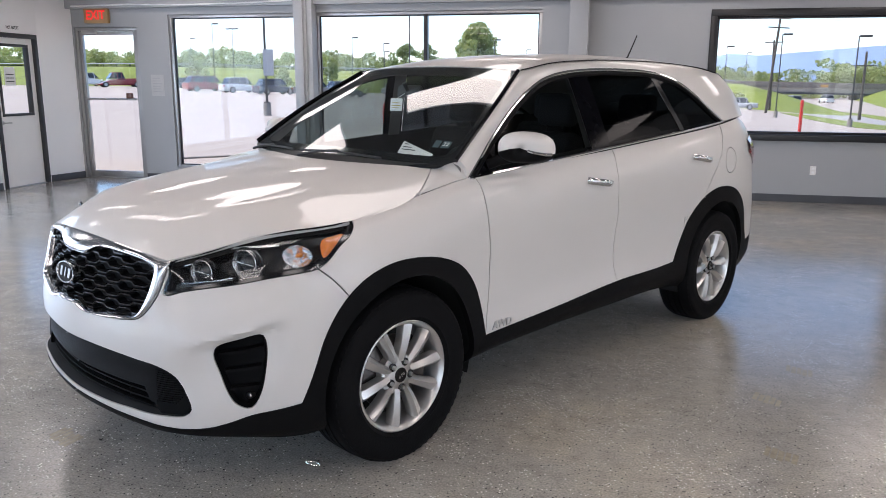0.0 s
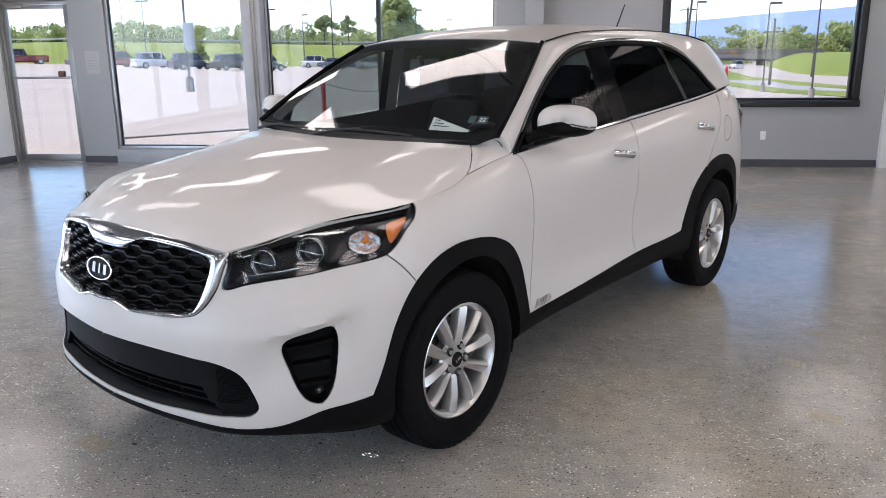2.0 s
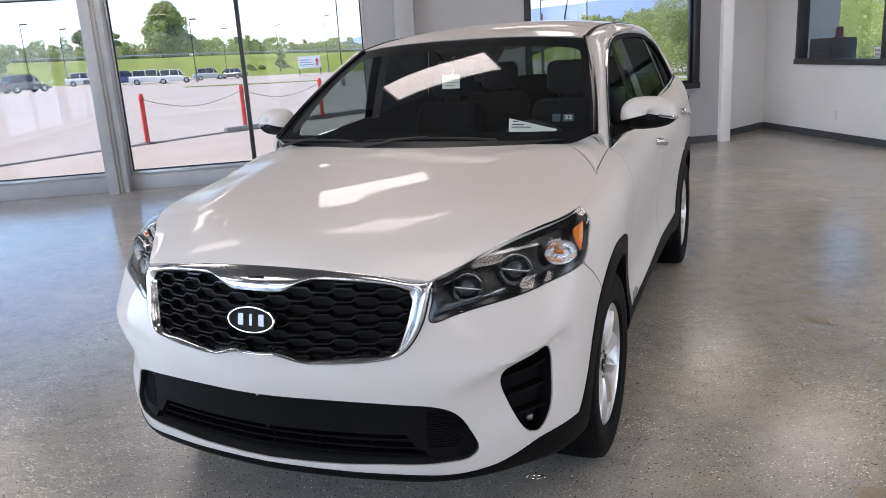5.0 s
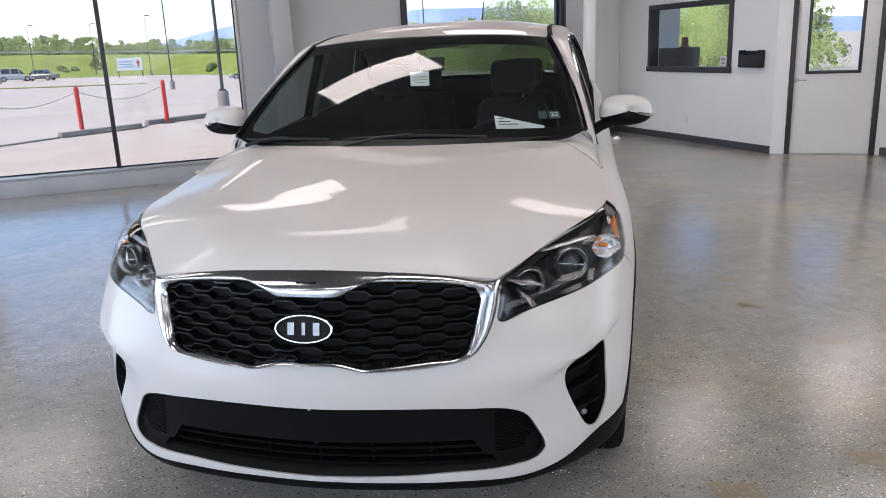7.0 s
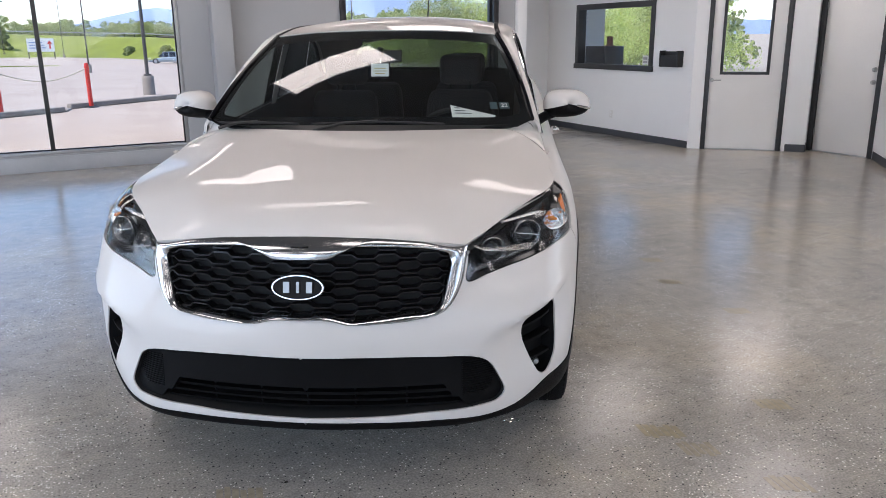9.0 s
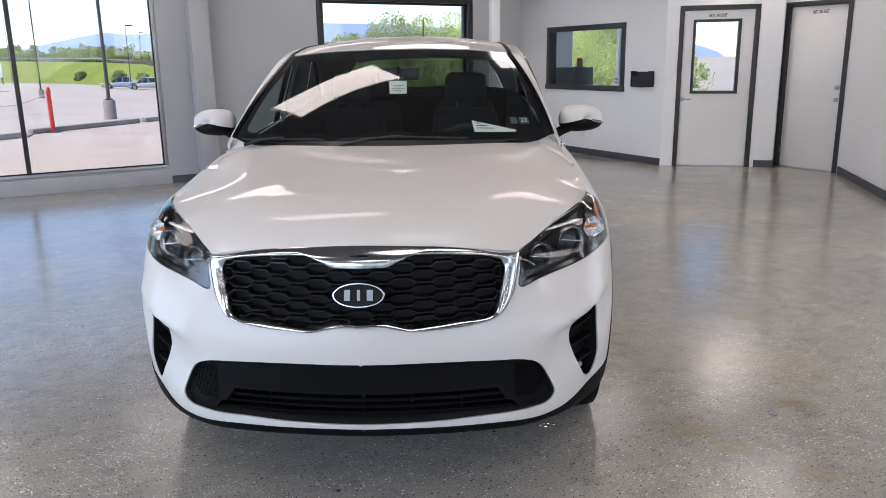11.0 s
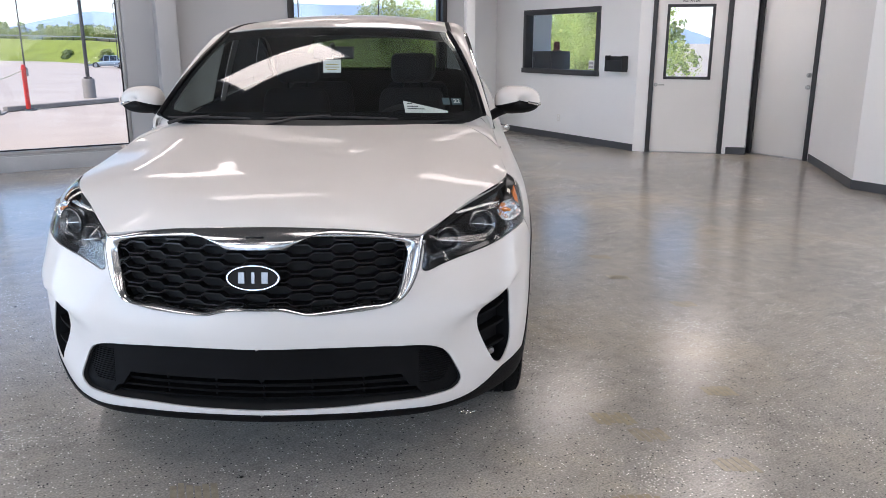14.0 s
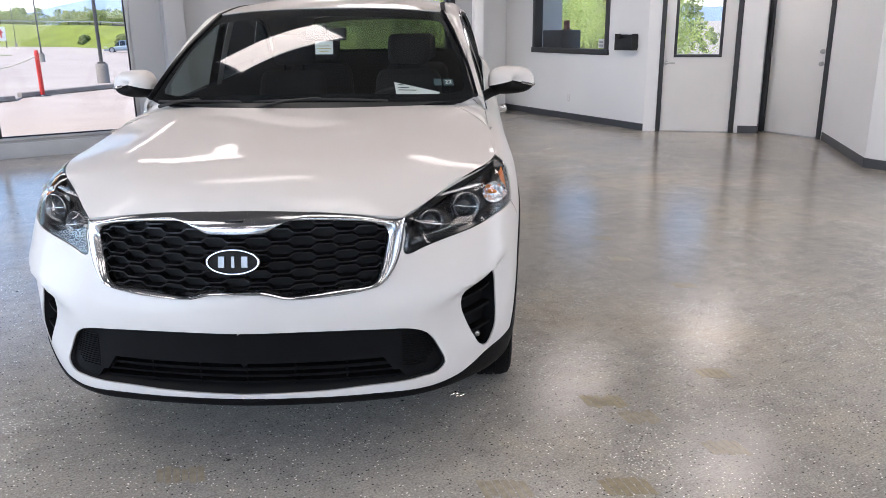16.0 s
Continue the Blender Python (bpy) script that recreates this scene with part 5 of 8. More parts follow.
def body_point(s, v, lift=0.0):
    off, z = body_profile(s, v)
    off = off + sculpt(np.asarray(s, float), z)
    x, y = np.interp(s, PS, PX), np.interp(s, PS, PY)
    e = 0.01
    tx, ty = np.interp(s + e, PS, PX) - np.interp(s - e, PS, PX), np.interp(s + e, PS, PY) - np.interp(s - e, PS, PY)
    n = np.hypot(tx, ty)
    nx, ny = ty / n, -tx / n
    return np.stack([x + nx * (off + lift), y + ny * (off + lift), z], -1)


TABLE_S = np.linspace(-0.3, S_END, 1600)
TABLE_V = np.linspace(0, 1, 161)
TABLE_Z = body_profile(TABLE_S[:, None], TABLE_V[None, :])[1]


def v_at_z(s, z):
    """The level at that height."""
    t = min(max((float(s) - TABLE_S[0]) / (TABLE_S[1] - TABLE_S[0]), 0), len(TABLE_S) - 1.001)
    i = int(t)
    zs = TABLE_Z[i] + (TABLE_Z[i + 1] - TABLE_Z[i]) * (t - i)
    return float(np.interp(z, zs, TABLE_V))


M_PAINT = mat("white_car_paint", (0.60, 0.578, 0.55), 0.40, vary=0.02, scale=1.0, fine=900, bump=0.0, coat=0.42, spec=0.06)
M_PAINT.node_tree.nodes["Principled BSDF"].inputs["Coat Roughness"].default_value = 0.01
M_CLAD = mat("black_cladding_plastic", (0.005, 0.005, 0.0055), 0.55, vary=0.25, scale=6, fine=500, bump=0.10, spec=0.08)
M_GLOSSBLACK = mat("gloss_black", (0.004, 0.004, 0.005), 0.15, vary=0.1, scale=4, fine=60, bump=0, spec=0.18)
M_PILLAR = mat("black_pillar_film", (0.003, 0.003, 0.004), 0.08, vary=0.1, scale=4, fine=60, bump=0, spec=0.03)
M_DEEP = mat("dark_inner_panel", (0.004, 0.004, 0.004), 0.85, vary=0.2, scale=6, fine=60, bump=0)
M_FRIT = mat("black_glass_border", (0.005, 0.005, 0.006), 0.12, vary=0.1, scale=6, fine=90, bump=0)
M_WINDSHIELD = glass("windshield_glass", (0.80, 0.86, 0.84), film=0.13)
M_PRIVACY = glass("dark_privacy_glass", (0.03, 0.036, 0.042), film=0.010, graze=0.14)
M_SIDEGLASS = glass("side_door_glass", (0.36, 0.40, 0.39), film=0.010, graze=0.12)
M_LENS = glass("clear_lamp_lens", (0.93, 0.95, 0.96))
M_TYRE = mat("tyre_rubber", (0.005, 0.005, 0.0055), 0.65, spec=0.08, vary=0.3, scale=9, fine=120, bump=0.2)
M_ALLOY = mat("silver_alloy", (0.58, 0.57, 0.555), 0.30, metal=0.85, vary=0.05, scale=5, fine=200, bump=0.02, coat=0.3)
M_DISC = mat("brake_disc_iron", (0.10, 0.09, 0.085), 0.4, metal=0.9, vary=0.3, scale=20, fine=200, bump=0.1)
M_LAMPBODY = mat("black_lamp_bezel", (0.012, 0.012, 0.013), 0.25, vary=0.15, scale=9, fine=200, bump=0.03)
M_REFLECT = mat("lamp_reflector", (0.86, 0.86, 0.86), 0.09, metal=1.0, vary=0.04, scale=30, fine=220, bump=0.25)
M_CUP = mat("dull_lamp_reflector", (0.58, 0.58, 0.585), 0.12, metal=1.0, vary=0.2, scale=40, fine=260, bump=0.2)
M_AMBER = mat("amber_lens", (0.62, 0.16, 0.01), 0.15, vary=0.25, scale=60, fine=300, bump=0.2, coat=0.6)
M_REDLENS = mat("red_lens", (0.22, 0.008, 0.01), 0.12, vary=0.2, scale=40, fine=200, bump=0.1, coat=0.7)
M_FABRIC = mat("dark_seat_fabric", (0.007, 0.007, 0.008), 0.9, vary=0.3, scale=14, fine=400, bump=0.3)
M_TRIMGREY = mat("grey_cabin_trim", (0.20, 0.195, 0.19), 0.7, vary=0.12, scale=7, fine=300, bump=0.1)
M_DASH = mat("black_dashboard", (0.010, 0.010, 0.011), 0.6, vary=0.3, scale=8, fine=350, bump=0.2)

CAR_POSE = pose(-1.580, 3.360, 0.018, 0, 0, -121.93)
TOP = 9.0   # stands for the top edge of the lower body


def dense(pts, closed=False, step=0.012, smooth=True):
    """Points laid close along a curve through the given ones."""
    p = np.array(pts, float)
    out = []
    n = len(p)
    for i in range(n if closed else n - 1):
        p1, p2 = p[i], p[(i + 1) % n]
        p0 = p[i - 1] if (i or closed) else p1
        p3 = p[(i + 2) % n] if (closed or i < n - 2) else p2
        k = max(1, int(np.linalg.norm(p2 - p1) / step))
        for j in range(k):
            t = j / k
            if smooth:
                c1, c2 = np.linalg.norm(p1 - p0) + 1e-9, np.linalg.norm(p2 - p1) + 1e-9
                c3 = np.linalg.norm(p3 - p2) + 1e-9
                m1 = ((p1 - p0) / c1 * c2 + (p2 - p1)) / 2 if c1 > 1e-6 else p2 - p1
                m2 = ((p3 - p2) / c3 * c2 + (p2 - p1)) / 2 if c3 > 1e-6 else p2 - p1
                out.append((1 + 2 * t) * (1 - t) ** 2 * p1 + t * (1 - t) ** 2 * m1 + t * t * (3 - 2 * t) * p2 + t * t * (t - 1) * m2)
            else:
                out.append(p1 + (p2 - p1) * t)
    if not closed:
        out.append(p[-1])
    return np.array(out)


VS = 0.8   # breadth of v in the flat layout


def lay(pts):
    """(s, height) to the flat layout (s, v * VS)."""
    return [(s, VS * (1.0 if z >= TOP else v_at_z(s, z))) for s, z in pts]


def inside(poly, q):
    x, y = q[:, 0], q[:, 1]
    res = np.zeros(len(q), bool)
    px, py = poly[:, 0], poly[:, 1]
    for a, b, c, d in zip(px, py, np.roll(px, -1), np.roll(py, -1)):
        cross = ((b > y) != (d > y))
        with np.errstate(divide="ignore", invalid="ignore"):
            res ^= cross & (x < (c - a) * (y - b) / (d - b) + a)
    return res


S_FW, S_RW = float(s_at_x(0.0)), float(s_at_x(-2.78))
LAMP = [(0.577, 0.773), (0.588, 0.83), (0.603, TOP), (0.75, TOP), (0.95, TOP), (1.15, TOP), (1.30, TOP), (1.375, TOP), (1.335, 0.965), (1.285, 0.935), (1.222, 0.885), (1.175, 0.862),
        (1.105, 0.853), (0.985, 0.840), (0.83, 0.815), (0.66, 0.787)]
CHROME_OUT = [(0.0, 0.670), (0.087, 0.669), (0.125, 0.661), (0.163, 0.652), (0.272, 0.653), (0.385, 0.661), (0.475, 0.680), (0.520, 0.719), (0.555, 0.775), (0.577, 0.84), (0.598, TOP), (0.0, TOP)]
CHROME_IN = [(0.0, 0.866), (0.06, 0.8662), (0.094, 0.8675), (0.115, 0.874), (0.15, 0.889), (0.175, 0.8965), (0.204, 0.899), (0.359, 0.892), (0.457, 0.880), (0.503, 0.868), (0.519, 0.848), (0.507, 0.794), (0.485, 0.731),
             (0.466, 0.696), (0.442, 0.684), (0.347, 0.676), (0.234, 0.667), (0.163, 0.664), (0.125, 0.674), (0.087, 0.683), (0.0, 0.682)]
INTAKE = [(0.0, 0.535), (0.25, 0.534), (0.45, 0.526), (0.59, 0.510), (0.64, 0.482), (0.677, 0.428), (0.700, 0.368), (0.675, 0.343), (0.60, 0.335), (0.49, 0.330), (0.40, 0.327), (0.26, 0.318), (0.0, 0.312)]
FOG = [(0.968, 0.640), (0.885, 0.632), (0.805, 0.602), (0.790, 0.572), (0.813, 0.495), (0.846, 0.420), (0.872, 0.388), (0.916, 0.376), (0.942, 0.410), (0.972, 0.525), (0.979, 0.60)]
LIP = [(0.0, 0.290), (0.26, 0.290), (0.49, 0.291), (0.65, 0.285), (0.755, 0.294), (0.83, 0.313), (0.92, 0.343), (1.0, 0.356), (1.094, 0.371)]
ARCH_F = [(1.094, 0.371), (1.135, 0.471), (1.188, 0.612), (1.267, 0.724), (1.360, 0.795), (1.482, 0.834), (1.618, 0.838), (1.787, 0.808), (1.93, 0.740), (2.02, 0.640), (2.068, 0.52), (2.085, 0.399)]
SILL = [(2.085, 0.399), (2.545, 0.418), (3.193, 0.450), (3.60, 0.452), (3.80, 0.462)]
ARCH_R = [(3.80, 0.462), (3.87, 0.58), (3.95, 0.70), (4.07, 0.80), (4.22, 0.860), (4.38, 0.872), (4.55, 0.845), (4.70, 0.76), (4.80, 0.64), (4.86, 0.50), (4.90, 0.44)]
REARLIP = [(4.90, 0.44), (5.3, 0.46), (S_END, 0.47)]


def circle_arc(c, r, zc=0.357, n=40):
    """An opening for a wheel, down to the bottom edge."""
    pts = [(c + r * math.cos(a), zc + r * math.sin(a)) for a in np.linspace(-0.36, math.pi + 0.36, n)]
    return [(s, max(z, 0.2)) for s, z in pts]


OPEN_F, OPEN_R = circle_arc(S_FW, 0.412), circle_arc(S_RW, 0.42)
SEAM = [(1.178, 0.861), (1.229, 0.816), (1.292, 0.742)]
DOOR_F = [(2.10, TOP), (2.078, 1.045), (2.076, 0.96), (2.105, 0.813), (2.122, 0.595), (2.085, 0.399)]
DOOR_B = [(3.215, TOP), (3.140, 1.072), (3.138, 0.951), (3.168, 0.79), (3.178, 0.628), (3.193, 0.450)]
DOOR_R = [(4.50, TOP), (4.36, 1.12), (4.27, 1.02), (4.20, 0.94), (4.11, 0.82)]
FUEL = [(4.475 + 0.082 * math.cos(a), 1.035 + 0.082 * math.sin(a)) for a in np.linspace(0, 2 * math.pi, 24, endpoint=False)]
TAILGATE = [(S_END - 0.62, TOP), (S_END - 0.62, 0.62), (S_END, 0.60)]


def body_layout():
    loops = {}
    lines = []
    for name, pts, sm in (("lamp", LAMP, True), ("fog", FOG, True), ("fuel", FUEL, False), ("open_f", OPEN_F, False), ("open_r", OPEN_R, False)):
        loops[name] = dense(lay(pts), True, 0.012, sm)
        lines.append((loops[name], True))
    for name, pts in (("chrome_in", CHROME_IN), ("intake", INTAKE)):
        loops[name] = dense(lay(pts), False, 0.012)
        lines.append((loops[name], False))
    c = dense(lay(CHROME_OUT[:-1]), False, 0.012)
    loops["chrome_out"] = np.vstack([c, [(0.0, VS)]])
    lines.append((c, False))
    low = np.vstack([dense(lay(q), False, 0.015) for q in (LIP, ARCH_F, SILL, ARCH_R, REARLIP)])
    low = low[np.r_[True, np.abs(np.diff(low, axis=0)).sum(1) > 1e-6]]
    loops["low"] = np.vstack([low, [(S_END, -0.01), (0.0, -0.01)]])
    lines.append((low, False))
    for name, pts in (("seam", SEAM), ("door_f", DOOR_F), ("door_b", DOOR_B), ("door_r", DOOR_R), ("tailgate", TAILGATE)):
        loops[name] = dense(lay(pts), False, 0.015)
        lines.append((loops[name], False))
    border = [np.array([(x, y) for x in np.linspace(0, S_END, 300)]) for y in (0.0, VS)]
    border += [np.array([(x, y) for y in np.linspace(0, VS, 50)]) for x in (0.0, S_END)]
    lines += [(b, False) for b in border]
    pts, edges = [], []
    for ln, closed in lines:
        b = len(pts)
        pts += [tuple(p) for p in np.clip(ln, (0, 0), (S_END, VS))]
        n = len(ln)
        edges += [(b + i, b + (i + 1) % n) for i in range(n if closed else n - 1)]
    rim = np.array(pts)
    gs = np.r_[np.arange(0.01, 1.5, 0.018), np.arange(1.5, 5.2, 0.028), np.arange(5.2, S_END, 0.05)]
    gv = np.linspace(0.012, VS - 0.012, 46)
    grid = np.array([(a, b) for a in gs for b in gv])
    keep = np.ones(len(grid), bool)
    for i in range(0, len(rim), 200):
        d = np.abs(grid[:, None, :] - rim[None, i:i + 200, :])
        keep &= ~((d[..., 0] ** 2 + d[..., 1] ** 2) < 0.0075 ** 2).any(1)
    pts += [tuple(p) for p in grid[keep]]
    res = geometry.delaunay_2d_cdt([Vector(p) for p in pts], edges, [], 0, 1e-5)
    v2 = np.array([(p.x, p.y) for p in res[0]])
    tri = np.array([f for f in res[2] if len(f) == 3])
    return v2, tri, loops


def line_x(line, y):
    """Where a curve that runs down crosses the levels y."""
    o = np.argsort(line[:, 1])
    return np.interp(y, line[o, 1], line[o, 0])


def body_regions(v2, tri, loops):
    c = v2[tri].mean(1)
    tag = np.full(len(tri), "quarter", dtype=object)
    s, y = c[:, 0], c[:, 1]
    tag[s < line_x(loops["door_r"], y)] = "rear_door"
    arch_low = y < 0.5 * VS
    tag[(s > 3.9) & arch_low & (tag == "rear_door")] = "quarter"
    tag[s < line_x(loops["door_b"], y)] = "front_door"
    tag[s < line_x(loops["door_f"], y)] = "fender"
    seam_x = np.where(y > loops["seam"][0][1], loops["seam"][0][0], line_x(loops["seam"], y))
    tag[s < seam_x] = "bumper"
    tg = loops["tailgate"]
    tag[(s > S_END - 0.62) & (y > tg[:, 1].min())] = "tailgate"
    tag[inside(loops["low"], c)] = "cladding"
    tag[inside(loops["fuel"], c)] = "fuel"
    ch = np.vstack([loops["chrome_out"]])
    tag[inside(ch, c)] = "chrome"
    tag[inside(loops["chrome_in"], c)] = "grille"
    tag[inside(loops["intake"], c)] = "intake"
    tag[inside(loops["fog"], c)] = "fog"
    tag[inside(loops["lamp"], c)] = "lamp"
    tag[inside(loops["open_f"], c) | inside(loops["open_r"], c)] = "hole"
    return tag


def patch(bm, v2, tri, lift=0.0):
    """Faces of the layout laid on the body."""
    used, inv = np.unique(tri, return_inverse=True)
    inv = inv.reshape(tri.shape)
    p = body_point(v2[used, 0], v2[used, 1] / VS, lift if np.isscalar(lift) else lift[used])
    vs = [bm.verts.new(q) for q in p]
    for f in inv:
        try:
            bm.faces.new([vs[k] for k in f])
        except ValueError:
            pass
    bm.normal_update()
    return vs


def rim(bm, gap=0.0022, deep=0.012, keep=None):
    """Draw the free edges in by the gap and turn them inwards."""
    bm.normal_update()
    be = [e for e in bm.edges if e.is_boundary and not (keep and keep(e))]
    move = {}
    for e in be:
        f = e.link_faces[0]
        d = f.normal.cross(e.verts[1].co - e.verts[0].co).normalized()
        if d.dot(f.calc_center_median() - e.verts[0].co) < 0:
            d = -d
        for v in e.verts:
            move.setdefault(v, []).append(d)
    for v, ds in move.items():
        d = sum(ds, Vector())
        if d.length > 1e-6:
            v.co += d.normalized() * gap
    bm.normal_update()
    low = {v: bm.verts.new(v.co - v.normal * deep) for v in move}
    for e in be:
        a, b = e.verts
        f = e.link_faces[0]
        ls = [l.vert for l in f.loops]
        i = ls.index(a)
        if ls[(i + 1) % len(ls)] is b:
            bm.faces.new((b, a, low[a], low[b]))
        else:
            bm.faces.new((a, b, low[b], low[a]))


def mirror_in(bm):
    """Add the mirrored half and weld the middle."""
    for v in bm.verts:
        if abs(v.co.y) < 0.0035:
            v.co.y = 0.0
    geo = bm.verts[:] + bm.edges[:] + bm.faces[:]
    r = bmesh.ops.duplicate(bm, geom=geo)
    vs = [g for g in r["geom"] if isinstance(g, bmesh.types.BMVert)]
    for v in vs:
        v.co.y = -v.co.y
    bmesh.ops.reverse_faces(bm, faces=[g for g in r["geom"] if isinstance(g, bmesh.types.BMFace)])
    bmesh.ops.remove_doubles(bm, verts=[v for v in bm.verts if abs(v.co.y) < 1e-4], dist=0.0003)


def mirrored(ob, name=None):
    """The same part on the other side."""
    me = ob.data.copy()
    me.transform(Matrix.Diagonal((1, -1, 1, 1)))
    me.flip_normals()
    two = new(name or ob.name, me)
    two.parent = ob.parent
    two.visible_shadow = ob.visible_shadow
    if ob.get("label"):
        tagged(two, ob["label"])
    return two


def grid_surface(bm, fn, nu, nv, u0=0.0, u1=1.0, v0=0.0, v1=1.0):
    vs = [[bm.verts.new(fn(u0 + (u1 - u0) * i / nu, v0 + (v1 - v0) * j / nv)) for j in range(nv + 1)] for i in range(nu + 1)]
    for i in range(nu):
        for j in range(nv):
            bm.faces.new((vs[i][j], vs[i + 1][j], vs[i + 1][j + 1], vs[i][j + 1]))
    return vs


def curve3(pts):
    """A curve through 3D points by a share of its length, 0 to 1."""
    p = np.array(pts, float)
    c = np.r_[0, np.cumsum(np.linalg.norm(np.diff(p, axis=0), axis=1))]
    c /= c[-1]
    fs = [spline(c, p[:, k]) for k in range(3)]
    return lambda u: np.array([float(f(u)) for f in fs])


HOOD_EDGE = curve3([(0.795, 0.540, 0.889), (0.708, 0.603, 0.912), (0.600, 0.679, 0.946), (0.494, 0.760, 0.978), (0.349, 0.832, 0.995), (0.229, 0.864, 1.004), (0.084, 0.874, 1.018),
                    (-0.056, 0.868, 1.041), (-0.159, 0.842, 1.070), (-0.25, 0.790, 1.104), (-0.34, 0.725, 1.131), (-0.42, 0.655, 1.143)])
HOOD_MID = curve3([(0.868, 0, 0.930), (0.84, 0, 0.958), (0.77, 0, 0.996), (0.62, 0, 1.033), (0.40, 0, 1.0675), (0.15, 0, 1.102), (-0.1, 0, 1.131), (-0.27, 0, 1.147)])


def hood_point(u, a):
    """u from the nose to the windshield, a from -1 to 1 across."""
    e, m = HOOD_EDGE(u), HOOD_MID(u)
    t = abs(a)
    p = 2.0 + 1.7 * u
    x = m[0] + (e[0] - m[0]) * t ** (2.2 - 0.4 * u)
    z = m[2] + (e[2] - m[2]) * t ** p
    # raised shoulders
    c = 0.60 + 0.10 * u
    z += 0.009 * math.exp(-((t - c) / 0.12) ** 2) * math.sin(math.pi * min(1, u * 1.04)) ** 0.7
    return Vector((x, e[1] * a, z))


DLO = [(-0.469, 1.109), (-0.556, 1.179), (-0.687, 1.283), (-0.887, 1.417), (-1.051, 1.499), (-1.175, 1.542), (-1.324, 1.570), (-1.563, 1.588), (-1.881, 1.592), (-2.226, 1.578), (-2.467, 1.528),
       (-2.666, 1.440), (-2.847, 1.340), (-2.985, 1.277)]


def belt_z(x):
    return 1.109 + (-0.469 - x) * 0.0667


def side_y(x, z):
    """The side glass: breadth at a place along the car and a height."""
    h = z - belt_z(x)
    taper = 0.06 * max(0.0, -2.3 - x) ** 2
    return 0.838 - taper - 0.30 * h - 0.10 * max(0, h) ** 2


WIND_HALF = [(-0.440, 0.800, 1.186), (-0.400, 0.745, 1.160), (-0.378, 0.60, 1.150), (-0.357, 0.33, 1.150)]
WIND_BASE = curve3(WIND_HALF + [(-0.35, 0.0, 1.151)] + [(x, -y, z) for x, y, z in WIND_HALF[::-1]])
WIND_HEAD = [(-1.075, 0.618, 1.575), (-1.04, 0.44, 1.592), (-1.01, 0.2, 1.602)]
WIND_TOP = curve3(WIND_HEAD + [(-1.005, 0.0, 1.604)] + [(x, -y, z) for x, y, z in WIND_HEAD[::-1]])


def wind_point(a, b, lift=0.0):
    """The windshield: a across (0 left to 1 right), b from base to top."""
    p, q = WIND_BASE(a), WIND_TOP(a)
    r = p + (q - p) * b
    bul = 0.030 * math.sin(math.pi * b) * (0.35 + 1.3 * (1 - (2 * a - 1) ** 2))
    n = np.array([0.62, 0, 0.78])
    return Vector(r + n * (bul + lift) + np.array([0, math.copysign(1, 0.5 - a) * 0.018 * math.sin(math.pi * b) * abs(2 * a - 1), 0]))


OUT_PARTS = [curve3([tuple(wind_point(0.0, b)) for b in (0.0, 0.2, 0.4, 0.6, 0.8, 1.0)]),
             curve3([tuple(wind_point(0.0, 1.0)), (-1.35, 0.602, 1.616), (-1.75, 0.594, 1.640), (-2.2, 0.588, 1.648), (-2.7, 0.582, 1.640), (-3.1, 0.578, 1.618), (-3.36, 0.575, 1.588)]),
             curve3([(-3.36, 0.575, 1.588), (-3.43, 0.595, 1.545), (-3.455, 0.665, 1.45), (-3.465, 0.735, 1.302)])]
IN_PARTS = [curve3([(x, side_y(x, z), z) for x, z in DLO[:5]]), curve3([(x, side_y(x, z), z) for x, z in DLO[4:11]]),
            curve3([(x, side_y(x, z), z) for x, z in DLO[10:]])]


def upper_side(u, w):
    """The pillars and roof side: u from the windshield's foot over the roof to the tail (0 to 3), w from the side glass out to the roof."""
    k = min(2, int(u))
    f = u - k
    a, b = IN_PARTS[k](f), OUT_PARTS[k](f)
    n = np.array([(0.25, 0.75, 0.55), (0.0, 0.72, 0.69), (-0.45, 0.75, 0.45)][k])
    n2 = np.array([(0.0, 0.72, 0.69), (-0.45, 0.75, 0.45), (-0.6, 0.7, 0.2)][k])
    n = n * (1 - f) + n2 * f
    bulge = (0.016 + 0.010 * min(1, max(0, u - 0.3))) * 4 * w * (1 - w)
    return Vector(a + (b - a) * w + n * bulge)


def roof_point(u, a):
    """u from the windshield to the tail, a from -1 to 1 across."""
    e = OUT_PARTS[1](u)
    zc = float(ROOF_Z(u))
    x0 = -1.005 - 0.07 * a * a
    x = x0 + (-3.38 - x0) * u
    t = abs(a)
    z = zc + (e[2] + 0.004 - zc) * t ** 2.4
    return Vector((x, (e[1] - 0.012) * a, z))


ROOF_Z = spline([0.0, 0.06, 0.2, 0.4, 0.6, 0.8, 0.93, 1.0], [1.606, 1.634, 1.674, 1.696, 1.698, 1.683, 1.655, 1.628])


def extrude_outline(bm, pts, inner, closed=True):
    """A wall from one ring of points to another."""
    A = [bm.verts.new(p) for p in pts]
    B = [bm.verts.new(p) for p in inner]
    n = len(A)
    for i in range(n if closed else n - 1):
        bm.faces.new((A[i], B[i], B[(i + 1) % n], A[(i + 1) % n]))
    return A, B


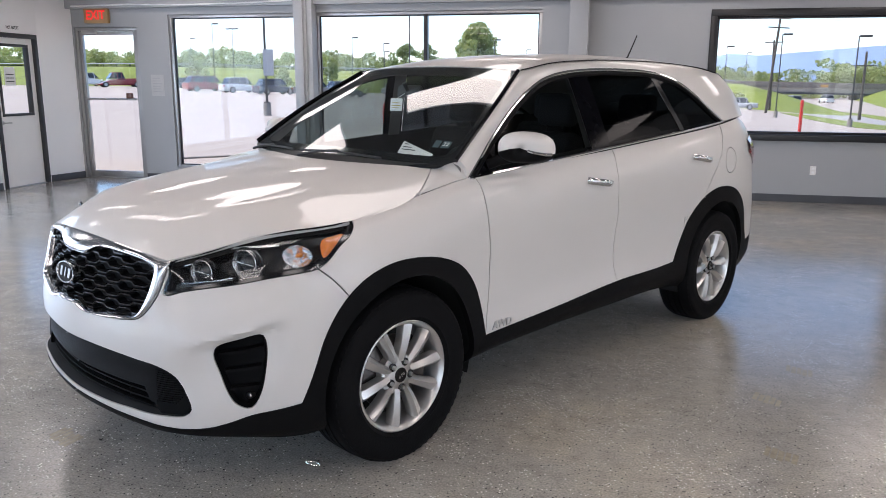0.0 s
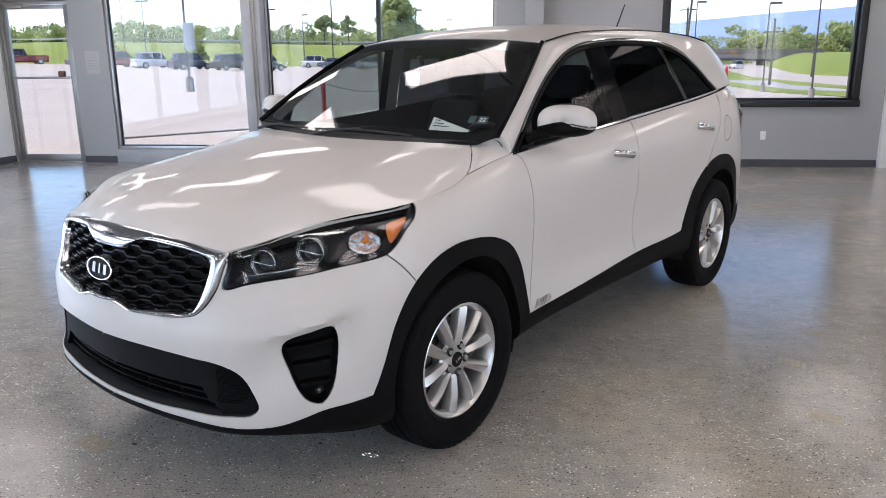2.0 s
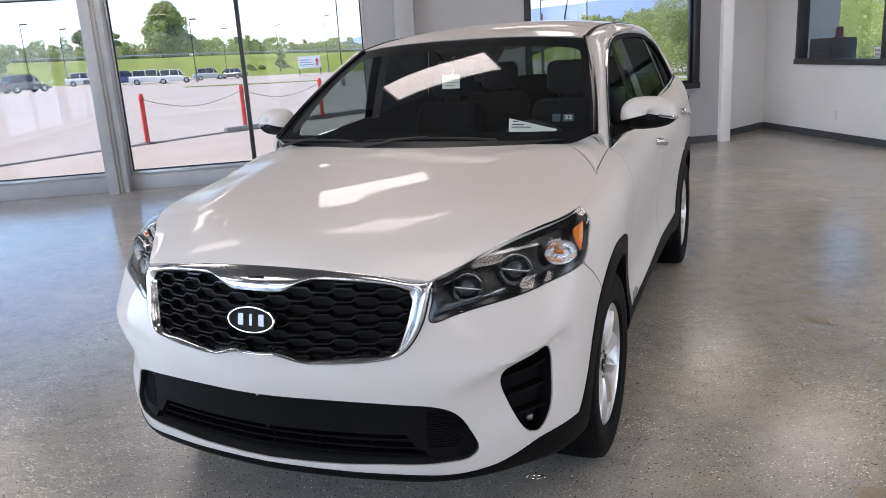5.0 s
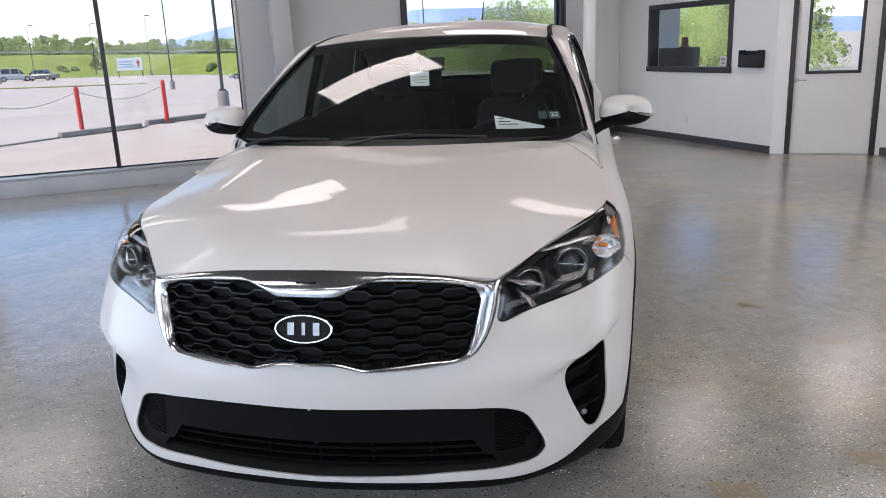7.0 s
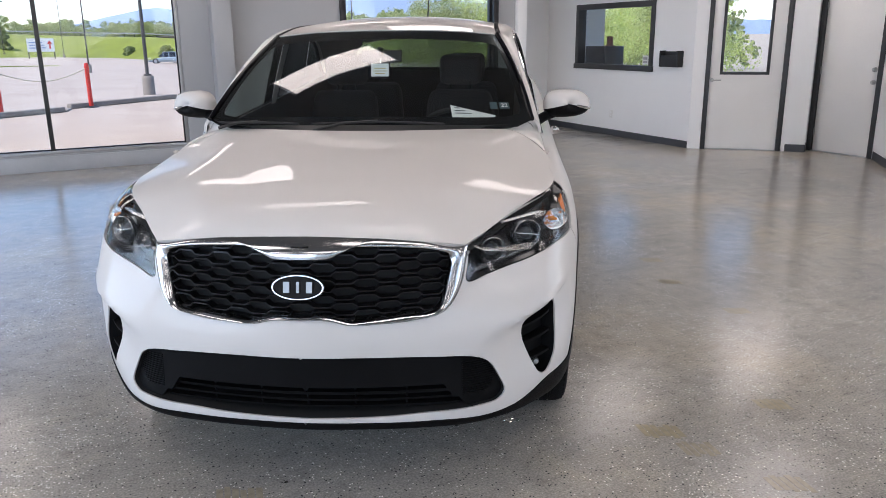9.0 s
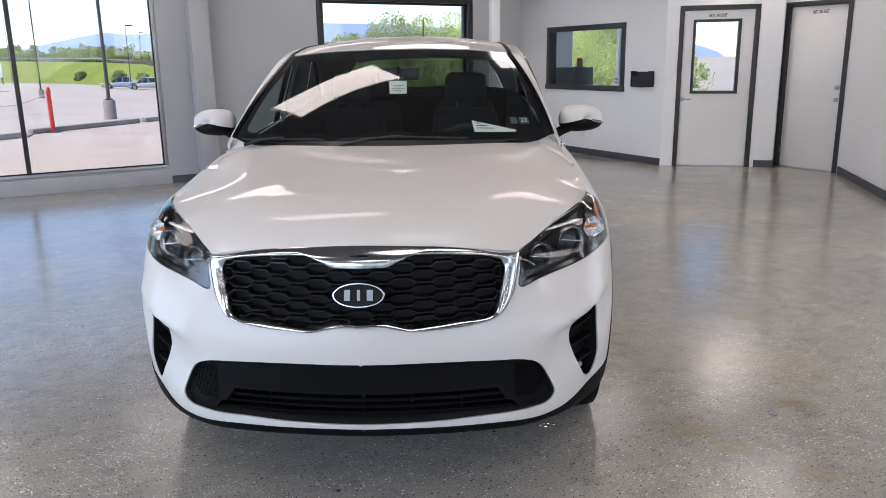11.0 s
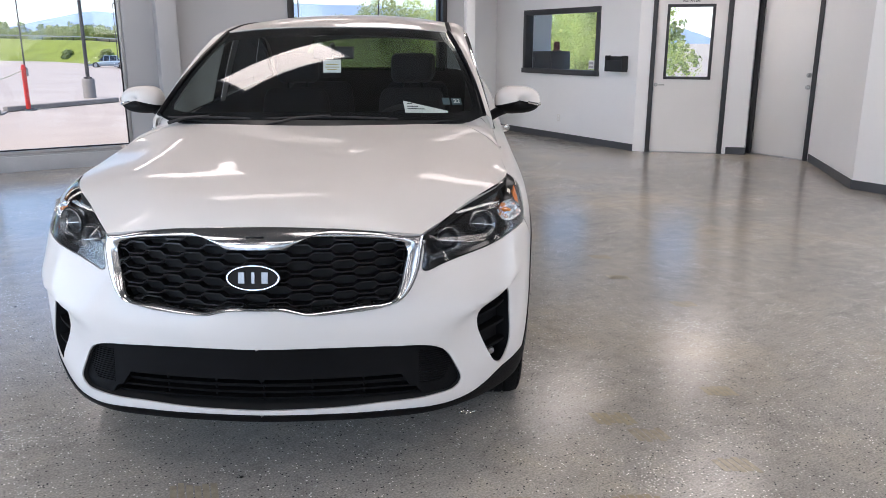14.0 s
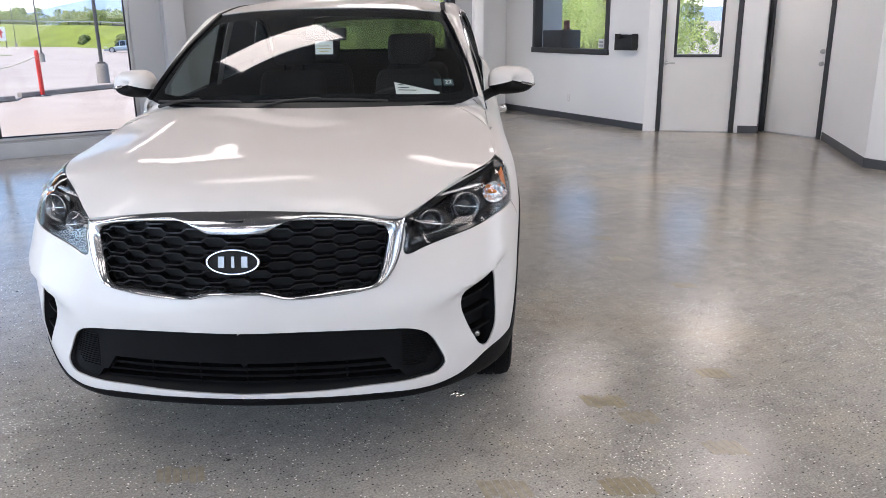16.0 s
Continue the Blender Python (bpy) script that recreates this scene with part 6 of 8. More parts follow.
def disc_face(bm, c, axis, r, seg=24, dome=0.0):
    """A shallow dome facing along axis."""
    z = Vector(axis).normalized()
    x = z.orthogonal().normalized()
    y = z.cross(x)
    prev = None
    for k in range(5):
        rr = r * (1 - k / 4)
        h = dome * (1 - (rr / r) ** 2)
        ring = [bm.verts.new(Vector(c) + (x * math.cos(2 * math.pi * j / seg) + y * math.sin(2 * math.pi * j / seg)) * max(rr, 1e-4) + z * h) for j in range(seg)]
        if prev:
            for j in range(seg):
                bm.faces.new((prev[j], prev[(j + 1) % seg], ring[(j + 1) % seg], ring[j]))
        prev = ring
    bm.faces.new(prev)


def axis_frame(c, axis, up=(0, 0, 1)):
    z = Vector(axis).normalized()
    x = Vector(up).cross(z).normalized()
    y = z.cross(x)
    return Matrix(((x.x, y.x, z.x, c[0]), (x.y, y.y, z.y, c[1]), (x.z, y.z, z.z, c[2]), (0, 0, 0, 1)))


def build_wheel(name, parent, x, side, turn):
    """Tyre, ten-spoke rim, brake disc, hub cap and nuts; the outside faces the side (+1 left)."""
    wheel = new(name)
    wheel.parent = parent
    wheel.matrix_basis = Matrix.Translation((x, 0.826 * side, 0.338)) @ Matrix.Rotation(radians(-90 * side), 4, "X") @ Matrix.Rotation(turn, 4, "Z")
    # z of the wheel points outwards

    def grow(r):
        return r * 1.042 if r < 0.2266 else 0.236 + (r - 0.2265) * 0.132 / 0.1355
    bm = bmesh.new()
    prof = [(0.222, -0.09), (0.245, -0.108), (0.30, -0.118), (0.335, -0.112), (0.352, -0.098), (0.3605, -0.075), (0.3615, -0.045), (0.3545, -0.043), (0.3545, -0.035), (0.362, -0.033), (0.362, -0.004),
            (0.355, -0.003), (0.355, 0.004), (0.362, 0.005), (0.3615, 0.034), (0.3545, 0.036), (0.3545, 0.044), (0.3605, 0.046), (0.359, 0.075), (0.350, 0.098), (0.338, 0.108), (0.336, 0.1095),
            (0.318, 0.1145), (0.298, 0.116), (0.270, 0.1135), (0.248, 0.107), (0.243, 0.1085), (0.238, 0.104), (0.226, 0.094), (0.2205, 0.085)]
    lathe(bm, [(grow(r), z) for r, z in prof], 72)
    # tread blocks on the shoulder
    for k in range(64):
        a = 2 * math.pi * k / 64
        for zz in (-0.088, 0.088):
            box(bm, 0.346, 0.3570, -0.011, 0.007, zz - 0.013, zz + 0.013, m=Matrix.Rotation(a, 4, "Z"))
    # the tyre stands flat on the floor
    back = wheel.matrix_basis.inverted()
    for v in bm.verts:
        p = wheel.matrix_basis @ v.co
        if p.z < -0.0165:
            p.y += (p.y - 0.826 * side) * 2.2 * (-0.0165 - p.z)
            p.z = -0.0165
            v.co = back @ p
    part("tyre", bm, M_TYRE, wheel, "black rubber tyre with a low tread")
    bm = bmesh.new()
    lathe(bm, [(grow(r), z) for r, z in ((0.2205, 0.083), (0.2265, 0.088), (0.2265, 0.096), (0.222, 0.0985), (0.216, 0.094), (0.207, 0.080), (0.202, 0.03), (0.200, -0.08), (0.214, -0.095), (0.2205, -0.09))], 72)
    part("rim_barrel", bm, M_ALLOY, wheel)
    for k in range(5):
        for d, w0, w1 in ((-1, 0.040, 0.052), (1, 0.040, 0.052)):
            a = 2 * math.pi * k / 5 + d * radians(16.5)
            bm = bmesh.new()
            rs = [0.060, 0.085, 0.12, 0.155, 0.19, 0.218]
            rows = []
            for i, r in enumerate(rs):
                t = i / 5
                ang = a + d * radians(5) * (1 - t) ** 1.5
                w = (0.0150 + (0.0270 - 0.0150) * t)
                zt = 0.072 + 0.012 * t + 0.008 * math.sin(math.pi * t)
                ca, sa = math.cos(ang), math.sin(ang)
                ridge = -d * w * 0.25
                row = []
                for off, hz in ((-w, -0.048), (-w, -0.012), (-w * 0.88, -0.006), (ridge, 0.007), (w * 0.88, -0.008), (w, -0.014), (w, -0.048)):
                    row.append(bm.verts.new((ca * r - sa * off, sa * r + ca * off, zt + hz)))
                rows.append(row)
            for A, B in zip(rows, rows[1:]):
                for j in range(len(A) - 1):
                    bm.faces.new((A[j], A[j + 1], B[j + 1], B[j]))
            bmesh.ops.recalc_face_normals(bm, faces=bm.faces[:])
            part("spoke", bm, M_ALLOY, wheel, angle=28)
    bm = bmesh.new()
    lathe(bm, [(0.088, 0.02), (0.088, 0.055), (0.080, 0.066), (0.055, 0.069), (0.034, 0.074), (0.0, 0.074)], 40)
    part("hub", bm, M_ALLOY, wheel)
    bm = bmesh.new()
    lathe(bm, [(0.0315, 0.070), (0.0315, 0.0775), (0.0285, 0.0805), (0.0, 0.0815)], 32)
    cap = part("hub_cap", bm, M_GLOSSBLACK, wheel, "black hub cap with a silver mark")
    bm = bmesh.new()
    for dx, dy, w, h in ((-0.014, 0, 0.003, 0.014), (-0.008, 0.003, 0.007, 0.003), (-0.008, -0.003, 0.007, 0.003), (0.0, 0, 0.003, 0.014), (0.010, 0.0, 0.003, 0.014), (0.015, 0.0, 0.003, 0.014)):
        box(bm, dx - w / 2, dx + w / 2, dy - h / 2, dy + h / 2, 0.0812, 0.0824)
    part("cap_mark", bm, M_CHROME, cap)
    for k in range(5):
        a = 2 * math.pi * k / 5
        bm = bmesh.new()
        lathe(bm, [(0.0175, 0.040), (0.0175, 0.0745), (0.0160, 0.0755), (0.0, 0.0755)], 18, Matrix.Translation((0.057 * math.cos(a), 0.057 * math.sin(a), 0)))
        part("nut_well", bm, M_LAMPBODY, wheel)
        bm = bmesh.new()
        lathe(bm, [(0.0100, 0.07), (0.0100, 0.081), (0.0075, 0.085), (0.0, 0.0855)], 6, Matrix.Translation((0.057 * math.cos(a), 0.057 * math.sin(a), 0)))
        part("wheel_nut", bm, M_STEEL, wheel)
    bm = bmesh.new()
    lathe(bm, [(0.0, -0.01), (0.155, -0.01), (0.158, -0.005), (0.158, 0.012), (0.150, 0.016), (0.085, 0.016), (0.085, 0.025), (0.0, 0.025)], 48)
    part("brake_disc", bm, M_DISC, wheel)
    bm = bmesh.new()
    lathe(bm, [(0.0, -0.030), (0.198, -0.030), (0.198, -0.034), (0.0, -0.034)], 48)
    part("dust_shield", bm, M_DEEP, wheel)
    bm = bmesh.new()
    box(bm, 0.095, 0.175, -0.075, 0.075, -0.03, 0.036, bevel=0.012)
    bmesh.ops.rotate(bm, cent=(0, 0, 0), matrix=Matrix.Rotation(radians(180) - turn * 1.0, 3, "Z"), verts=bm.verts[:])
    part("brake_caliper", bm, M_DISC, wheel)
    return wheel


def build_car():
    car = empty("car", "white mid-size SUV with black cladding, parked on the showroom floor", "car", CAR_POSE)
    v2, tri, loops = body_layout()
    tag = body_regions(v2, tri, loops)

    def panel(names, name, material, lift=0.0, gap=0.0028, deep=0.012, middle=False, label="", keep=None):
        bm = bmesh.new()
        patch(bm, v2, tri[np.isin(tag, names)], lift)
        mid = (lambda e: all(abs(v.co.y) < 1e-4 for v in e.verts)) if middle else None
        rim(bm, gap, deep, mid)
        if middle:
            mirror_in(bm)
        return part(name, bm, material, car, label, angle=40)

    panel(["bumper"], "front_bumper", M_PAINT, middle=True, label="white painted front bumper")
    panel(["tailgate"], "tailgate", M_PAINT, middle=True)
    panel(["cladding"], "lower_cladding", M_CLAD, lift=0.004, gap=-0.001, deep=0.03, middle=True, label="black plastic lower cladding and wheel arch trim")
    for names, name in ((["fender"], "fender"), (["front_door"], "front_door_panel"), (["rear_door"], "rear_door_panel"), (["quarter"], "rear_quarter_panel"), (["fuel"], "fuel_flap")):
        mirrored(panel(names, name, M_PAINT))
    # dark inner skin behind the gaps
    bm = bmesh.new()
    patch(bm, v2, tri[~np.isin(tag, ["grille", "intake", "fog", "lamp", "hole", "chrome"])], -0.022)
    mirror_in(bm)
    part("inner_skin", bm, M_DEEP, car)

    # fender top between the hood, the side and the windshield
    def fender_top(u, w):
        s0, s1 = 1.745, 2.105
        s = s0 + (s1 - s0) * u
        a = np.array(body_point(s, 1.0))
        b = HOOD_EDGE(min(1.0, 0.735 + 0.265 * min(1, u * 1.25)))
        if u > 0.8:
            b = b + (np.array((-0.445, 0.803, 1.182)) - b) * (u - 0.8) / 0.2
        q = a + (b - a) * w
        q[2] += 0.010 * math.sin(math.pi * w) * min(1, 3 * u)
        q[1] += 0.006 * math.sin(math.pi * w) * min(1, 3 * u)
        return Vector(q)
    bm = bmesh.new()
    grid_surface(bm, fender_top, 24, 8)
    bmesh.ops.recalc_face_normals(bm, faces=bm.faces[:])
    if sum((f.normal.z for f in bm.faces)) < 0:
        bmesh.ops.reverse_faces(bm, faces=bm.faces[:])
    rim(bm, 0.0012, 0.012)
    mirrored(part("fender_top", bm, M_PAINT, car))

    # hood
    bm = bmesh.new()
    grid_surface(bm, hood_point, 60, 64, 0, 1, -1, 1)
    bmesh.ops.recalc_face_normals(bm, faces=bm.faces[:])
    if sum((f.normal.z for f in bm.faces)) < 0:
        bmesh.ops.reverse_faces(bm, faces=bm.faces[:])
    rim(bm, 0.003, 0.018)
    part("hood", bm, M_PAINT, car, "white hood with raised shoulders", angle=50)
    bm = bmesh.new()
    grid_surface(bm, lambda u, a: hood_point(u, a) - Vector((0, 0, 0.03)), 12, 12, 0, 1, -1, 1)
    part("hood_liner", bm, M_DEEP, car)

    # cowl, windshield and its black border
    bm = bmesh.new()

    def cowl(a, w):
        p = hood_point(1.0, 1 - 2 * a) - Vector((-0.01, 0, 0.022))
        q = wind_point(a, 0.03) + Vector((0, 0, -0.004))
        return p + (q - p) * w
    grid_surface(bm, cowl, 40, 4)
    part("cowl", bm, M_BLACKPLASTIC, car, "black plastic cowl under the windshield")
    bm = bmesh.new()
    grid_surface(bm, lambda a, b: wind_point(a, b), 40, 24)
    ws = part("windshield", bm, M_WINDSHIELD, car, "laminated windshield reflecting the ceiling lights", angle=60)
    ws.visible_shadow = False

    def border(a0, a1, b0, b1, r):
        """Outer ring of the pane and an inner ring with round corners."""
        out, inn = [], []
        for k in range(96):
            t = 2 * math.pi * k / 96
            c, s_ = math.cos(t), math.sin(t)
            m = max(abs(c), abs(s_))
            out.append((0.5 + 0.5 * c / m, 0.5 + 0.5 * s_ / m))
            x, y = c / m, s_ / m
            d = max(0, (abs(x) - (1 - r))) / r, max(0, (abs(y) - (1 - r * 1.6))) / (r * 1.6)
            h = math.hypot(*d)
            if h > 1 and min(d) > 0:
                x = math.copysign(1 - r + r * d[0] / h, x)
                y = math.copysign(1 - r * 1.6 + r * 1.6 * d[1] / h, y)
            inn.append(((a0 + a1) / 2 + x * (a1 - a0) / 2, (b0 + b1) / 2 + y * (b1 - b0) / 2))
        return out, inn
    bm = bmesh.new()
    o, i_ = border(0.036, 0.964, 0.09, 0.875, 0.08)
    rows = []
    for w in (0, 0.33, 0.66, 1.0):
        rows.append([bm.verts.new(wind_point(p[0] + (q[0] - p[0]) * w, p[1] + (q[1] - p[1]) * w, -0.004)) for p, q in zip(o, i_)])
    for A, B in zip(rows, rows[1:]):
        for k in range(96):
            bm.faces.new((A[k], A[(k + 1) % 96], B[(k + 1) % 96], B[k]))
    part("windshield_border", bm, M_FRIT, ws, "black printed border of the windshield")

    # roof, roof sides, pillars
    bm = bmesh.new()
    grid_surface(bm, lambda u, a: roof_point(u, a), 48, 32, 0.0, 1, -1, 1)
    bmesh.ops.recalc_face_normals(bm, faces=bm.faces[:])
    if sum((f.normal.z for f in bm.faces)) < 0:
        bmesh.ops.reverse_faces(bm, faces=bm.faces[:])
    rim(bm, 0.001, 0.012)
    part("roof", bm, M_PAINT, car, "white roof panel", angle=50)
    bm = bmesh.new()
    grid_surface(bm, lambda u, w: upper_side(u * 3, w), 90, 8)
    bmesh.ops.recalc_face_normals(bm, faces=bm.faces[:])
    if sum((f.normal.y for f in bm.faces)) < 0:
        bmesh.ops.reverse_faces(bm, faces=bm.faces[:])
    rim(bm, 0.0, 0.015)
    mirrored(part("roof_side", bm, M_PAINT, car, "white pillar and roof side", angle=50))
    bm = bmesh.new()
    grid_surface(bm, lambda u, w: Vector(OUT_PARTS[1](u)) + Vector((0, -0.013 + 0.026 * w, 0.0035 + 0.004 * math.sin(math.pi * w))), 50, 4)
    bmesh.ops.recalc_face_normals(bm, faces=bm.faces[:])
    mirrored(part("roof_moulding", bm, M_CLAD, car, "black roof ditch moulding"))
    bm = bmesh.new()
    tube(bm, [wind_point(0.006, b, 0.002) for b in np.linspace(0, 1, 20)], 0.011, 8)
    mirrored(part("pillar_moulding", bm, M_GLOSSBLACK, car))

    # side windows
    top = dense([(x, z) for x, z in DLO], False, 0.04)
    low = [(x, belt_z(x) - 0.003) for x in np.linspace(-2.985, -0.469, 60)]

    def top_z(x):
        o = np.argsort(top[:, 0])
        return float(np.interp(x, top[o, 0], top[o, 1]))

    def side_pane(name, x0, x1, material, inset=0.006, lean=0.0, label="", n=24):
        """A pane between two upright cuts; lean shifts the top of the rear cut."""
        bm = bmesh.new()

        def fn(u, w):
            lo = x0[0] + (x1[0] - x0[0]) * u
            hi = x0[1] + (x1[1] - x0[1]) * u
            zl, zh = belt_z(lo), top_z(hi)
            x = lo + (hi - lo) * w
            z = zl + (zh - zl) * w
            return Vector((x, side_y(x, z) - inset, z))
        grid_surface(bm, fn, n, 14)
        bmesh.ops.recalc_face_normals(bm, faces=bm.faces[:])
        if sum((f.normal.y for f in bm.faces)) < 0:
            bmesh.ops.reverse_faces(bm, faces=bm.faces[:])
        ob = part(name, bm, material, car, label, angle=60)
        if material in (M_PRIVACY, M_SIDEGLASS):
            ob.visible_shadow = False
            mirrored(ob).visible_shadow = False
        else:
            mirrored(ob)
        return ob
    side_pane("sail_panel", (-0.475, -0.475), (-0.66, -0.70), M_GLOSSBLACK, 0.004, n=8)
    side_pane("front_side_window", (-0.66, -0.70), (-1.43, -1.36), M_SIDEGLASS, label="front door window")
    side_pane("b_pillar_trim", (-1.43, -1.36), (-1.60, -1.53), M_PILLAR, 0.002, n=6, label="black door pillar trim")
    side_pane("rear_side_window", (-1.60, -1.53), (-2.38, -2.16), M_PRIVACY, label="dark tinted rear door window")
    side_pane("c_pillar_trim", (-2.38, -2.16), (-2.43, -2.21), M_GLOSSBLACK, 0.003, n=4)
    side_pane("quarter_window", (-2.43, -2.21), (-2.975, -2.86), M_PRIVACY, label="dark tinted quarter window")
    bm = bmesh.new()
    ring = [(x, side_y(x, z) + 0.002, z) for x, z in top] + [(x, side_y(x, z) + 0.002, z) for x, z in low]
    tube(bm, [(x, y, z) for x, y, z in ring], 0.0085, 8, closed=True)
    mirrored(part("window_surround", bm, M_CHROME, car, "chrome strip round the side windows"))
    bm = bmesh.new()
    ring2 = [(x, side_y(x, z) - 0.002, z) for x, z in dense([(x * 1.0 - 0.004, z - 0.020) for x, z in DLO], False, 0.04)]
    tube(bm, ring2, 0.012, 6)
    mirrored(part("window_seal", bm, M_CLAD, car))

    # rear: glass, spoiler, lamps
    def rear_glass(a, b):
        p = roof_point(1.0, 1 - 2 * a) + Vector((-0.01, 0, -0.02))
        q = Vector(body_point(S_END, 1.0)) * 1.0
        q = Vector((q.x + 0.04 + 0.14 * abs(2 * a - 1) ** 3, 0.70 * (1 - 2 * a), 1.285))
        return p + (q - p) * b
    bm = bmesh.new()
    grid_surface(bm, rear_glass, 20, 10)
    rg = part("rear_window", bm, glass("rear_window_glass", (0.30, 0.34, 0.33)), car, "tinted rear window")
    rg.visible_shadow = False
    bm = bmesh.new()
    grid_surface(bm, lambda u, a: roof_point(1.0, a) + Vector((-0.11 * u, 0, -0.030 * u + 0.004)), 6, 24, 0, 1, -1, 1)
    grid_surface(bm, lambda u, a: roof_point(1.0, a) + Vector((-0.11 * u, 0, -0.050 * u - 0.02)), 6, 24, 0, 1, -1, 1)
    bmesh.ops.recalc_face_normals(bm, faces=bm.faces[:])
    part("spoiler", bm, M_PAINT, car)
    for zt, zb in ((1.19, 0.95),):
        bm = bmesh.new()
        sa, sb = float(s_at_x(-3.24)), float(s_at_x(-3.24)) + 0.52
        def tail(u, w):
            s = sa + (sb - sa) * u
            z = zb + (zt - zb) * (w * (0.35 + 0.65 * min(1, u * 1.8)) + (1 - (0.35 + 0.65 * min(1, u * 1.8))) * 0.75)
            return Vector(body_point(s, v_at_z(s, z), 0.016 * math.sin(math.pi * min(max(w, 0.02), 0.98)) + 0.004))
        grid_surface(bm, tail, 16, 10)
        bmesh.ops.recalc_face_normals(bm, faces=bm.faces[:])
        mirrored(part("tail_lamp", bm, M_REDLENS, car, "dark red tail lamp"))
    return car, v2, tri, tag, loops


CAR, LV2, LTRI, LTAG, LLOOPS = build_car()
for wx in (0.0, -2.78):
    for sd_, tn in ((1, radians(26) + 0.5 * wx), (-1, radians(40))):
        build_wheel("wheel", CAR, wx, sd_, tn)


def sz(s, z, lift=0.0):
    """A place on the body by its way along the plan and its height."""
    return Vector(body_point(s, 1.0 if z >= TOP else v_at_z(s, z), lift))


def body_normal(s, z):
    v = v_at_z(s, z)
    a, b = Vector(body_point(s + 0.01, v)) - Vector(body_point(s - 0.01, v)), Vector(body_point(s, min(1, v + 0.02))) - Vector(body_point(s, max(0, v - 0.02)))
    n = a.cross(b).normalized()
    return n if n.dot(Vector((1, 1, 0))) > 0 else -n


def lay_point(q, lift):
    return Vector(body_point(q[0], q[1] / VS, lift))


def pocket(name, key, tag_name, material, deep, middle=False, parent=None, label="", start=0.004):
    """A recess in the body: side walls and a back."""
    loop = LLOOPS[key]
    bm = bmesh.new()
    extrude_outline(bm, [lay_point(q, -start) for q in loop], [lay_point(q, -deep) for q in loop], closed=not middle)
    patch(bm, LV2, LTRI[LTAG == tag_name], -deep)
    bmesh.ops.remove_doubles(bm, verts=bm.verts[:], dist=0.0005)
    if middle:
        mirror_in(bm)
    ob = part(name, bm, material, parent or CAR, label, angle=40)
    if not middle:
        mirrored(ob)
    return ob


def ribbon(bm, pts, top, bot, deep):
    """A bar along body places (s, z): front face top and bottom, going back by deep."""
    rows = []
    for s, z, l in pts:
        rows.append([bm.verts.new(q) for q in (sz(s, z + top, l), sz(s, z - bot, l - 0.002), sz(s, z - bot, l - deep), sz(s, z + top, l - deep))])
    for A, B in zip(rows, rows[1:]):
        for j in range(4):
            bm.faces.new((A[j], A[(j + 1) % 4], B[(j + 1) % 4], B[j]))
    bm.faces.new(rows[0])
    bm.faces.new(rows[-1][::-1])


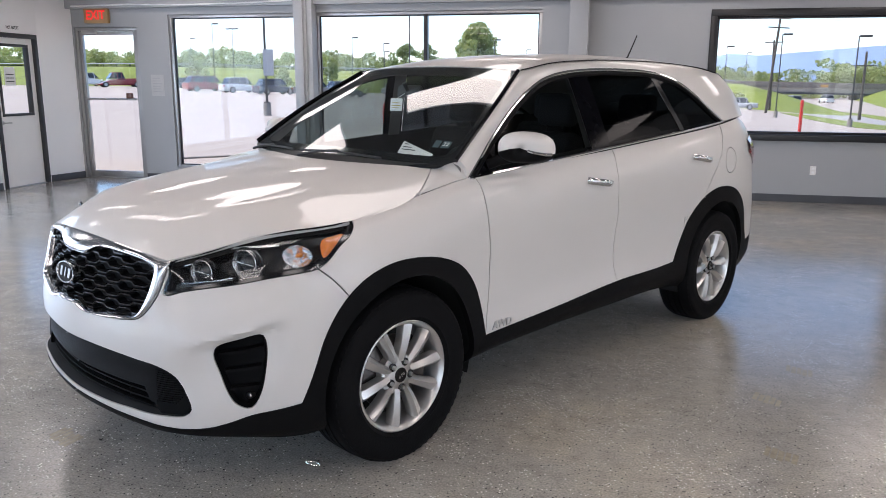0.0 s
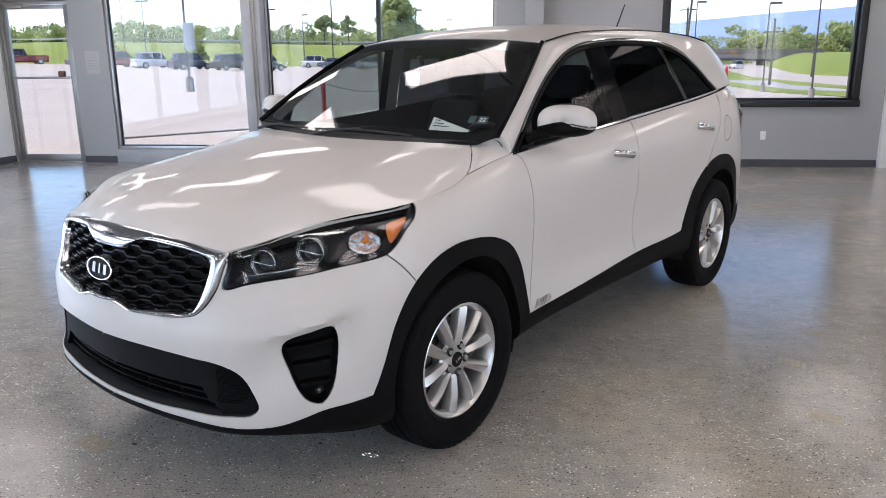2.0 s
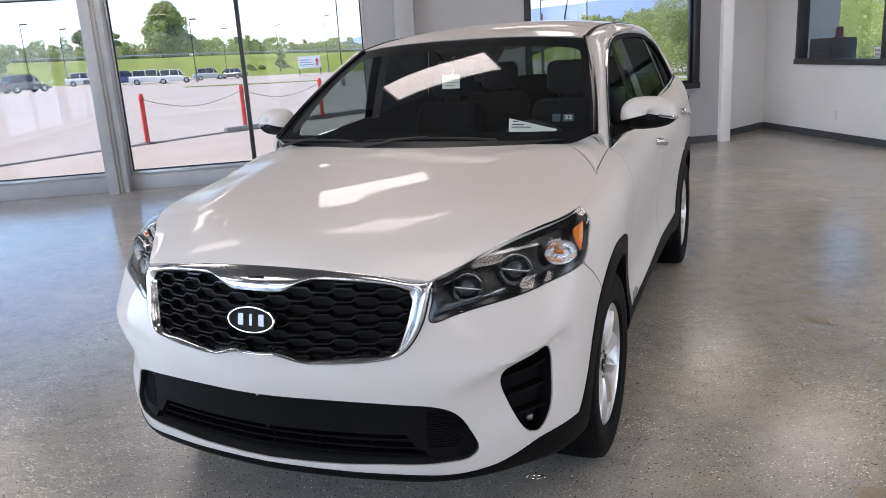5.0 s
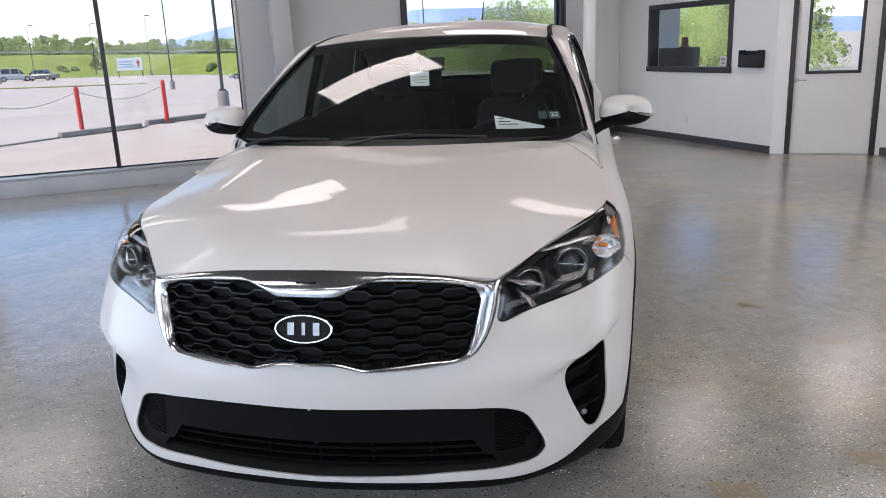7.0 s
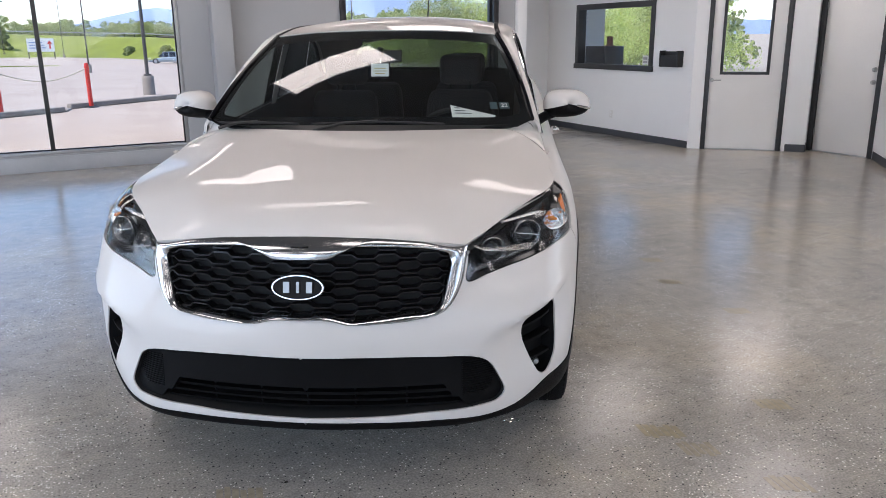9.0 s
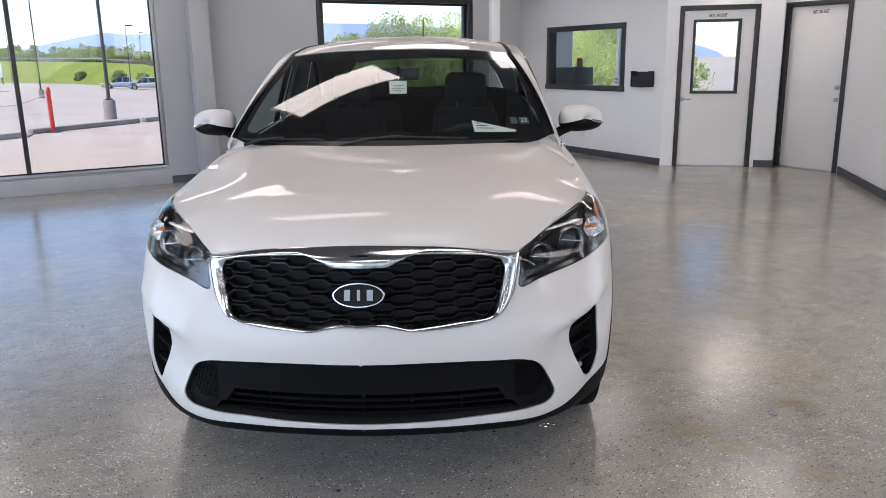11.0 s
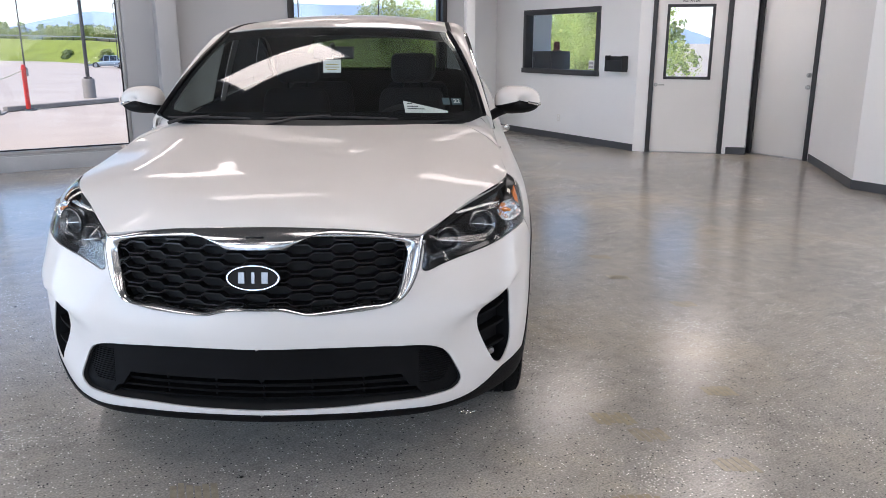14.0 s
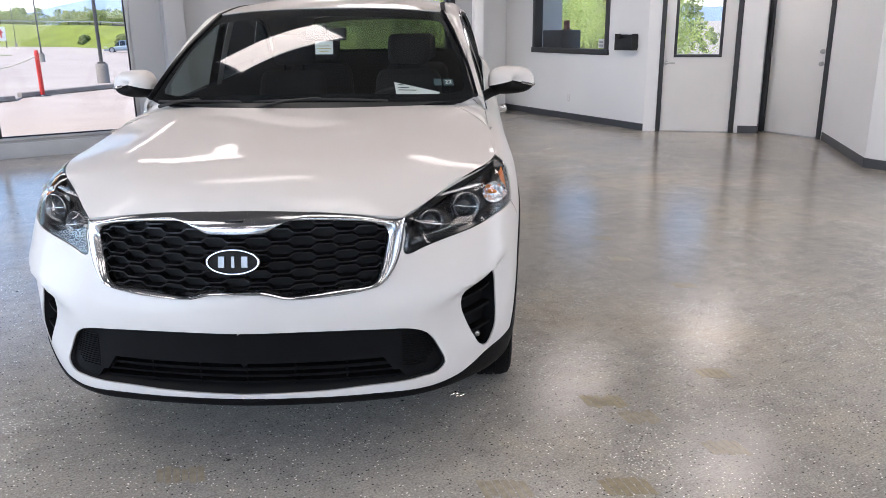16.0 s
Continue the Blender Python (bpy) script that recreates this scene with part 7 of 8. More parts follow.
def build_grille():
    grille = new("grille")
    grille.parent = CAR
    tagged(grille, "black mesh grille in a chrome frame")
    # frame with a rounded face, swept between its outer and inner edge
    inner = LLOOPS["chrome_in"][::-1]
    outer = np.vstack([LLOOPS["chrome_out"][:-1], [(x, VS) for x in np.linspace(0.597, 0.0, 70)]])
    mid = np.array((0.0, v_at_z(0.0, 0.778) * VS))

    def bearing(q):
        return np.arctan2(q[:, 1] - mid[1], (q[:, 0] - mid[0]) * 0.35)
    cut = np.r_[0, np.cumsum(np.hypot(*np.diff(inner, axis=0).T))]
    u = np.linspace(0, cut[-1], 170)
    inn = np.stack([np.interp(u, cut, inner[:, 0]), np.interp(u, cut, inner[:, 1])], 1)
    ang = np.maximum.accumulate(bearing(outer))
    out = np.stack([np.interp(bearing(inn), ang, outer[:, 0]), np.interp(bearing(inn), ang, outer[:, 1])], 1)
    bm = bmesh.new()
    rows = []
    for w, l in ((0.03, -0.010), (0.03, 0.002), (0.10, 0.0075), (0.25, 0.0125), (0.45, 0.0145), (0.65, 0.0125), (0.85, 0.007), (1.0, -0.001), (1.0, -0.030)):
        q = out + (inn - out) * w
        rows.append([bm.verts.new(p) for p in body_point(q[:, 0], q[:, 1] / VS, l)])
    for A, B in zip(rows, rows[1:]):
        for k in range(len(A) - 1):
            bm.faces.new((A[k], A[k + 1], B[k + 1], B[k]))
    bmesh.ops.recalc_face_normals(bm, faces=bm.faces[:])
    mirror_in(bm)
    part("grille_frame", bm, M_SATIN, grille, "satin chrome frame", angle=50)
    boxed("sensor_slot", (-0.003, 0.003, -0.030, 0.030, -0.004, 0.004), M_GLOSSBLACK, grille, bevel=0.002, m=Matrix.Translation(sz(0.0, 0.905, 0.0125)))
    pocket("grille_back", "chrome_in", "grille", M_DEEP, 0.055, True, grille)
    loop = LLOOPS["chrome_in"]
    for row in range(10):
        z0 = 0.662 + row * 0.0262
        runs, run = [], []
        for s in np.arange(0.0, 0.535, 0.005):
            ph = (s / 0.148 + (0.5 if row % 2 else 0.0)) % 1.0
            w = abs(ph - 0.5) * 2
            z = z0 + 0.0062 * (2 * min(1, max(0, (w - 0.38) / 0.24)) - 1) + 0.02 * (s / 0.5) ** 2 * (0.4 - row / 10)
            if inside(loop, np.array([(s, v_at_z(s, z) * VS)]))[0] and s < 0.528:
                run.append((s, z, -0.012))
            else:
                runs.append(run)
                run = []
        for run in runs:
            if len(run) < 3:
                continue
            bm = bmesh.new()
            ribbon(bm, run, 0.0018, 0.0036, 0.035)
            bmesh.ops.recalc_face_normals(bm, faces=bm.faces[:])
            if run[0][0] < 0.001:
                bmesh.ops.delete(bm, geom=[f for f in bm.faces if all(abs(v.co.y) < 1e-5 for v in f.verts)], context="FACES_ONLY")
                mirror_in(bm)
                part("grille_bar", bm, M_GRILLE, grille, angle=30)
            else:
                mirrored(part("grille_bar", bm, M_GRILLE, grille, angle=30))
    badge = new("badge")
    badge.parent = grille
    tagged(badge, "oval badge with a chrome rim")
    f = axis_frame(sz(0.0, 0.782, 0.004), body_normal(0.001, 0.782) * Vector((1, 0, 1)))
    n = 56
    bm = bmesh.new()
    prof = [(1.0, -0.02), (1.0, 0.006), (0.975, 0.0085), (0.93, 0.0085), (0.90, 0.004), (0.90, -0.01)]
    rows = [[bm.verts.new((0.0885 * (math.cos(2 * math.pi * k / n)) * r, 0.0425 * (1 - (1 - r) * 1.6) * math.sin(2 * math.pi * k / n), h)) for k in range(n)] for r, h in prof]
    for A, B in zip(rows, rows[1:]):
        for k in range(n):
            bm.faces.new((A[k], A[(k + 1) % n], B[(k + 1) % n], B[k]))
    bmesh.ops.transform(bm, matrix=f, verts=bm.verts[:])
    bmesh.ops.recalc_face_normals(bm, faces=bm.faces[:])
    part("badge_rim", bm, M_SATIN, badge)
    bm = bmesh.new()
    bm.faces.new([bm.verts.new((0.0805 * math.cos(2 * math.pi * k / n), 0.036 * math.sin(2 * math.pi * k / n), 0.002)) for k in range(n)])
    bmesh.ops.transform(bm, matrix=f, verts=bm.verts[:])
    part("badge_field", bm, M_DEEP, badge)
    bm = bmesh.new()
    for x, w in ((-0.038, 0.020), (0.0, 0.010), (0.038, 0.020)):
        box(bm, x - w / 2, x + w / 2, -0.018, 0.018, 0.0022, 0.0062)
    bmesh.ops.transform(bm, matrix=f, verts=bm.verts[:])
    part("badge_mark", bm, M_MARK, badge)


M_GRILLE = mat("gloss_black_grille", (0.006, 0.006, 0.007), 0.36, spec=0.3, vary=0.2, scale=9, fine=120, bump=0.02)


def build_intake():
    intake = new("lower_intake")
    intake.parent = CAR
    tagged(intake, "black lower air intake with thin bars")
    pocket("intake_back", "intake", "intake", M_DEEP, 0.12, True, intake)
    c = LV2[LTRI].mean(1)
    zc = np.array([body_profile(a, b / VS)[1] for a, b in c])
    lim = 0.412 + 0.0 * c[:, 0]
    outer = 0.565 - (zc - 0.33) * 1.1
    sel = (LTAG == "intake") & ((zc > lim) | (c[:, 0] > outer))
    bm = bmesh.new()
    patch(bm, LV2, LTRI[sel], -0.020)
    rim(bm, 0.0, 0.06, lambda e: all(abs(v.co.y) < 1e-4 for v in e.verts))
    mirror_in(bm)
    part("intake_panel", bm, M_CLAD, intake, "matt black plastic panel", angle=40)
    for z in (0.392, 0.366, 0.342):
        bm = bmesh.new()
        ribbon(bm, [(s, z, -0.035) for s in np.arange(0, 0.55, 0.03)], 0.004, 0.004, 0.03)
        bmesh.ops.recalc_face_normals(bm, faces=bm.faces[:])
        mirror_in(bm)
        part("intake_bar", bm, M_CLAD, intake)
    for s0 in (0.0, 0.17, 0.35):
        bm = bmesh.new()
        tube(bm, [sz(s0, 0.33, -0.05), sz(s0, 0.41, -0.05)], 0.004, 6)
        ob = part("intake_strut", bm, M_CLAD, intake)
        if s0:
            mirrored(ob)
    # fine ribs at both ends
    for k in range(15):
        z = 0.377 + k * 0.0082
        bm = bmesh.new()
        e = 0.60 + 0.07 * math.sin(math.pi * (k + 3) / 20)
        ribbon(bm, [(s, z, -0.016) for s in np.linspace(0.545 + 0.002 * k * 0, e, 5)], 0.0016, 0.0016, 0.006)
        bmesh.ops.recalc_face_normals(bm, faces=bm.faces[:])
        mirrored(part("intake_rib", bm, M_CLAD, intake))


def build_fog():
    pocket("side_duct", "fog", "fog", M_CLAD, 0.055, False, None, "black side duct with slats")
    for z0, dz in ((0.568, 0.024), (0.505, 0.020), (0.442, 0.015)):
        bm = bmesh.new()
        a = 0.802 + (0.568 - z0) * 0.32
        ribbon(bm, [(s, z0 + dz * (s - a) / 0.16, -0.016) for s in np.linspace(a, 0.970 - (0.568 - z0) * 0.16, 8)], 0.004, 0.007, 0.035)
        bmesh.ops.recalc_face_normals(bm, faces=bm.faces[:])
        mirrored(part("duct_slat", bm, M_CLAD, CAR))
    bm = bmesh.new()
    lathe(bm, [(0.0, 0.006), (0.009, 0.005), (0.013, 0.0), (0.013, -0.02)], 20, axis_frame(sz(0.908, 0.405, -0.045), (1, 0.3, 0)))
    mirrored(part("duct_lamp", bm, M_STEEL, CAR))


def build_headlamps():
    head = new("headlamp")
    head.parent = CAR
    tagged(head, "clear headlamp with projectors and an amber corner")
    loop = LLOOPS["lamp"]
    bm = bmesh.new()
    patch(bm, LV2, LTRI[LTAG == "lamp"], 0.001)
    rim(bm, 0.0022, 0.008)
    lens = part("lens", bm, M_LENS, head, angle=60)
    lens.visible_shadow = False
    bm = bmesh.new()
    extrude_outline(bm, [lay_point(q, -0.006) for q in loop], [lay_point(q, -0.075) for q in loop])
    patch(bm, LV2, LTRI[LTAG == "lamp"], -0.075)
    bmesh.ops.remove_doubles(bm, verts=bm.verts[:], dist=0.0005)
    part("lamp_housing", bm, M_LAMPBODY, head, angle=40)
    # dark band along the edge of the lens
    cen = loop.mean(0)
    bm = bmesh.new()
    inner = []
    for i, q in enumerate(loop):
        t = loop[(i + 1) % len(loop)] - loop[i - 1]
        n = np.array([-t[1], t[0]]) / (np.linalg.norm(t) + 1e-9)
        if n @ (cen - q) < 0:
            n = -n
        inner.append(q + n * 0.013)
    extrude_outline(bm, [lay_point(q, -0.004) for q in loop], [lay_point((q[0], min(q[1], VS)), -0.005) for q in inner])
    part("lens_band", bm, M_FRIT, head)
    for s, z, r in ((0.725, 0.848, 0.040), (0.925, 0.884, 0.043)):
        f = axis_frame(sz(s, z, -0.040), (0.93, 0.36, 0.03))
        pr = new("projector")
        pr.parent = head
        bm = bmesh.new()
        lathe(bm, [(r * 1.02, -0.03), (r * 1.06, 0.010), (r * 1.02, 0.015), (r * 0.97, 0.013), (r * 0.92, 0.004), (r * 0.84, -0.004), (r * 0.80, -0.03)], 36, f)
        part("projector_ring", bm, M_CUP, pr)
        bm = bmesh.new()
        lathe(bm, [(r * 0.80, -0.014), (r * 0.74, -0.002), (r * 0.58, 0.009), (r * 0.36, 0.016), (r * 0.15, 0.019), (0.0, 0.0195)], 32, f)
        part("projector_lens", bm, M_PROJ, pr)
        bm = bmesh.new()
        lathe(bm, [(r * 1.20, 0.016), (r * 1.16, 0.019), (r * 1.10, 0.015), (r * 1.00, -0.002), (r * 0.86, -0.022)], 28, f)
        part("projector_cup", bm, M_CUP, pr, smooth=False)
        bm = bmesh.new()
        box(bm, -r * 0.98, r * 0.98, -0.0015, 0.0025, 0.008, 0.0200, bevel=0.001, segs=1, m=f @ Matrix.Rotation(radians(-8), 4, "Z"))
        part("projector_bar", bm, M_CUP, pr)
        bm = bmesh.new()
        lathe(bm, [(r * 1.35, 0.002), (r * 1.38, 0.008), (r * 1.30, 0.010), (r * 1.14, -0.006)], 36, f)
        part("projector_bezel", bm, M_LAMPBODY, pr)
    bm = bmesh.new()
    f = axis_frame(sz(1.120, 0.905, -0.026), (0.80, 0.58, 0.05)) @ Matrix.Diagonal((1.12, 0.80, 1.0, 1.0))
    jit = random.Random(31)
    rings = [[bm.verts.new(f @ Vector((r * math.cos(2 * math.pi * k / 16), r * math.sin(2 * math.pi * k / 16), z + jit.uniform(-0.0045, 0.0045)))) for k in range(16)] for r, z in ((0.050, 0.004), (0.043, -0.006), (0.034, -0.014), (0.024, -0.021), (0.012, -0.025))]
    for A, B in zip(rings, rings[1:]):
        for k in range(16):
            bm.faces.new((A[k], A[(k + 1) % 16], B[(k + 1) % 16], B[k]))
    bm.faces.new(rings[-1])
    part("corner_reflector", bm, M_REFLECT, head, smooth=False)
    bm = bmesh.new()
    lathe(bm, [(0.0, 0.010), (0.006, 0.008), (0.009, 0.0), (0.009, -0.012), (0.012, -0.016), (0.012, -0.024)], 16, f)
    part("bulb", bm, M_AMBER, head, "small amber bulb")
    bm = bmesh.new()
    am = [(1.212, 0.893), (1.25, 0.914), (1.288, 0.946), (1.312, 0.966), (1.272, 0.962), (1.222, 0.951), (1.208, 0.922)]
    ps = dense(am, True, 0.01, True)
    c = ps.mean(0)
    rows = [[bm.verts.new(sz(*(c + (q - c) * w), -0.016 - 0.012 * (1 - w))) for q in ps] for w in (1.0, 0.66, 0.33)]
    for A, B in zip(rows, rows[1:]):
        for k in range(len(ps)):
            bm.faces.new((A[k], A[(k + 1) % len(ps)], B[(k + 1) % len(ps)], B[k]))
    bm.faces.new(rows[-1])
    bmesh.ops.recalc_face_normals(bm, faces=bm.faces[:])
    part("turn_signal", bm, M_AMBER, head, "amber turn signal")
    for pts, w in (([(0.625, 0.806, -0.03), (0.70, 0.812, -0.032), (0.80, 0.824, -0.034), (0.86, 0.836, -0.035)], 0.002), ([(0.84, 0.925, -0.035), (0.95, 0.934, -0.035), (1.06, 0.94, -0.035)], 0.003),
                   ([(0.63, 0.868, -0.03), (0.72, 0.885, -0.03)], 0.003)):
        bm = bmesh.new()
        ribbon(bm, pts, w, w, 0.012)
        bmesh.ops.recalc_face_normals(bm, faces=bm.faces[:])
        part("chrome_blade", bm, M_REFLECT, head)
    bm = bmesh.new()
    ribbon(bm, [(s, 0.797 + (s - 0.62) * 0.115, -0.02) for s in np.linspace(0.615, 0.99, 20)], 0.006, 0.006, 0.03)
    bmesh.ops.recalc_face_normals(bm, faces=bm.faces[:])
    part("lower_ledge", bm, M_LAMPBODY, head)
    # the other side
    two = new("headlamp")
    two.parent = CAR
    tagged(two, "clear headlamp with projectors and an amber corner")

    def over(src, dst):
        for ob in list(src.children):
            if ob.data is None:
                e = new("projector")
                e.parent = dst
                over(ob, e)
            else:
                m = mirrored(ob)
                m.parent = dst
    over(head, two)


M_PROJ = mat("projector_glass", (0.03, 0.032, 0.035), 0.04, vary=0.1, scale=20, fine=60, bump=0, coat=1.0)


def build_mirror():
    mir = new("door_mirror")
    mir.parent = CAR
    tagged(mir, "white door mirror with a black lower shell")
    c = Vector((-0.708, 0.972, 1.228))

    def shell(u, w):
        """u round the outline in the Y-Z plane, w from the front pole to the back rim."""
        a = 2 * math.pi * u
        cy, cz = math.cos(a), math.sin(a)
        e = 0.72
        y = math.copysign(abs(cy) ** e, cy) * 0.118
        z = math.copysign(abs(cz) ** 0.8, cz) * (0.084 if cz > 0 else 0.066)
        z *= 1 - 0.16 * (y / 0.122 * 0.5 + 0.5)
        g = math.sin(w * math.pi / 2) ** 0.62
        x = 0.085 * math.cos(w * math.pi / 2) ** 0.9 - 0.030 * (y / 0.122) * 1.0 - (0.02 if w > 0.99 else 0)
        return c + Vector((x, y * g, z * g + 0.010 * (1 - g)))
    for name, lo, hi, material in (("mirror_cap", 0.0, 0.5, M_PAINT), ("mirror_base", 0.5, 1.0, M_CLAD)):
        bm = bmesh.new()
        grid_surface(bm, lambda u, w: shell(u, w), 40, 16, lo - 0.03 if lo == 0 else lo + 0.03, hi + 0.03 if lo == 0 else hi - 0.03)
        bmesh.ops.remove_doubles(bm, verts=bm.verts[:], dist=1e-4)
        bmesh.ops.recalc_face_normals(bm, faces=bm.faces[:])
        part(name, bm, material, mir, angle=60)
    bm = bmesh.new()
    pts = [shell(1.0 - 0.032, w) + (shell(1.0 - 0.032, w) - c).normalized() * 0.002 for w in np.linspace(0.15, 0.95, 14)]
    tube(bm, pts, 0.0075, 8)
    part("mirror_strip", bm, M_CHROME, mir, "chrome strip with a clear signal lens")
    bm = bmesh.new()
    tube(bm, [(-0.615, 0.82, 1.155), (-0.640, 0.86, 1.176), (-0.690, 0.91, 1.190)], 0.024, 12)
    part("mirror_arm", bm, M_CLAD, mir)
    bm = bmesh.new()
    grid_surface(bm, lambda u, w: Vector((c.x - 0.035 - 0.03 * (w * 2 - 1), c.y + (w * 2 - 1) * 0.092, c.z + (u * 2 - 1) * 0.048)), 6, 6)
    part("mirror_glass", bm, M_CHROME, mir)
    two = new("door_mirror")
    two.parent = CAR
    tagged(two, "white door mirror with a black lower shell")
    for ob in list(mir.children):
        mirrored(ob).parent = two


def build_handles():
    for x, z in ((-1.35, 1.023), (-2.45, 1.073)):
        s = float(s_at_x(x))
        h = new("door_handle")
        h.parent = CAR
        tagged(h, "chrome door handle")
        bm = bmesh.new()
        pts = [sz(s + d, z + 0.012 * -d / 0.09, l) for d, l in ((-0.092, 0.006), (-0.085, 0.020), (-0.05, 0.031), (0.0, 0.034), (0.05, 0.030), (0.082, 0.020), (0.092, 0.006))]
        tube(bm, pts, 0.0145, 10)
        bmesh.ops.scale(bm, vec=(1, 1, 1.25), space=Matrix.Translation(-sz(s, z)), verts=bm.verts[:])
        b1 = part("grip", bm, M_CHROME, h)
        bm = bmesh.new()
        tube(bm, [sz(s + 0.085, z - 0.010, 0.0), sz(s + 0.085, z - 0.010, 0.026)], 0.017, 12)
        b2 = part("lock_cap", bm, M_CHROME, h)
        bm = bmesh.new()
        n = 24
        rows = [[bm.verts.new(sz(s + 0.058 * r * math.cos(2 * math.pi * k / n), z + 0.036 * r * math.sin(2 * math.pi * k / n), 0.0012)) for k in range(n)] for r in (1, 0.6, 0.25)]
        for A, B in zip(rows, rows[1:]):
            for k in range(n):
                bm.faces.new((A[k], A[(k + 1) % n], B[(k + 1) % n], B[k]))
        bm.faces.new(rows[-1])
        bmesh.ops.recalc_face_normals(bm, faces=bm.faces[:])
        b3 = part("grip_dish", bm, M_PAINT, h)
        two = new("door_handle")
        two.parent = CAR
        tagged(two, "chrome door handle")
        for b in (b1, b2, b3):
            mirrored(b).parent = two




def build_car_small():
    # wipers along the windshield foot
    for a0, a1, ap in ((0.27, 0.66, 0.60), (0.70, 0.95, 0.78)):
        w = new("wiper")
        w.parent = CAR
        tagged(w, "black windshield wiper")
        bm = bmesh.new()
        tube(bm, [wind_point(a0 + (a1 - a0) * t, 0.018 + 0.014 * math.sin(math.pi * t), 0.012) for t in np.linspace(0, 1, 16)], 0.0055, 6)
        part("blade", bm, M_BLACKPLASTIC, w)
        bm = bmesh.new()
        am = (a0 + a1) / 2
        tube(bm, [wind_point(a1 - 0.01, -0.03, 0.012), wind_point((a1 + am) / 2, 0.012, 0.022), wind_point(am, 0.034, 0.020)], 0.008, 8, r_end=0.005)
        part("wiper_arm", bm, M_BLACKPLASTIC, w)
    bm = bmesh.new()
    p = roof_point(0.855, 0.0) + Vector((0, 0.03, 0))
    lathe(bm, [(0.0, 0.032), (0.008, 0.03), (0.014, 0.02), (0.026, 0.006), (0.030, -0.004)], 20, Matrix.Translation(p))
    an = part("antenna_base", bm, M_GLOSSBLACK, CAR)
    bm = bmesh.new()
    tube(bm, [p + Vector((0, 0, 0.02)), p + Vector((-0.060, 0, 0.10)), p + Vector((-0.125, 0, 0.19))], 0.006, 8, r_end=0.004)
    part("antenna_rod", bm, M_BLACKPLASTIC, CAR, "short black roof antenna")
    # door letters
    s = 2.205
    n = body_normal(s, 0.436)
    f = axis_frame(sz(s, 0.430, 0.004), n)
    letters = text_mesh("door_letters", "AWD", 0.047, M_STEEL, f, CAR, "dark chrome slanted letters on the door", 0.002, 0.0010, 1.2)
    letters.data.transform(Matrix(((1, 0.28, 0, 0), (0, 1, 0, 0), (0, 0, 1, 0), (0, 0, 0, 1))))
    # wheel wells and floor of the car
    for x in (0.0, -2.78):
        bm = bmesh.new()
        n = 28
        for sg in (1,):
            rows = []
            for y in (0.50, 0.895):
                rows.append([bm.verts.new((x + 0.43 * math.cos(a), y, 0.36 + 0.43 * math.sin(a))) for a in np.linspace(-0.30, math.pi + 0.30, n)])
            for k in range(n - 1):
                bm.faces.new((rows[0][k], rows[0][k + 1], rows[1][k + 1], rows[1][k]))
            bm.faces.new([bm.verts.new(v.co) for v in rows[0]])
        mirrored(part("wheel_well", bm, M_DEEP, CAR))
    boxed("underbody", (-3.6, 0.72, -0.52, 0.52, 0.26, 0.44), M_DEEP, CAR, bevel=0.03)
    boxed("underbody", (-2.32, -0.47, -0.83, 0.83, 0.32, 0.46), M_DEEP, CAR, bevel=0.03)


def seat(x, y, rear=False, w=0.50):
    st = new("seat")
    st.parent = CAR
    tagged(st, "dark fabric car seat with a headrest")
    bm = bmesh.new()
    box(bm, x - 0.02, x + 0.50, y - w / 2, y + w / 2, 0.52, 0.70, bevel=0.06, segs=3)
    part("cushion", bm, M_FABRIC, st)
    bm = bmesh.new()
    vs = box(bm, -0.075, 0.075, -w / 2, w / 2, 0.0, 0.62, bevel=0.065, segs=4)
    for v in bm.verts:
        v.co.y *= 1 - 0.22 * max(0, v.co.z - 0.3) / 0.32
        v.co.x += 0.03 * abs(v.co.y) / w
    bmesh.ops.transform(bm, matrix=pose(x, y, 0.64, 0, -16, 0), verts=bm.verts[:])
    part("backrest", bm, M_FABRIC, st)
    bm = bmesh.new()
    box(bm, -0.05, 0.05, -0.135, 0.135, 0.0, 0.19, bevel=0.045, segs=4)
    hz = 1.27 if not rear else 1.26
    bmesh.ops.transform(bm, matrix=pose(x - 0.195, y, hz, 0, -10, 0), verts=bm.verts[:])
    part("headrest", bm, M_FABRIC, st)
    for dy in (-0.06, 0.06):
        bm = bmesh.new()
        tube(bm, [(x - 0.17, y + dy, 1.20), (x - 0.19, y + dy, hz + 0.04)], 0.006, 8)
        part("headrest_post", bm, M_LAMPBODY, st)


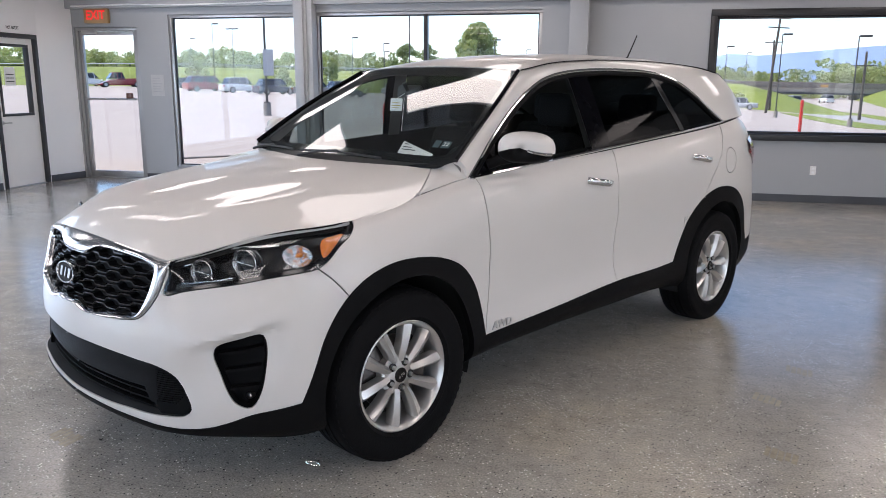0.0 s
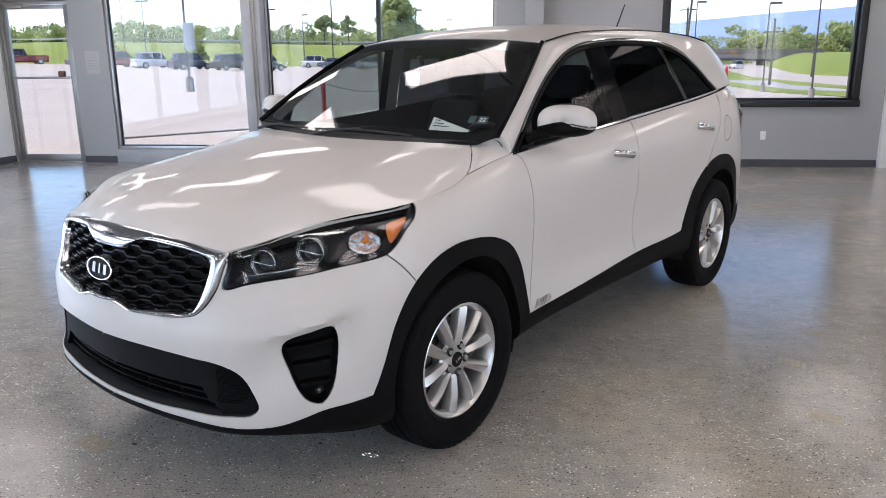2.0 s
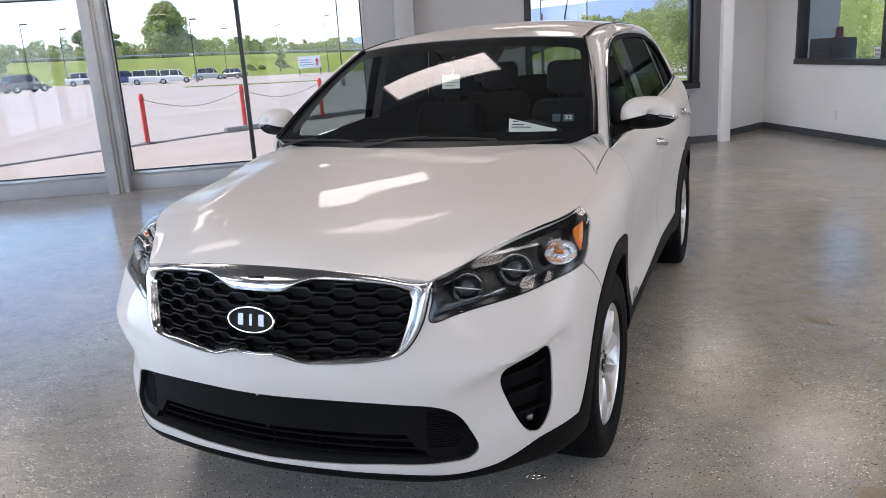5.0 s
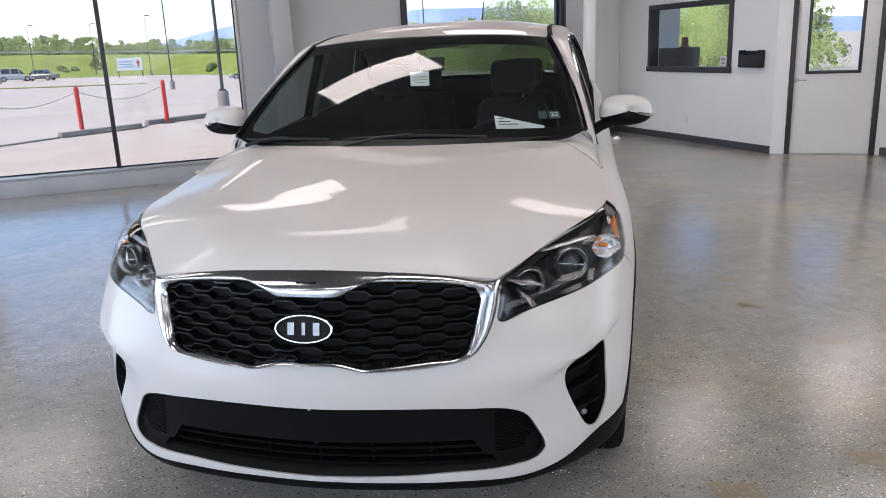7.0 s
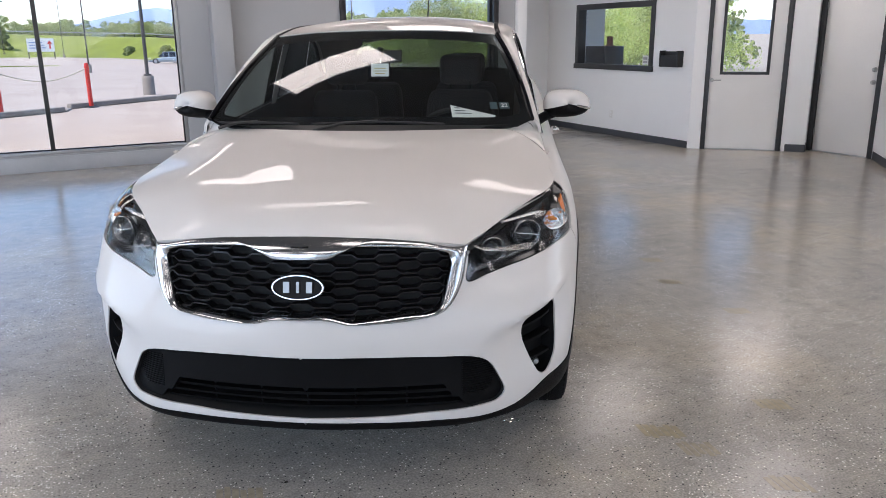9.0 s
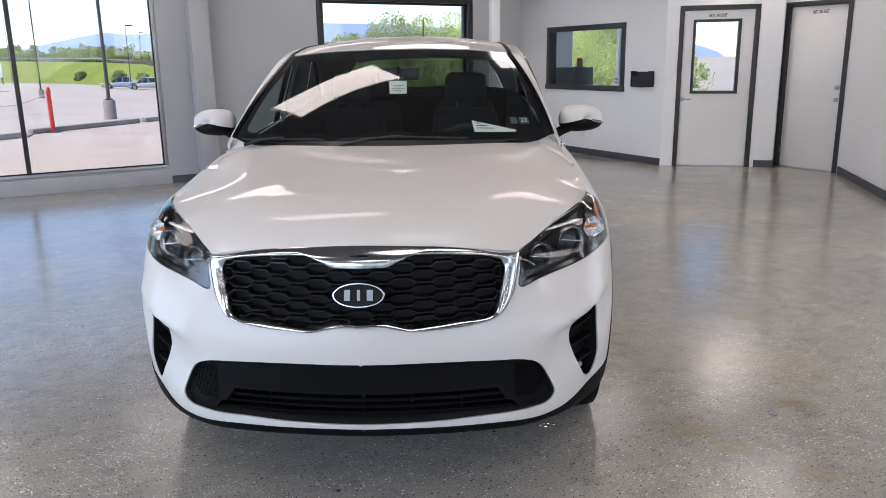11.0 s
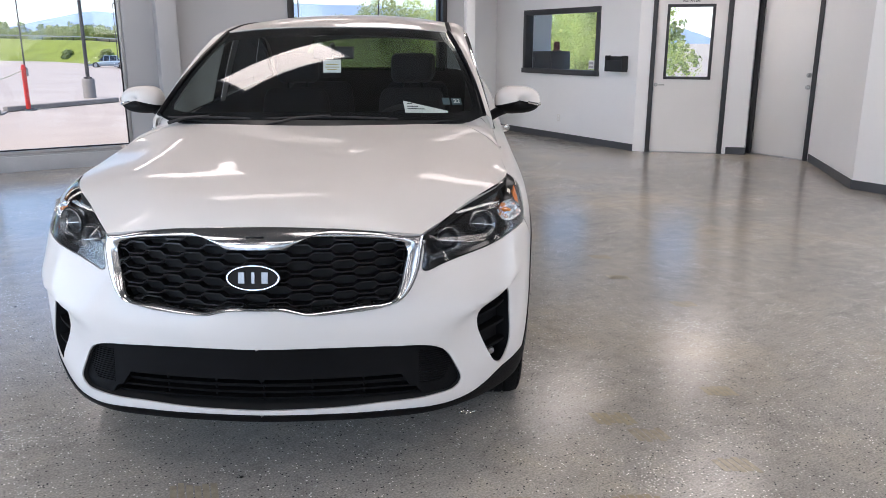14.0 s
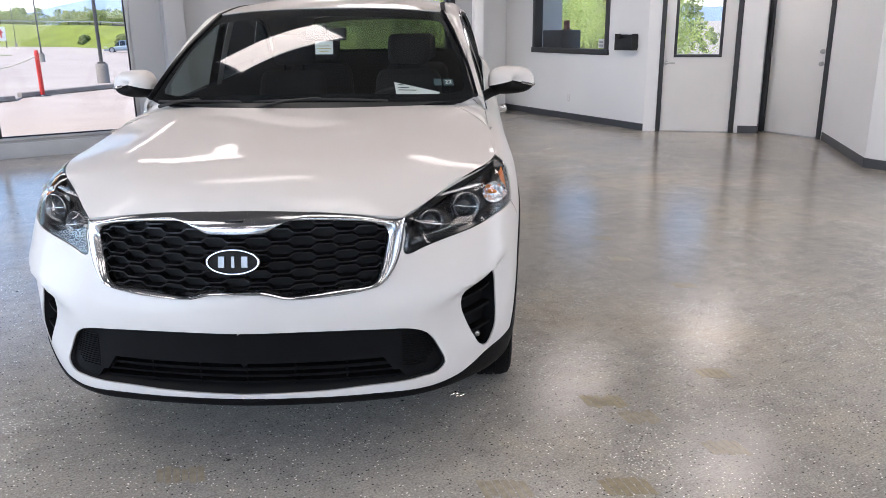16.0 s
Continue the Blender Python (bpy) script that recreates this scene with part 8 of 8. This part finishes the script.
def build_cabin():
    for y in (0.37, -0.37):
        seat(-1.55, y)
    for y in (0.36, -0.36):
        seat(-2.45, y, True, 0.56)
    bm = bmesh.new()
    grid_surface(bm, lambda a, b: Vector((-0.40 - 0.50 * b + 0.04 * (2 * a - 1) ** 2 * -1, 0.74 * (1 - 2 * a), 1.105 + 0.035 * math.sin(math.pi * b) + 0.012 * math.exp(-((a - 0.26) / 0.1) ** 2) * b)), 30, 12)
    grid_surface(bm, lambda a, b: Vector((-0.90 - 0.06 * math.sin(math.pi * b), 0.74 * (1 - 2 * a), 1.105 - 0.45 * b)), 12, 8)
    part("dashboard", bm, M_DASH, CAR, "black dashboard")
    sw = new("steering_wheel")
    sw.parent = CAR
    f = axis_frame((-1.02, 0.37, 1.02), (-0.88, 0, 0.45))
    bm = bmesh.new()
    tube(bm, [f @ Vector((0.18 * math.cos(t), 0.18 * math.sin(t), 0)) for t in np.linspace(0, 2 * math.pi, 40, endpoint=False)], 0.015, 10, closed=True)
    part("wheel_rim", bm, M_DASH, sw)
    bm = bmesh.new()
    box(bm, -0.07, 0.07, -0.06, 0.06, -0.02, 0.02, bevel=0.015, m=f)
    for t in (0, math.pi, -math.pi / 2):
        tube(bm, [f @ Vector((0.06 * math.cos(t), 0.06 * math.sin(t), 0)), f @ Vector((0.17 * math.cos(t), 0.17 * math.sin(t), 0))], 0.014, 8)
    part("wheel_boss", bm, M_DASH, sw)
    # headliner, pillars' linings and door linings
    bm = bmesh.new()
    grid_surface(bm, lambda u, a: roof_point(0.03 + 0.93 * u, a * 0.97) - Vector((0, 0, 0.035)), 20, 16, 0, 1, -1, 1)
    part("headliner", bm, M_TRIMGREY, CAR, "grey headliner")
    bm = bmesh.new()
    grid_surface(bm, lambda u, w: upper_side(u * 3, w) - Vector((0.0, 0.03, 0.018)), 50, 4)
    mirrored(part("pillar_lining", bm, M_TRIMGREY, CAR, "grey pillar lining"))
    bm = bmesh.new()
    grid_surface(bm, lambda u, w: Vector((-0.5 - 2.9 * u, 0.79 - 0.04 * w + (-0.05 * max(0, u - 0.8) * 5), belt_z(-0.5 - 2.9 * u) + 0.012 - 0.7 * w)), 20, 6)
    mirrored(part("door_lining", bm, M_DASH, CAR))
    bm = bmesh.new()
    x = -1.50
    for yy in (1,):
        grid_surface(bm, lambda u, w: Vector((-1.44 - 0.10 * u + 0.05 * w, side_y(-1.5, 1.16 + 0.42 * w) - 0.05, 1.16 + 0.42 * w)), 4, 10)
    mirrored(part("b_pillar_lining", bm, M_TRIMGREY, CAR))
    boxed("cabin_floor", (-3.5, -0.5, -0.78, 0.78, 0.44, 0.50), M_DEEP, CAR)
    bm = bmesh.new()
    box(bm, -0.012, 0.012, -0.115, 0.115, -0.033, 0.033, bevel=0.011, segs=3, m=pose(-0.90, 0.0, 1.470, 0, -8, -12))
    tube(bm, [(-0.885, 0, 1.475), (-0.86, 0, 1.515)], 0.012, 8)
    part("inside_mirror", bm, M_BLACKPLASTIC, CAR, "inside rear-view mirror")


def build_papers():
    """The hang tag, dash sheet and windshield stickers."""
    tag_ = empty("hang_tag", "white card tag hanging from the inside mirror", "tag", CAR_POSE)
    bm = bmesh.new()
    box(bm, -0.001, 0.001, -0.046, 0.046, -0.066, 0.0, m=pose(-0.80, 0.005, 1.435, 0, -6, 0))
    part("card", bm, M_PAPER, tag_)
    bm = bmesh.new()
    for z, w in ((-0.024, 0.030), (-0.038, 0.036), (-0.050, 0.026)):
        box(bm, 0.0012, 0.0018, -w, w, z - 0.002, z + 0.002, m=pose(-0.80, 0.005, 1.435, 0, -6, 0))
    part("print", bm, M_OCHRE, tag_)
    bm = bmesh.new()
    tube(bm, [(-0.80, 0.005, 1.433), (-0.86, 0.003, 1.46)], 0.002, 6)
    part("string", bm, M_PAPER, tag_)
    sheet = empty("dash_sheet", "white printed sheet lying against the windshield", "paper", CAR_POSE)
    bm = bmesh.new()
    ps = [wind_point(a, b, -0.018) for a, b in ((0.245, 0.10), (0.250, 0.205), (0.115, 0.122), (0.12, 0.10))]
    bm.faces.new([bm.verts.new(p) for p in ps])
    r = bmesh.ops.extrude_face_region(bm, geom=bm.faces[:])
    for v in r["geom"]:
        if isinstance(v, bmesh.types.BMVert):
            v.co.z -= 0.0015
    part("paper_sheet", bm, M_PAPER, sheet, smooth=False)
    bm = bmesh.new()
    for k, (a0, a1, b) in enumerate(((0.238, 0.222, 0.178), (0.238, 0.205, 0.155), (0.238, 0.185, 0.135))):
        q = [wind_point(a0, b, -0.0165), wind_point(a1, b, -0.0165), wind_point(a1, b + 0.007, -0.0165), wind_point(a0, b + 0.007, -0.0165)]
        bm.faces.new([bm.verts.new(p) for p in q])
    part("print", bm, M_INK, sheet, smooth=False)
    for a0, a1, b0, b1, label, n22 in ((0.10, 0.070, 0.165, 0.225, "small dark teal windshield sticker with pale figures", True), (0.128, 0.106, 0.165, 0.225, "small dark windshield sticker", False)):
        st = empty("windshield_sticker", label, "sticker", CAR_POSE)
        bm = bmesh.new()
        bm.faces.new([bm.verts.new(wind_point(a, b, -0.007)) for a, b in ((a0, b0), (a1, b0), (a1, b1), (a0, b1))])
        part("film", bm, M_STICKER, st, smooth=False)
        if n22:
            o = wind_point((a0 + a1) / 2, (b0 + b1) / 2, -0.005)
            ex = (wind_point(a1, b0) - wind_point(a0, b0)).normalized()
            ey = (wind_point(a0, b1) - wind_point(a0, b0)).normalized()
            ez = ex.cross(ey)
            f = Matrix(((ex.x, ey.x, ez.x, o.x), (ex.y, ey.y, ez.y, o.y), (ex.z, ey.z, ez.z, o.z), (0, 0, 0, 1)))
            if ez.x < 0:
                ex = -ex
                ez = -ez
                f = Matrix(((ex.x, ey.x, ez.x, o.x), (ex.y, ey.y, ez.y, o.y), (ex.z, ey.z, ez.z, o.z), (0, 0, 0, 1)))
            text_mesh("figures", "22", 0.034, M_PAPER, f, st, "", 0.0004, 0.0006)


M_STICKER = mat("dark_teal_sticker", (0.05, 0.085, 0.10), 0.5, vary=0.15, scale=40, fine=200, bump=0)
M_OCHRE = mat("yellow_print", (0.45, 0.35, 0.08), 0.7, vary=0.1, scale=20, fine=90, bump=0)
build_grille()
build_intake()
build_fog()
build_headlamps()
build_mirror()
build_handles()
build_car_small()
build_cabin()
build_papers()
